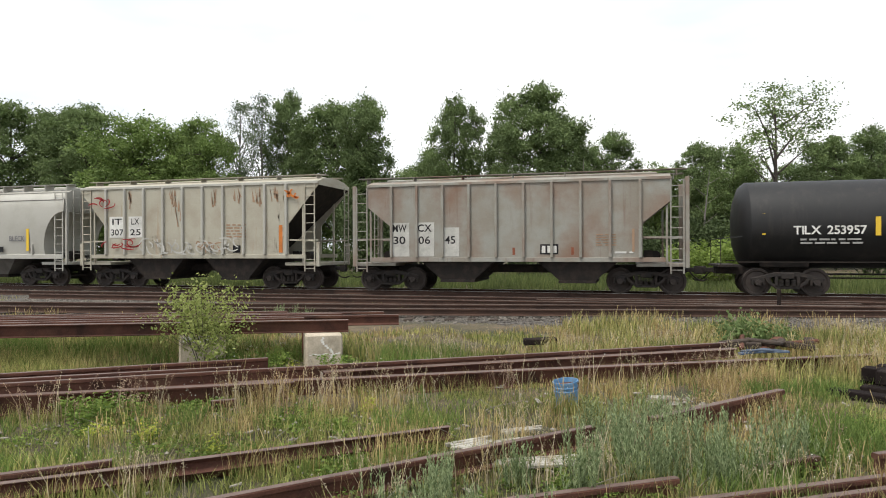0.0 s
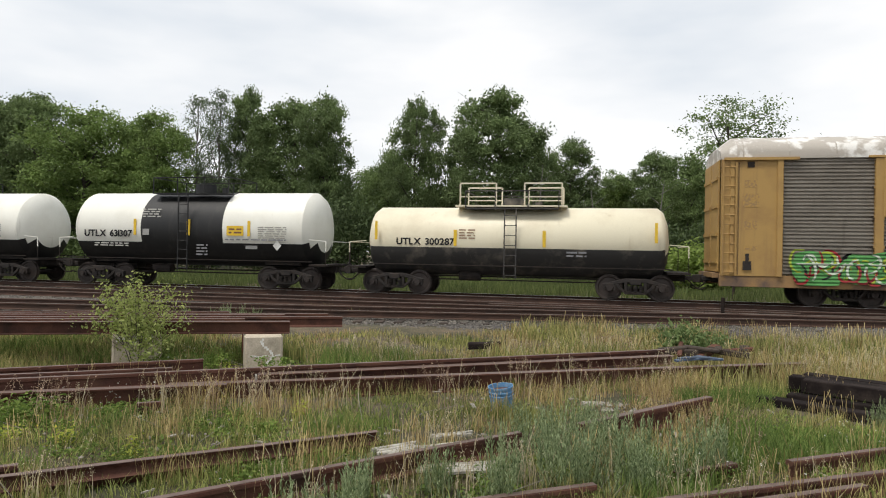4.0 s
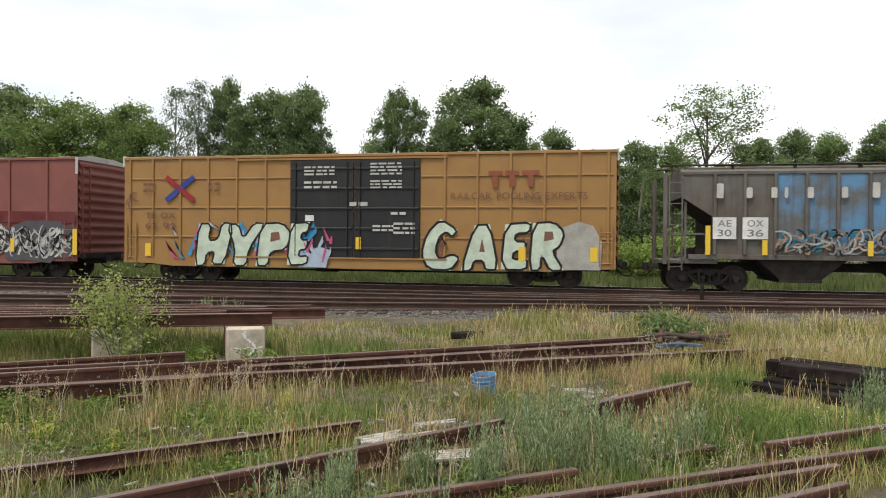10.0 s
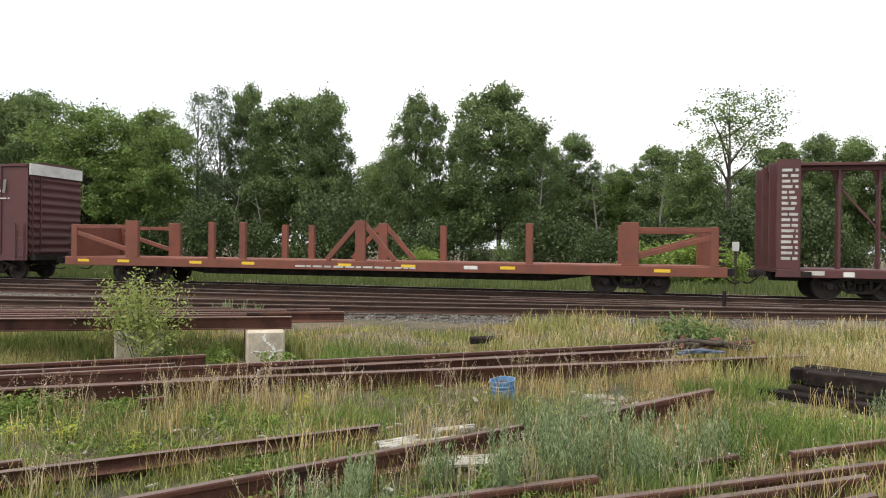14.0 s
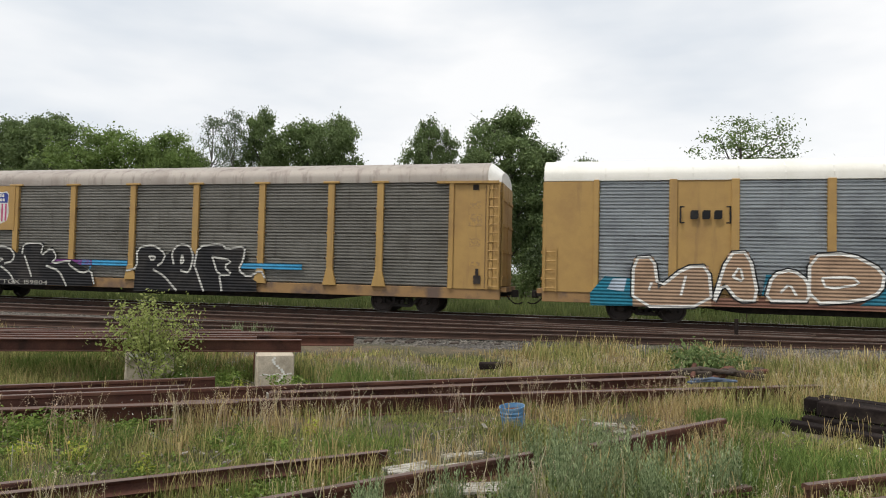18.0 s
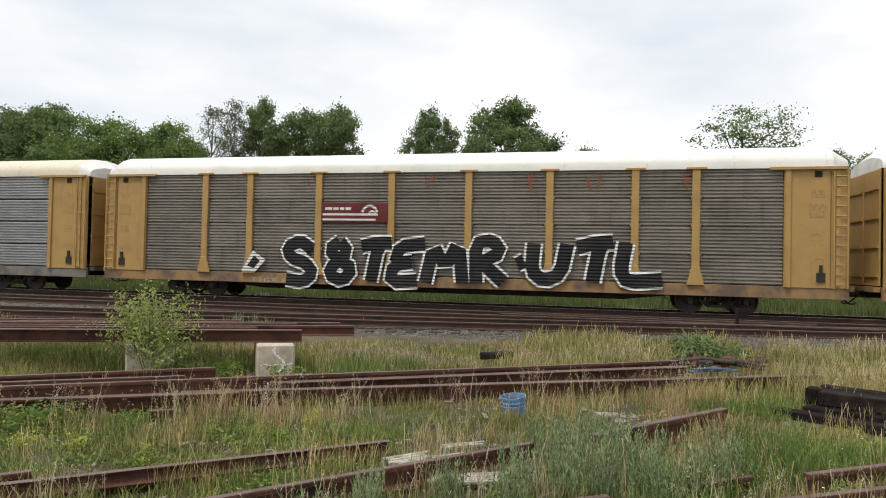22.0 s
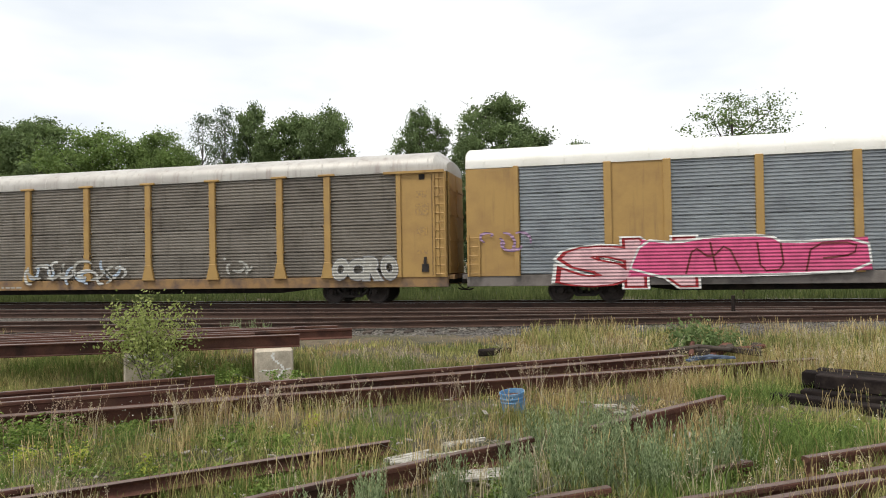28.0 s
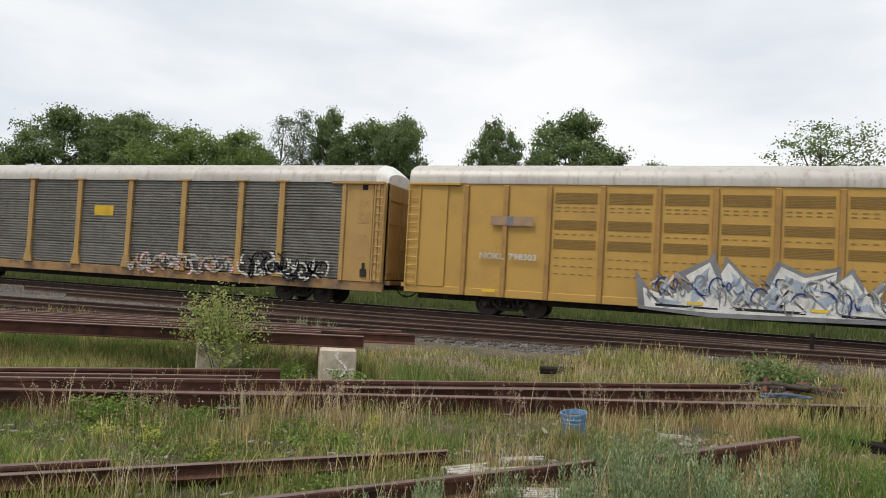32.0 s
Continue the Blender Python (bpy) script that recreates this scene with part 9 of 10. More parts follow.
bars(CN, -8.55, -7.9, 0.95, 1.3, 4, "ghost", BY, 140)
bars(CN, 2.8, 3.9, 3.9, 4.3, 3, "ghost", DY, 141)
bars(CN, 0.4, 1.8, 3.0, 3.4, 3, "ghost", DY, 142)
for x in (-6.1, -3.2, 2.9, 6.0):
    plate(CN, x, x + 0.16, 1.05, 1.5, M_yellow, BY - 0.02, "reflector")
for e in (-1, 1):
    part("end_band", Shape().box(e * 9.5, e * 9.56, -1.48, 1.48, 4.5, 4.98), paint("white"), CN, "white end cap")
# centre-beam and flat car
bars(CB, -11.5, -11.0, 1.3, 4.4, 17, "dwhite", -1.475, 151)
bars(CB, 10.98, 11.55, 1.3, 4.4, 14, "dwhite", -1.475, 152)
plate(CB, 5.0, 5.7, 0.55, 0.9, "dwhite", -1.53, "plate", "white marker plate")
for i in range(9):
    plate(CB, -10.8 + i * 2.4, -10.2 + i * 2.4, 0.84, 0.98, ("dwhite", "brown", "ghost")[i % 3], -1.53, "worn_patch")
bars(FL, -2.6, 2.2, 0.76, 0.9, 1, "dwhite", -1.53, 153)
plate(FL, 4.0, 4.5, 0.82, 0.95, "white", -1.53)
# newer bright racks
bracket_sign(R19, -9.1, -7.46, 3.43, 4.02, RY, None)
outlined(R19, ([(-10.6, 0.57), (-10.58, 2.23), (-9.92, 2.28), (-9.77, 1.19), (-8.9, 1.95), (-8.16, 2.01), (-8.05, 0.66)], [(-8.05, 0.66), (-7.54, 2.44), (-6.91, 2.5), (-6.6, 0.89), (-7.23, 0.86), (-7.69, 1.47)], [(-6.41, 0.89), (-6.18, 1.76), (-5.6, 1.94), (-5.12, 1.57), (-5.09, 0.93), (-5.51, 0.92)], [(-5.09, 0.84), (-5.08, 2.4), (-3.9, 2.49), (-2.91, 1.92), (-3, 1.28), (-3.62, 0.98)],), "tan", "white", RY, 0.10, "black")
outlined(R19, ([(2.27, 0.61), (2.15, 1.21), (2.59, 1.38), (3.16, 1.32), (3.26, 2.12), (4.53, 2.15), (4.37, 0.59)], [(4.66, 0.6), (4.53, 2.28), (5.99, 2.32), (6.08, 1.94), (5.7, 1.7), (5.72, 0.6)], [(5.79, 0.95), (5.93, 1.84), (6.49, 2.09), (7.2, 1.95), (7.44, 1.26), (7.26, 0.67), (6.14, 0.54)], [(7.48, 0.61), (7.39, 1.68), (7.57, 2.17), (9.13, 2.2), (9.07, 1.54), (8.83, 0.64)], [(9.33, 0.59), (9.2, 2.01), (10.82, 2.05), (11.3, 1.6), (11.17, 1.05), (11.69, 0.58)],), "brown", "dwhite", RY, 0.10, "black")
for o in ([(-4.72, 1.68), (-3.83, 1.74), (-3.59, 1.5), (-4.6, 1.33), (-4.72, 1.68)], [(-7.41, 1.66), (-7.18, 2.03), (-7.06, 1.49), (-7.41, 1.66)], [(-10.07, 1.14), (-9.98, 1.41)], [(-9.03, 0.99), (-8.88, 1.66)], [(-5.95, 1.17), (-5.68, 1.48), (-5.47, 1.09)], [(2.86, 1.1), (3.36, 1.36), (3.67, 0.78)], [(6.58, 1.31), (6.8, 1.57), (7.06, 1.28), (6.58, 1.23)], [(4.97, 1.41), (5.02, 1.18)], [(7.85, 1.5), (8.13, 1.51), (7.99, 0.97)], [(10.41, 1.67), (10.61, 1.55), (10.37, 1.43), (10.41, 1.67)], [(9.92, 1.19), (10.14, 0.73)],):
    ribbon(R19, o, 0.08, "white", RY - 0.012)
for o in ([(-12.01, 0.56), (-12.03, 0.99), (-11.53, 1.59), (-10.65, 1.53), (-10.53, 0.59)], [(-3.61, 0.82), (-3, 1.28), (-2.67, 1.65), (-2.07, 1.45), (-1.87, 0.86)], [(1.14, 0.55), (1.54, 1.06), (2.25, 1.23), (2.37, 0.56)], [(11.4, 0.65), (11.47, 1.43), (11.98, 1.48), (12.65, 1.09), (12.69, 0.62)], [(-5.09, 1), (-4.84, 1.76), (-6.38, 1.76), (-6.51, 1.06)],):
    patch(R19, o, "petrol", RY + 0.009, "graffiti", "blue-green painted ground")
for o in ([(-11.46, 1.14), (-11.27, 1.51), (-10.8, 1.53), (-10.89, 1.07)], [(-2.81, 1.18), (-2.47, 1.57), (-2.2, 1.41), (-2.28, 1.07)], [(-6.47, 1.24), (-6.25, 1.64), (-6.06, 1.52)], [(1.59, 0.7), (1.87, 1.04), (2.2, 0.83)], [(11.68, 0.88), (11.85, 1.29), (12.25, 1.11), (12.16, 0.79)],):
    patch(R19, o, "paleblue", RY + 0.006, "graffiti", "pale blue painted bubble")
patch(R19, jagged(-12.0, -2.6, 0.66, 1.05, 9, 31, 0.6), "brown", RY + 0.012, "graffiti", "brown painted base")
patch(R19, jagged(1.2, 12.0, 0.64, 1.05, 9, 32, 0.6), "brown", RY + 0.012, "graffiti", "brown painted base")
strokes(R19, -1.2, 1.0, 1.3, 2.0, 8, "blue", RY, 168, 0.07, size=0.3)
plate(R19, 12.3, 13.0, 1.75, 1.85, M_yellow, -1.575)
# shield rack
shield(R20, -8.28, RY)
for o in ([(-9.25, 0.61), (-8.99, 1.6), (-8.78, 2.24), (-7.55, 2.31), (-7.06, 1.97), (-6.79, 2.44), (-5.71, 2.46), (-5.81, 1.99), (-5.28, 2.3), (-5, 1.9), (-5.37, 1.57), (-4.32, 1.74), (-3.29, 1.29), (-3.23, 0.68)], [(-1.24, 0.54), (-1.15, 2.32), (-0.34, 2.44), (0.25, 2.03), (0.77, 2.47), (1.33, 2.4), (1.56, 2.06), (1.7, 2.42), (2.75, 2.52), (2.93, 2.29), (3.8, 2.44), (3.77, 1.88), (3.46, 1.46), (4.31, 1.05), (4.32, 0.66)],):
    patch(R20, o, "black", RY, "graffiti_letter", "black painted letters")
for o in ([(-9.27, 1.17), (-8.82, 1.23), (-8.88, 1.72), (-8.67, 2.29), (-7.55, 2.26), (-7.23, 1.95), (-7.31, 1.65), (-7.75, 1.53)], [(-8.25, 1.78), (-7.76, 1.74), (-8.02, 1.62), (-8.25, 1.78)], [(-7.93, 1.42), (-7.39, 1.09), (-7.16, 0.68)], [(-6.84, 1.97), (-6.77, 2.44), (-5.75, 2.46), (-5.89, 1.88), (-5.34, 2.26), (-5.04, 1.86), (-5.37, 1.57), (-4.32, 1.74), (-4.49, 1.57), (-3.78, 1.19), (-3.33, 1.36), (-3.15, 0.76)], [(-6.71, 1.91), (-6.3, 1)], [(-5.58, 1.48), (-4.9, 1.29), (-4.51, 0.64)], [(-1.64, 1.36), (-1.1, 1.48), (-1.15, 2.32), (-0.34, 2.44), (0.21, 2.07), (0.06, 1.72), (-0.17, 1.59)], [(0.59, 1.66), (0.47, 2.15), (0.81, 2.49), (1.29, 2.44), (1.49, 1.99), (1.31, 1.32), (0.9, 1.43)], [(0.96, 2.05), (1.06, 1.78), (0.89, 1.67), (0.96, 2.05)], [(1.53, 1.59), (1.67, 2.42), (2.75, 2.52), (2.93, 2.31), (3.77, 2.44), (3.7, 1.88), (3.49, 1.5), (3.92, 1.21), (4.48, 1.52), (4.66, 1.19)], [(2.33, 2), (2.6, 1.28), (3.25, 1.3), (2.85, 1.62), (3.24, 1.86), (2.33, 2)], [(-0.36, 1.44), (0.18, 1.18), (0.76, 0.6)], [(1.57, 1.57), (1.99, 0.6)], [(2.67, 1.25), (2.79, 0.64)], [(-0.56, 1.99), (-0.21, 1.95), (-0.44, 1.78), (-0.56, 1.99)],):
    ribbon(R20, o, 0.085, "dwhite", RY - 0.004)
for x0, x1, c in ((-12.0, -9.4, "purple"), (-5.4, -3.3, "purple"), (-4.0, -1.6, "sky"), (3.6, 6.2, "sky")):
    shards(R20, x0, x1, 1.35, 1.75, 1, c, RY + 0.014, int(x0), 0.3)
    plate(R20, x0, x1, 1.55, 1.78, c, RY + 0.014, "graffiti")
write(R20, "TTGX 159804", -8.1, -5.48, 0.68, 0.86, "ghost", RY - 0.004, 0.01)
# silver rack
bracket_sign(R21, -6.6, -4.9, 3.25, 3.86, RY)
strokes(R21, 1.4, 7.4, 1.9, 2.5, 16, "palepink", RY + 0.016, 177, 0.06, size=0.3)
throw(R21, "COEK", 1.75, 6.6, 0.85, 2.15, "teal", "purple", RY, "ghost", 17, 0.045, 0.07, 0.25, 0.1)
strokes(R21, 1.8, 6.8, 0.9, 2.1, 16, "silver", RY - 0.006, 176, 0.05, size=0.25)
layered(R21, 1.7, 6.3, 0.8, 2.3, ("palepink", "mint"), RY + 0.012, 175, n=10, width=0.06)
strokes(R21, 9.6, 12.0, 1.3, 1.85, 12, "grey", RY, 178, 0.05, size=0.25)
write(R21, "TTGX 160211", -8.0, -5.4, 0.70, 0.86, "black", -1.536, 0.01)
# rust-stained rack with large letters
plate(R22, -4.26, -1.6, 3.05, 3.76, "maroon", RY + 0.004, "sign_plate", "brown-red sign plate")
for z0, z1, x1 in ((3.29, 3.37, -1.98), (3.1, 3.17, -2.06)):
    plate(R22, -4.2, x1, z0, z1, "white", RY - 0.003, "sign_line")
bars(R22, -4.1, -2.95, 3.46, 3.66, 1, "white", RY, 181)
ribbon(R22, [(-2.3 + 0.3 * math.cos(a), 3.36 + 0.3 * math.sin(a)) for a in np.linspace(3.0, 0.2, 8)], 0.09, "white", RY - 0.004, label="white arch of an emblem")
ribbon(R22, [(-2.2 + 0.14 * math.cos(a), 3.32 + 0.14 * math.sin(a)) for a in np.linspace(3.4, 0.2, 6)], 0.07, "white", RY - 0.004, label="white arch of an emblem")
stroked(R22, ([(-4.66, 2.01), (-5.09, 2.31), (-5.65, 2.04), (-5.5, 1.66), (-4.83, 1.45), (-4.54, 1.07), (-4.95, 0.73), (-5.66, 0.82)], [(-3.46, 2.29), (-3.91, 1.99), (-3.49, 1.6), (-2.93, 1.28), (-3.33, 0.8), (-3.93, 1.04), (-3.67, 1.47), (-3.13, 1.91), (-3.46, 2.29)], [(-2.59, 2.13), (-1.97, 2.26), (-1.26, 2.27), (-1.92, 2.22), (-2.2, 0.82)], [(-0.12, 2.25), (-1.08, 2.15), (-1.28, 1.52), (-0.41, 1.62), (-1.33, 1.44), (-1.44, 0.8), (-0.4, 0.9)], [(-0.09, 0.83), (0.22, 2.21), (0.66, 1.4), (1.15, 2.35), (1.31, 0.88)], [(1.81, 0.89), (1.78, 2.32), (2.4, 2.42), (2.73, 2), (2, 1.62), (2.8, 0.92)], [(3.29, 1.57), (3.55, 1.7)], [(3.88, 2.34), (3.8, 1.34), (4.24, 1), (4.83, 1.26), (5.04, 2.32)], [(5.39, 2.21), (6.08, 2.38), (6.73, 2.42), (6.16, 2.34), (5.92, 1.01)], [(7.03, 2.4), (6.86, 1.42), (7.09, 1.04), (8.23, 1.15)],), "black", "white", RY, 0.48, 0.085)
patch(R22, [(-7.6, 1.1), (-7.1, 1.9), (-6.55, 1.55), (-7.0, 1.05)], "white", RY + 0.003, "graffiti")
patch(R22, [(-7.35, 1.3), (-7.05, 1.7), (-6.8, 1.5), (-7.05, 1.2)], "black", RY, "graffiti")
for x in (-4.9, -0.2, 3.4, 5.7, 8.9):
    shards(R22, x, x + 0.4, 4.2, 4.9, 4, "burnt", -1.513, int(x * 5), 0.4, 1.5, "rust_stain", 0.2)
write(R22, "TTGX 604101", -7.2, -4.9, 0.68, 0.84, "ghost", -1.536, 0.01)
# silver rack with cream roof
bracket_sign(R23, -6.8, -5.07, 3.2, 3.78, RY)
outlined(R23, ([(-3.81, 0.79), (-3.32, 1.54), (-2.53, 1.44), (-3.01, 1.74), (-2.2, 2.03), (-1.7, 1.14), (-1.9, 0.81)], [(-1.74, 1.09), (-1.28, 1.99), (-0.66, 1.6), (-0.02, 1.74), (-0.24, 0.98), (-1.45, 0.82)], [(-0.24, 0.98), (0.18, 1.8), (0.84, 1.93), (1.51, 1.15), (0.86, 0.89)], [(0.86, 0.89), (1.43, 2.1), (2.26, 1.45), (2.47, 0.98)], [(2.47, 0.94), (2.72, 1.8), (3.51, 1.64), (4.01, 1.72), (4.14, 1.14), (4.3, 0.82)],), "white", "black", RY, 0.07)
for o in ([(-3.55, 1.08), (-2.65, 1.15), (-2.39, 1.4)], [(-3.3, 0.77), (-2.58, 0.84)], [(-1.46, 1.19), (-0.86, 1.35), (-0.45, 1.21)], [(-1.15, 1.76), (-0.93, 1)], [(-0.05, 1.23), (0.55, 1.48), (1.15, 1.22)], [(0.35, 1.64), (0.6, 0.92), (0.87, 0.65)], [(1.35, 1.5), (1.62, 1.67), (1.79, 1.4), (1.39, 1.31)], [(1.76, 0.96), (2.75, 0.71)], [(2.85, 1.31), (3.08, 1.62), (3.33, 0.96), (3.45, 0.69)], [(3.52, 1.32), (3.94, 1.42), (3.72, 1.08)], [(3.68, 0.97), (4.34, 0.8)], [(-0.02, 1.74), (0.37, 0.62)], [(-2.07, 0.97), (-1.81, 0.65)],):
    ribbon(R23, o, 0.06, "black", RY - 0.012)
for o in ([(-4.12, 0.66), (-3.8, 1.07), (-3.5, 0.68)], [(1.36, 0.74), (1.95, 1.04), (2.55, 0.85), (2.45, 0.61)], [(3.14, 0.64), (3.45, 1.01), (3.65, 0.61)], [(-1.65, 0.65), (-1.25, 0.86), (-0.94, 0.68)],):
    patch(R23, o, "navy", RY + 0.006, "graffiti", "dark blue painted shade")
for o in ([(-2.08, 1.57), (-1.59, 2.19), (-0.97, 1.91), (-1.26, 1.39)], [(2.44, 1.49), (2.72, 1.9), (3.51, 1.72)],):
    patch(R23, o, "lilac", RY + 0.008, "graffiti", "faded violet painted shade")
strokes(R23, -12.0, -1.0, 1.2, 2.2, 14, "silver", RY + 0.08, 191, 0.07, size=0.5)
write(R23, "TTGX974759", -7.09, -4.17, 0.69, 0.87, "white", -1.536, 0.02)
# turquoise rack
shield(R24, -8.25, RY)
patch(R24, [(-14.07, 0.51), (-13.05, 2.02), (-11.98, 1.93), (-10.94, 2.26), (-10.45, 2.74), (-9.57, 2.82), (-8.99, 2.5), (-8.39, 2.72), (-7.42, 2.78), (-6.42, 2.79), (-6.19, 2.44), (-5.31, 2.65), (-4.32, 2.24), (-3.77, 1.95), (-2.65, 1.92), (-1.19, 0.71)], "black", RY + 0.009, "graffiti", "black painted back")
for o in ([(-3.88, 1.95), (-3.12, 1.84), (-2.69, 1.55), (-3.43, 1.32)], [(-3.33, 1.32), (-2.69, 1.38), (-2.36, 1.04), (-3.1, 0.92)], [(-11.23, 2.48), (-10.61, 2.7), (-10.71, 2.38)]):
    patch(R24, o, "petrol", RY + 0.004, "graffiti", "blue-green painted shade")
for o in ([(-11.87, 2.21), (-11.06, 2.35), (-11.35, 2.04), (-11.75, 1.99)], [(-10.36, 2.23), (-9.79, 2.45), (-10.12, 1.8)], [(-7.48, 2.42), (-7.09, 2.92), (-6.85, 2.42), (-7.18, 2.15)], [(-3.44, 1.5), (-2.8, 1.76), (-3.11, 1.38)], [(-2.78, 0.95), (-2.04, 1.15), (-2.21, 0.77)], [(-4.64, 2.03), (-4.16, 2.19), (-4.09, 1.9)]):
    patch(R24, o, "pink", RY + 0.004, "graffiti", "pink painted edge")
patch(R24, [(-14, 0.74), (-13.78, 1.35), (-13.28, 2.06), (-12.76, 1.9), (-12.51, 1.55), (-11.52, 2.3), (-10.94, 2.22), (-9.9, 2.32), (-9.8, 2.84), (-9.29, 2.38), (-8.31, 2.3), (-7.94, 2.96), (-7.47, 2.31), (-7.18, 2.06), (-6.89, 2.27), (-5.74, 2.44), (-5.56, 2.08), (-5.19, 2.34), (-4.75, 1.99), (-3.77, 2.02), (-4.09, 1.72), (-3.36, 0.94), (-4.07, 0.73), (-9.51, 0.66), (-13.71, 0.6)], "teal", RY, "graffiti", "turquoise painted letters")
for o in ([(-13.16, 2.01), (-12.8, 1.86), (-12.55, 1.25), (-12.91, 1.46)], [(-11.26, 2.17), (-10.2, 2.34), (-10.42, 1.76)], [(-9.38, 2.5), (-8.87, 2.08), (-8.56, 1.61), (-8.97, 1.82)], [(-9.7, 2.28), (-9.49, 1.43), (-9.62, 1.39)], [(-6.12, 1.61), (-5.48, 2.25), (-5.81, 1.74)], [(-5.4, 1.04), (-4.95, 1.55), (-4.58, 1.31)], [(-8.83, 0.8), (-8.5, 0.98), (-7.48, 0.98), (-8.72, 1.07)], [(-8.39, 1.15), (-7.76, 1.11), (-8.17, 1.31)], [(-11.94, 1.43), (-11.27, 1.74), (-11.84, 1.32)], [(-12.07, 0.91), (-10.86, 1.21), (-11.84, 1.08)], [(-7.05, 1.47), (-6.7, 1.02), (-6.95, 0.97)], [(-4.63, 1.76), (-4.03, 1.9), (-4.41, 1.65)]):
    patch(R24, o, "black", RY - 0.004, "graffiti", "black mark inside painted letters")
for o in ([(-9.55, 1.97), (-9.4, 1.43), (-9.49, 1.48)], [(-7.87, 2.69), (-7.7, 2.26), (-7.83, 2.3)], [(-4.07, 0.9), (-3.93, 1.53), (-3.75, 0.97)], [(-13.49, 1.03), (-13.37, 1.69), (-13.2, 1.1)], [(-6.84, 2.1), (-6.65, 1.48), (-6.78, 1.56)]):
    patch(R24, o, "mint", RY - 0.004, "graffiti", "pale painted glint")
patch(R24, [(-2.99, 1.74), (-2.7, 1.92), (-1.11, 0.65), (-1.72, 0.64), (-2.43, 1.41)], "black", RY + 0.002, "graffiti", "black painted bar")
patch(R24, [(-1.17, 1.54), (-0.79, 1.7), (0.08, 1.59), (-0.03, 1.08), (-0.99, 0.96)], "black", RY, "graffiti", "black painted back")
for o in ([(-0.73, 1.7), (-0.28, 1.86), (0, 1.47), (-0.48, 1.55)], [(-0.99, 1.12), (-0.47, 1.3), (0.17, 1.19), (0.05, 0.96), (-0.99, 0.94)]):
    patch(R24, o, "teal", RY - 0.004, "graffiti", "turquoise painted letter")
patch(R24, [(1.29, 0.81), (1.52, 1.78), (2.09, 1.62), (3.09, 2.24), (3.58, 2.45), (4.28, 2.46), (4.97, 2.47), (5.65, 2.78), (7.19, 2.85), (9.09, 2.81), (9.28, 2.52), (10.03, 2.69), (10.95, 2.45), (12.41, 2.38), (13.45, 1.97), (13.13, 1.22), (12.24, 0.82)], "black", RY + 0.009, "graffiti", "black painted back")
for o in ([(1.69, 1.42), (2.89, 1.95), (3.38, 2.45), (4.08, 2.26), (3.29, 1.65)], [(10.58, 2.65), (11.68, 2.77), (11.5, 2.36), (10.77, 2.24)], [(12.5, 2.67), (12.98, 2.76), (13.17, 2.19), (12.68, 2.26)], [(12.15, 0.95), (13.31, 1.16), (13.49, 0.92), (12.24, 0.82)], [(5.42, 2.34), (5.89, 2.5), (5.76, 2.04)]):
    patch(R24, o, "pink", RY + 0.004, "graffiti", "pink painted edge")
for o in ([(4.97, 2.63), (5.38, 2.38), (5.11, 1.92)], [(1.66, 0.6), (2.3, 1.03), (2.15, 0.57)], [(12.77, 1.82), (13.28, 1.45), (12.87, 1.09)]):
    patch(R24, o, "petrol", RY + 0.002, "graffiti", "blue-green painted shade")
patch(R24, [(1.79, 0.98), (2.09, 1.53), (3.09, 1.65), (3.79, 1.82), (3.68, 2.25), (3.92, 2.58), (4.18, 2.22), (4.67, 2.44), (4.83, 2.83), (5.16, 2.75), (5.26, 2.23), (5.85, 2.24), (6.33, 2.61), (6.72, 2.59), (7.39, 2.48), (8.06, 2.57), (8.33, 3.17), (8.53, 2.67), (9.28, 2.56), (9.38, 2.2), (10.21, 2.29), (11.05, 2.12), (12.41, 2.88), (12.32, 2.19), (12.77, 1.82), (12.86, 1.25), (12.24, 0.84), (7.22, 0.66), (1.9, 0.61)], "teal", RY, "graffiti", "turquoise painted letters")
for o in ([(4.21, 1.62), (4.6, 1.94), (4.61, 1.44)], [(5.62, 2.28), (5.87, 2.08), (5.61, 1.46)], [(6.79, 1.3), (8.2, 1.59), (7.97, 1.38), (7.02, 1.27)], [(8.65, 1.97), (9, 2.11), (9.36, 1.99), (9.21, 1.74), (8.82, 1.8)], [(6.97, 2.19), (7.81, 2.07), (7.2, 2.01)], [(8.06, 2.12), (8.4, 2.32), (8.33, 1.32), (8.12, 1.36)], [(8.69, 1.35), (9.51, 1.49), (9.11, 1.15)], [(10.09, 1.56), (10.81, 1.8), (10.52, 1.36)], [(11.1, 1.78), (11.72, 1.97), (11.43, 1.57)], [(9.16, 1.27), (9.71, 0.76), (9.37, 0.75)], [(11.47, 1.11), (12.06, 0.84), (12.31, 1.16)], [(5.44, 0.57), (6.17, 1.23), (5.99, 0.58)]):
    patch(R24, o, "black", RY - 0.004, "graffiti", "black mark inside painted letters")
for o in ([(6.1, 0.86), (7.02, 0.97), (6.49, 0.6)], [(6.44, 1.47), (6.73, 1.62), (6.64, 1.32)], [(9.63, 1.45), (9.89, 1.57), (9.85, 1.33)]):
    patch(R24, o, "pink", RY - 0.005, "graffiti", "pink mark inside painted letters")
for o in ([(6.62, 2.29), (6.78, 1.7), (6.69, 1.62)], [(9.13, 2.33), (9.29, 1.18), (9.18, 1.36)], [(12.16, 2.38), (12.34, 1.31), (12.09, 1.23)]):
    patch(R24, o, "mint", RY - 0.005, "graffiti", "pale painted glint")
bars(R24, -7.6, -6.2, 0.72, 0.86, 1, "ghost", RY - 0.01, 200)
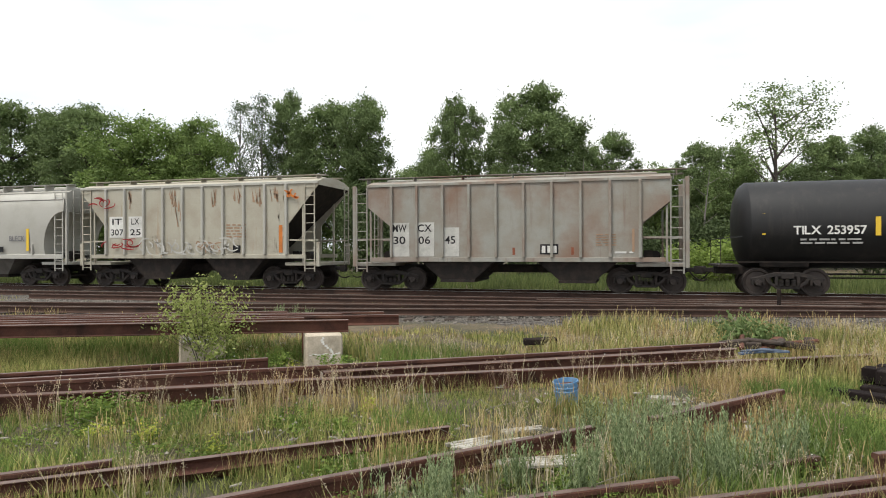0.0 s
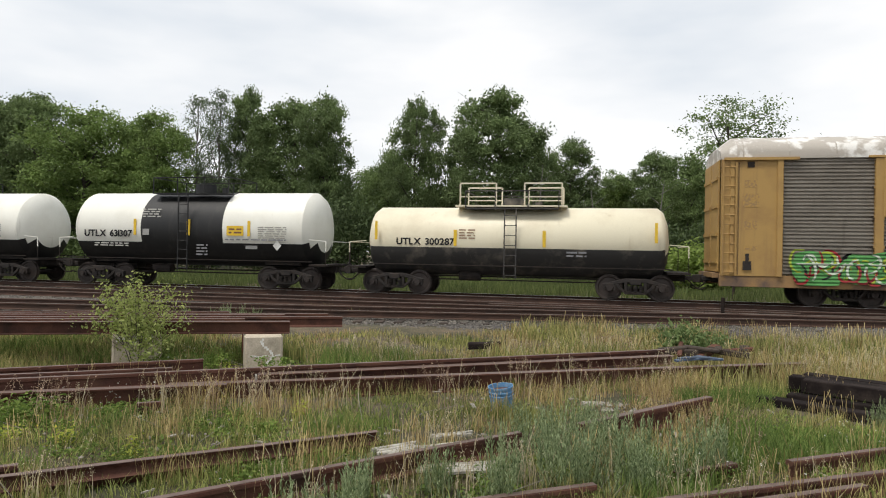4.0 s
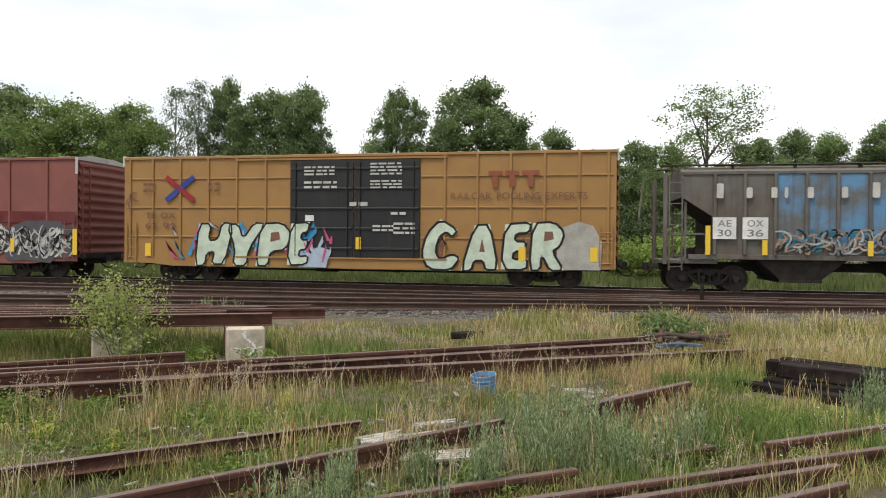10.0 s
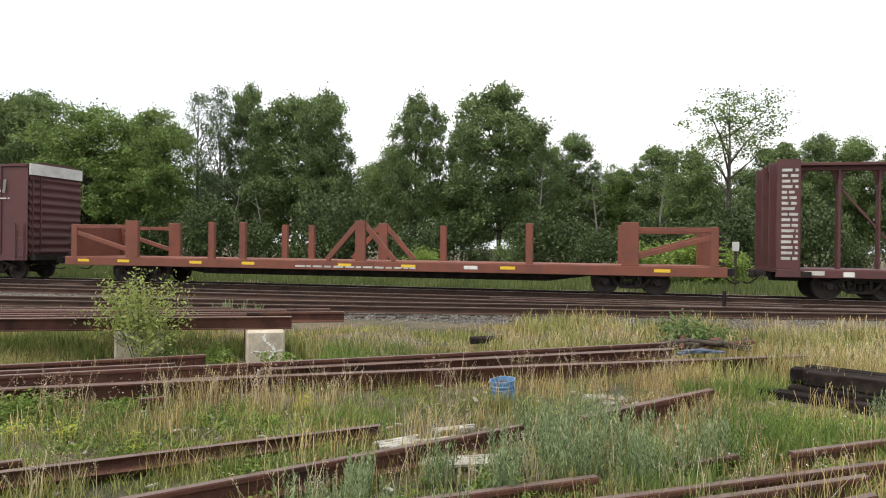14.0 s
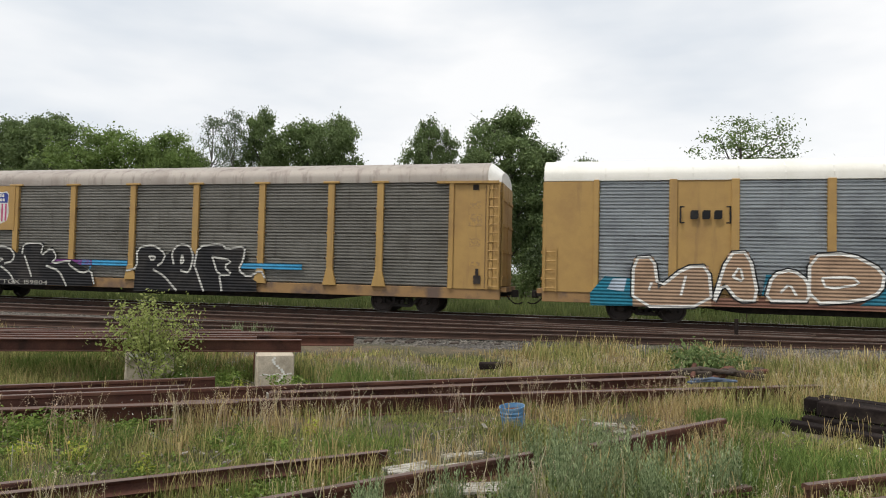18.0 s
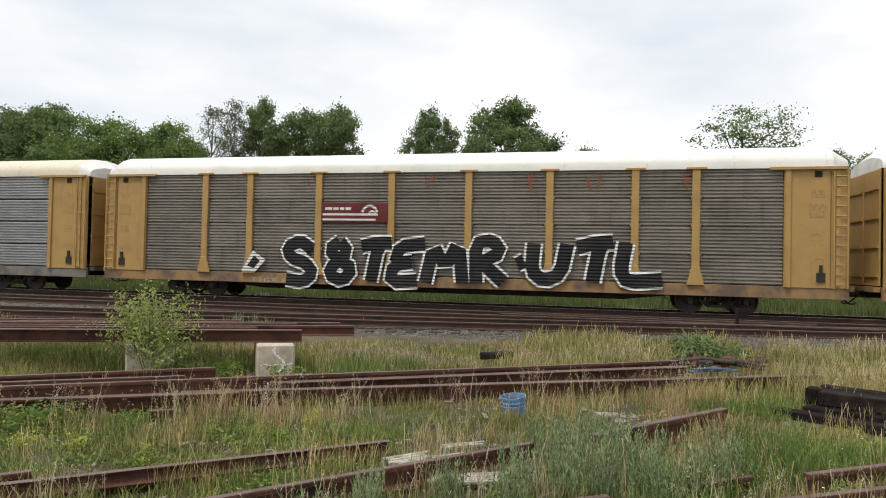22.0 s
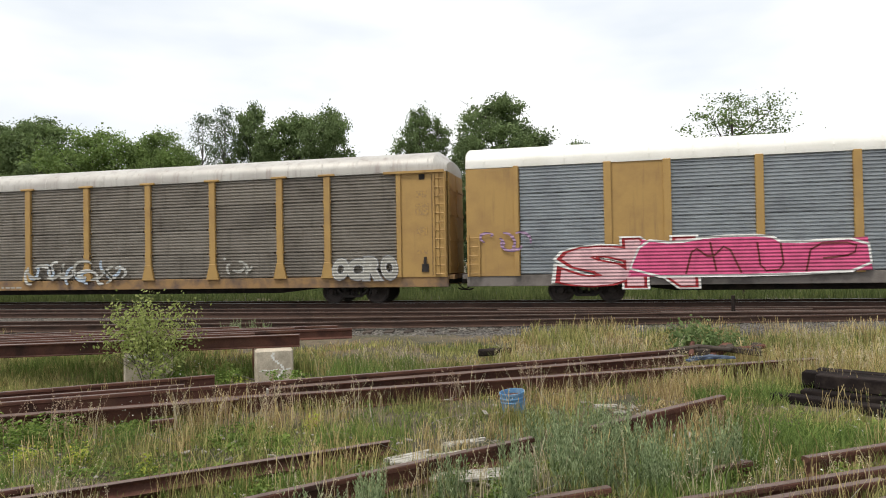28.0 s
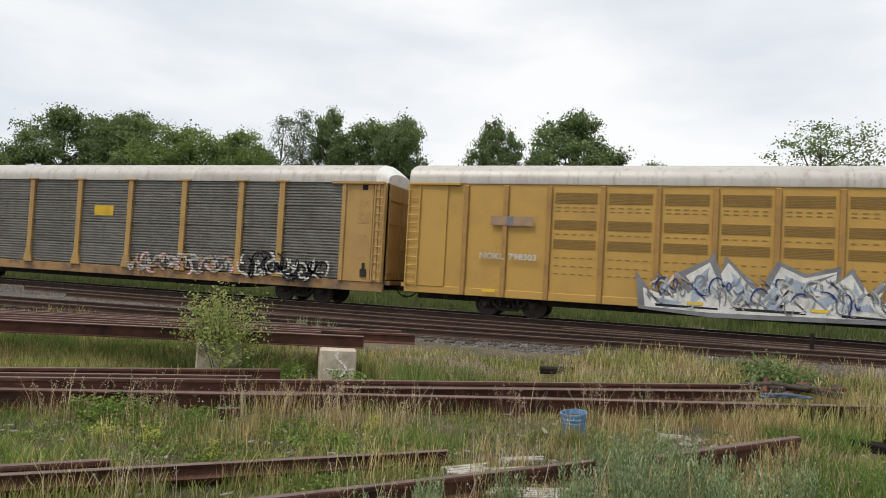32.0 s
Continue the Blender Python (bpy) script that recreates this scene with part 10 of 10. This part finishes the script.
# bright rack with grey letters
for o in ([(-8.71, 0.93), (-8.19, 2.19), (-7.09, 2.06), (-6.01, 2.25), (-4.15, 2.26), (-3.75, 1.97), (-1.27, 2.13), (-1.15, 1.07), (-3.86, 0.94)],):
    patch(R25, o, "hotpink", RY, "graffiti", "red painted letters")
    ribbon(R25, o, 0.09, "white", RY - 0.002, True, "white rim of painted letters")
for o in ([(-6.79, 1), (-6.54, 1.95), (-5.99, 1.5), (-5.47, 2.02), (-5.04, 1.02)], [(-4.54, 2.03), (-4.44, 1.07), (-3.73, 1.12), (-3.83, 1.99)], [(-3.08, 1.04), (-2.9, 1.95), (-1.57, 1.95), (-1.67, 1.56), (-2.58, 1.46)], [(-6, 2.07), (-5.82, 1.09)],):
    ribbon(R25, o, 0.06, "maroon", RY - 0.006)
throw(R25, "SN", -11.0, -6.4, 0.85, 2.2, "palepink", "red", RY, "white", 22, 0.045, 0.06, 0.25)
for o in ([(1.95, 0.52), (2.16, 2.19), (3.77, 2.38), (5.85, 2.38), (6.76, 2.21), (7.87, 2.17), (8.53, 2.3), (9.61, 2.15), (10.34, 2.04), (10.35, 1.43), (11.32, 1.23), (12.56, 1.04), (12.98, 0.7)],):
    patch(R25, o, "silver", RY, "graffiti", "silver painted letters")
    ribbon(R25, o, 0.09, "white", RY - 0.002, True, "white rim of painted letters")
for o in ([(2.17, 1.74), (2.94, 1.74), (3, 1.03), (2.18, 1.19)], [(9.61, 2.1), (10.3, 2.04), (10.26, 1.49), (9.62, 1.32)], [(1.95, 0.52), (2.14, 0.91), (4.03, 0.82), (4.04, 0.55)], [(6.76, 1.92), (7.32, 2), (7.21, 1.46)],):
    patch(R25, o, "maroon", RY - 0.004, "graffiti", "dark red painted shade")
for o in ([(3.08, 1.78), (4.01, 2.11), (4.71, 2.2), (4.54, 0.94), (3.56, 0.92), (3.67, 1.57), (3.08, 1.51)], [(5.19, 0.95), (5.4, 2.12), (6.31, 2.12), (6.77, 1.5), (6.44, 0.96)], [(5.41, 1.38), (6.43, 1.45)], [(7.11, 0.97), (7.43, 2.02), (8.53, 2.03), (8.43, 1.68), (7.66, 1.6)], [(7.66, 1.4), (8.32, 1.47)], [(8.76, 0.99), (8.97, 2.03), (9.62, 1.94), (9.15, 1.48), (9.84, 1.01)], [(5.86, 1.92), (6.09, 1.59), (5.82, 1.53)],):
    ribbon(R25, o, 0.06, "maroon", RY - 0.006)
plate(R25, 4.85, 7.1, 3.52, 3.66, "orange", -1.53, "painted_stripe", "orange stripe")
plate(R25, 4.85, 6.6, 3.42, 3.48, "black", -1.53, "painted_stripe")
strokes(R25, 10.2, 12.4, 1.1, 1.5, 9, "dwhite", RY, 205, 0.05, size=0.2)
plate(R25, 12.5, 13.1, 2.1, 2.25, M_yellow, -1.575)
strokes(R25, -13.6, -12.2, 1.9, 2.7, 7, "lilac", RY, 207, 0.05, size=0.3)
# faint rack
layered(R26, -4.4, 0.25, 0.9, 1.85, ("paleblue", "ghost", "dwhite"), RY, 211, n=8, width=0.07, size=0.4)
strokes(R26, 4.9, 6.1, 1.2, 1.85, 5, "ghost", RY, 215, 0.06, size=0.3)
throw(R26, "OCRO", 9.5, 12.1, 1.0, 1.7, "ghost", "dwhite", RY, "grey", 24, 0.05, 0.07)
strokes(R26, -13.3, -12.7, 3.9, 4.4, 7, "navy", -1.64, 217, 0.04, size=0.2)
bars(R26, -6.8, -4.8, 0.70, 0.84, 1, "ghost", -1.536, 218)
# articulated yellow racks
patch(A27, [(-3.56, 4.85), (-2.82, 4.85), (-2.8, 4.25), (-2, 4.21), (-2, 3.36), (-2.56, 3.19), (-2.74, 3.02), (-2.72, 2), (-2.55, 1.82), (-3.45, 1.91), (-3.51, 3.04), (-3.68, 3.22), (-4.06, 3.38), (-4.12, 4.2), (-3.54, 4.24)], "white", AY, "graffiti", "white edge of a painted cross")
patch(A27, [(-3.43, 4.71), (-2.93, 4.71), (-2.92, 4.11), (-2.13, 4.12), (-2.11, 3.42), (-2.9, 3.4), (-2.87, 2.69), (-2.92, 2.03), (-3.28, 2.05), (-3.37, 2.71), (-3.38, 3.4), (-3.86, 3.4), (-3.88, 4.11), (-3.42, 4.11)], "navy", AY - 0.003, "graffiti", "blue painted cross")
patch(A27, [(-5.76, 0.68), (-5.47, 0.96), (-4.55, 1.33), (-3.95, 1.74), (-3.54, 2.08), (-3.11, 1.95), (-2.28, 1.39), (-1.15, 1), (-0.64, 0.69)], "hillwash", AY + 0.002, "graffiti", "white painted hill")
for o in ([(-5.79, 1.67), (-4.09, 1.76), (-4.2, 1.4), (-5.69, 1.24)], [(-0.7, 1.94), (0.22, 1.94), (0.23, 1.51), (-0.69, 1.58)]):
    patch(A27, o, "dwhite", AY + 0.004, "graffiti", "pale overpainted strip")
patch(A27, [(-9.44, 0.76), (-9.36, 1.76), (-8.89, 2.07), (-7.73, 1.9), (-6.8, 2), (-6.1, 1.74), (-5.95, 0.8), (-7.51, 0.74)], "pink", AY + 0.003, "graffiti", "pink painted cloud")
SOL = ([(-8.42, 1.72), (-8.75, 1.86), (-9.15, 1.78), (-9.22, 1.52), (-8.85, 1.36), (-8.5, 1.2), (-8.55, 0.94), (-8.95, 0.86), (-9.28, 1.0)], [(-7.75, 1.82), (-8.05, 1.7), (-8.15, 1.3), (-7.98, 0.95), (-7.65, 0.92), (-7.4, 1.25), (-7.5, 1.7), (-7.78, 1.82)], [(-7.25, 1.88), (-6.75, 1.84), (-6.98, 1.6), (-7.0, 1.1), (-6.75, 0.92), (-6.35, 1.02), (-6.2, 1.22)])
for k, path in enumerate(SOL):
    ribbon(A27, path, 0.40, "black", AY - 0.002 * k, False, "black outline of a painted letter")
    for a, b in zip(path, path[1:]):
        hi = (a[1] + b[1]) / 2 > 1.36
        ribbon(A27, [a, b], 0.21, "teal" if hi else "lime", AY - 0.010 - 0.002 * k - (0.001 if hi else 0), False, "turquoise and lime face of a painted letter")
strokes(A27, -9.4, -6.0, 0.78, 1.1, 9, "black", AY - 0.018, 612, 0.035, size=0.22)
layered(A27, -10.4, -9.6, 0.85, 1.85, ("white", "black", "dwhite"), AY - 0.004, 613, n=7, width=0.06, size=0.25)
patch(A27, [(-10.36, 1.32), (-10.17, 1.74), (-9.84, 1.91), (-9.67, 1.62), (-9.77, 1.15), (-9.56, 0.92), (-10.08, 0.84)], "white", AY, "graffiti", "white painted scrawl")
for o in ([(-10.11, 1.61), (-9.83, 1.78), (-9.9, 1.46)], [(-10.02, 1.3), (-9.74, 1.31), (-9.85, 1.03)], [(-10.26, 1.21), (-10.13, 1.08), (-10.21, 0.93)]):
    patch(A27, o, "black", AY - 0.003, "graffiti", "black lines of a scrawl")
for s in (-1, 1):
    for k in range(2):
        arc = Shape()
        pts = [(-3.06 + s * (1.42 + 0.22 * k + 0.25 * math.cos(a)), 3.55 + 0.95 * math.sin(a)) for a in np.linspace(-1.2, 1.2, 9)]
        for a, b in zip(pts, pts[1:]):
            arc.bar((a[0], AY, a[1]), (b[0], AY, b[1]), 0.004, 0.11)
        part("graffiti", arc, paint("lilac" if (k > 0) == (s > 0) else "white"), A27, "pale painted arc")
patch(A27, jagged(1.3, 6.2, 0.86, 2.2, 6, 63, 0.82), "green", AY + 0.012, "graffiti", "green painted rim")
patch(A27, jagged(1.45, 6.05, 0.88, 2.0, 6, 64, 0.8), "red", AY + 0.010, "graffiti", "dark red painted cloud")
throw(A27, "SMOEK", 1.5, 5.9, 0.92, 2.02, "maroon", "white", AY, "black", 27, 0.045, 0.06, 0.3, 0.12)
shards(A27, 1.7, 5.8, 1.0, 1.9, 7, "pink", AY - 0.004, 224, 0.25, 0.7)
strokes(A27, -3.3, -0.2, 1.25, 1.75, 16, "brown", AY - 0.003, 227, 0.09, size=0.2)
strokes(A27, -3.3, -0.2, 1.25, 1.75, 16, "tan", AY - 0.005, 227, 0.045, size=0.2)
for x0, x1, z0, z1 in ((-5.3, -3.6, 0.72, 1.0), (-3.7, -2.9, 0.75, 1.8), (-2.2, -0.9, 0.70, 0.95), (-4.4, -3.5, 1.2, 1.5), (-1.5, -0.7, 1.0, 1.2)):
    cloud(A27, x0, x1, z0, z1, "white", AY - 0.001, int(x0 * 10), "white painted patch of a hill")
ribbon(A27, [(-5.6, 0.9), (-4.6, 1.35), (-3.9, 1.75), (-3.54, 2.05), (-3.1, 1.92), (-2.3, 1.42), (-1.2, 1.02)], 0.07, "grey", AY - 0.003, False, "grey painted hill line")
write(A27, "EXISTS", 0.1, 1.5, 3.05, 3.25, "dwhite", AY, 0.012)
write(A27, "HEAVEN", -7.5, -6.3, 3.05, 3.25, "dwhite", AY, 0.012)
strokes(A27, -0.5, 0.9, 1.3, 2.1, 6, "tan", AY, 228, 0.03, size=0.25)
plate(A27, 7.3, 8.0, 1.05, 1.35, "white", AY)
plate(A27, 7.36, 7.94, 1.1, 1.3, "black", AY - 0.003)
plate(A27, 5.5, 6.7, 4.45, 4.62, "grey", AY, "painted_patch")
patch(A28, [(-2.06, 0.69), (-2.19, 1.97), (-1.61, 1.23), (-0.44, 1.61), (-0.82, 1.97), (0.11, 2.45), (0.28, 2.73), (0.51, 1.89), (0.64, 2.6), (1.53, 1.69), (1.85, 1.4), (1.88, 1.91), (2.21, 2.5), (3.04, 2.11), (4.02, 2.42), (3.95, 1.92), (4.32, 2.38), (4.74, 1.64), (5.59, 1.06), (5.98, 0.68), (3.06, 0.6), (0.21, 0.54)], "grey", AY + 0.002, "graffiti", "grey-blue painted edge")
patch(A28, [(-1.84, 0.77), (-1.93, 1.41), (-1.13, 1.15), (-0.33, 1.56), (-0.57, 1.88), (0.17, 2.36), (0.41, 1.8), (0.73, 2.38), (1.42, 1.61), (1.86, 1.27), (2.04, 1.76), (2.3, 2.32), (3, 1.99), (3.89, 2.23), (3.85, 1.82), (4.28, 2.19), (4.65, 1.55), (5.45, 1.01), (5.69, 0.8), (3.06, 0.75), (0.2, 0.69)], "white", AY - 0.002, "graffiti", "white painted letters")
for o in ([(-0.34, 1.7), (0.17, 2.22), (0.03, 1.29), (-0.4, 0.81)], [(0.82, 2.1), (1.43, 1.48), (1.64, 0.94), (1.02, 1.32)], [(2.39, 2.05), (2.95, 1.84), (3.52, 1.59), (2.64, 1.48)], [(4.36, 1.97), (4.56, 1.46), (5.02, 0.99), (4.33, 1.08)], [(2.01, 1.35), (2.42, 0.88), (1.83, 0.81)], [(-1.63, 1.12), (-0.63, 0.98), (-1.17, 0.73)], [(3.28, 1.27), (3.91, 1.6), (3.8, 0.89)]):
    patch(A28, o, "paleblue", AY - 0.004, "graffiti", "blue-grey painted shade")
for o in ([(0.46, 2.34), (0.57, 1.76), (0.52, 0.8), (0.39, 1.76)], [(1.62, 1.34), (2.03, 0.85), (1.88, 0.85)], [(3, 1.84), (3.94, 2.19), (3.16, 1.74)], [(4.05, 1.84), (4.19, 0.95), (4.04, 0.95)], [(-0.73, 1.78), (-0.33, 1.46), (-0.48, 1.27)], [(0.73, 0.84), (1.5, 1.16), (2.03, 1), (1.51, 1.02)], [(2.46, 1.56), (3.53, 1.42), (3.03, 1.35)], [(-1.75, 1.27), (-1.23, 0.91), (-1.39, 0.85)]):
    patch(A28, o, "grey", AY - 0.006, "graffiti", "dark line inside painted letters")
for o in ([(-1.51, 0.9), (0.46, 0.86), (0.46, 0.8), (-1.5, 0.81)], [(0.99, 0.91), (3.05, 0.91), (3.05, 0.82), (0.99, 0.82)], [(4.05, 0.9), (5.55, 0.85), (5.55, 0.79), (4.05, 0.81)]):
    patch(A28, o, "black", AY - 0.007, "graffiti", "black painted base line")
for x in (-0.5, 3.2, 9.8, 7.4, -7.6):
    plate(A28, x, x + 0.5, 0.92, 1.02, M_yellow, AY - 0.022, "reflector")
layered(A28, -1.7, 5.3, 0.85, 2.0, ("steel", "white", "grey", "paleblue", "steel"), AY - 0.009, 641, shards, 26, size=0.34, lean=0.9)
layered(A28, -1.8, 5.6, 0.8, 1.9, ("grey", "dwhite", "navy"), AY - 0.026, 651, n=12, width=0.03, size=0.25)
write(A28, "NOKL 798303", -7.75, -5.65, 2.14, 2.36, "dwhite", -1.63, 0.03)
plate(A28, -7.4, -5.8, 3.38, 3.72, "tan", -1.63, "painted_patch", "faded repainted patch")
plate(A28, -6.8, -6.55, 3.38, 3.72, "grey", -1.634, "painted_patch")
strokes(A28, 6.2, 9.2, 1.2, 1.9, 9, "tan", AY, 241, 0.03, size=0.3)
# last rack
layered(R29, 1.7, 7.05, 0.85, 1.7, ("ghost", "palepink", "silver", "tan"), RY, 245, n=11, width=0.06, size=0.3)
layered(R29, 7.6, 11.5, 0.9, 1.95, ("dwhite", "black", "dwhite", "black"), RY, 251, n=16, width=0.055, size=0.3)
plate(R29, -0.6, 0.5, 3.3, 3.75, "yellow", -1.516, "sign_plate", "faded yellow sign")

# paint on corrugated sheets follows their ridges
ridged = {}


def ridge(mat):
    if mat.name not in ridged:
        m = mat.copy()
        nt = m.node_tree
        wave = nt.nodes.new("ShaderNodeTexWave")
        wave.wave_type, wave.bands_direction = "BANDS", "Z"
        wave.inputs["Scale"].default_value, wave.inputs["Distortion"].default_value = 2.7, 0.0
        nt.links.new(nt.nodes.new("ShaderNodeTexCoord").outputs["Object"], wave.inputs["Vector"])
        bump = nt.nodes.new("ShaderNodeBump")
        bump.inputs["Strength"].default_value, bump.inputs["Distance"].default_value = 0.7, 0.03
        nt.links.new(wave.outputs["Fac"], bump.inputs["Height"])
        nt.links.new(bump.outputs["Normal"], nt.nodes["Principled BSDF"].inputs["Normal"])
        ridged[mat.name] = m
    return ridged[mat.name]


for car in (R5, R19, R20, R21, R22, R23, R24, R25, R26, R29):
    for ob in car.children_recursive:
        if ob.name.startswith("graffiti"):
            ob.data.materials[0] = ridge(ob.data.materials[0])


# ---- what moves ----
V0, ACC = 17.603, -0.01484


def travel(t):
    return V0 * t + ACC * t * t / 2


def motions():
    """The train rolls by from left to right; its wheelsets turn while they are in sight."""
    for car, u in CARS:
        walk(car, [(t, pose(u + travel(t), TRACK_Y, RAIL_Z)) for t in range(0, 33, 4)])
    starts = {car.name: u for car, u in CARS}
    for ob, car in WHEELS:
        u, m = starts[car.name], ob.matrix_basis.copy()
        inside = [k for k in range(0, 32 * FPS + 1) if -42 < u + travel(k / FPS) < 26]
        rows = [(0.0, m)] if not inside or inside[0] > 0 else []
        for k in inside:
            rows.append((k / FPS, m @ pose(0, 0, 0, 0, math.degrees(travel(k / FPS) / 0.457) % 360, 0)))
        if not inside or inside[-1] < 32 * FPS:
            rows.append((32.0, rows[-1][1]))
        walk(ob, rows)


motions()
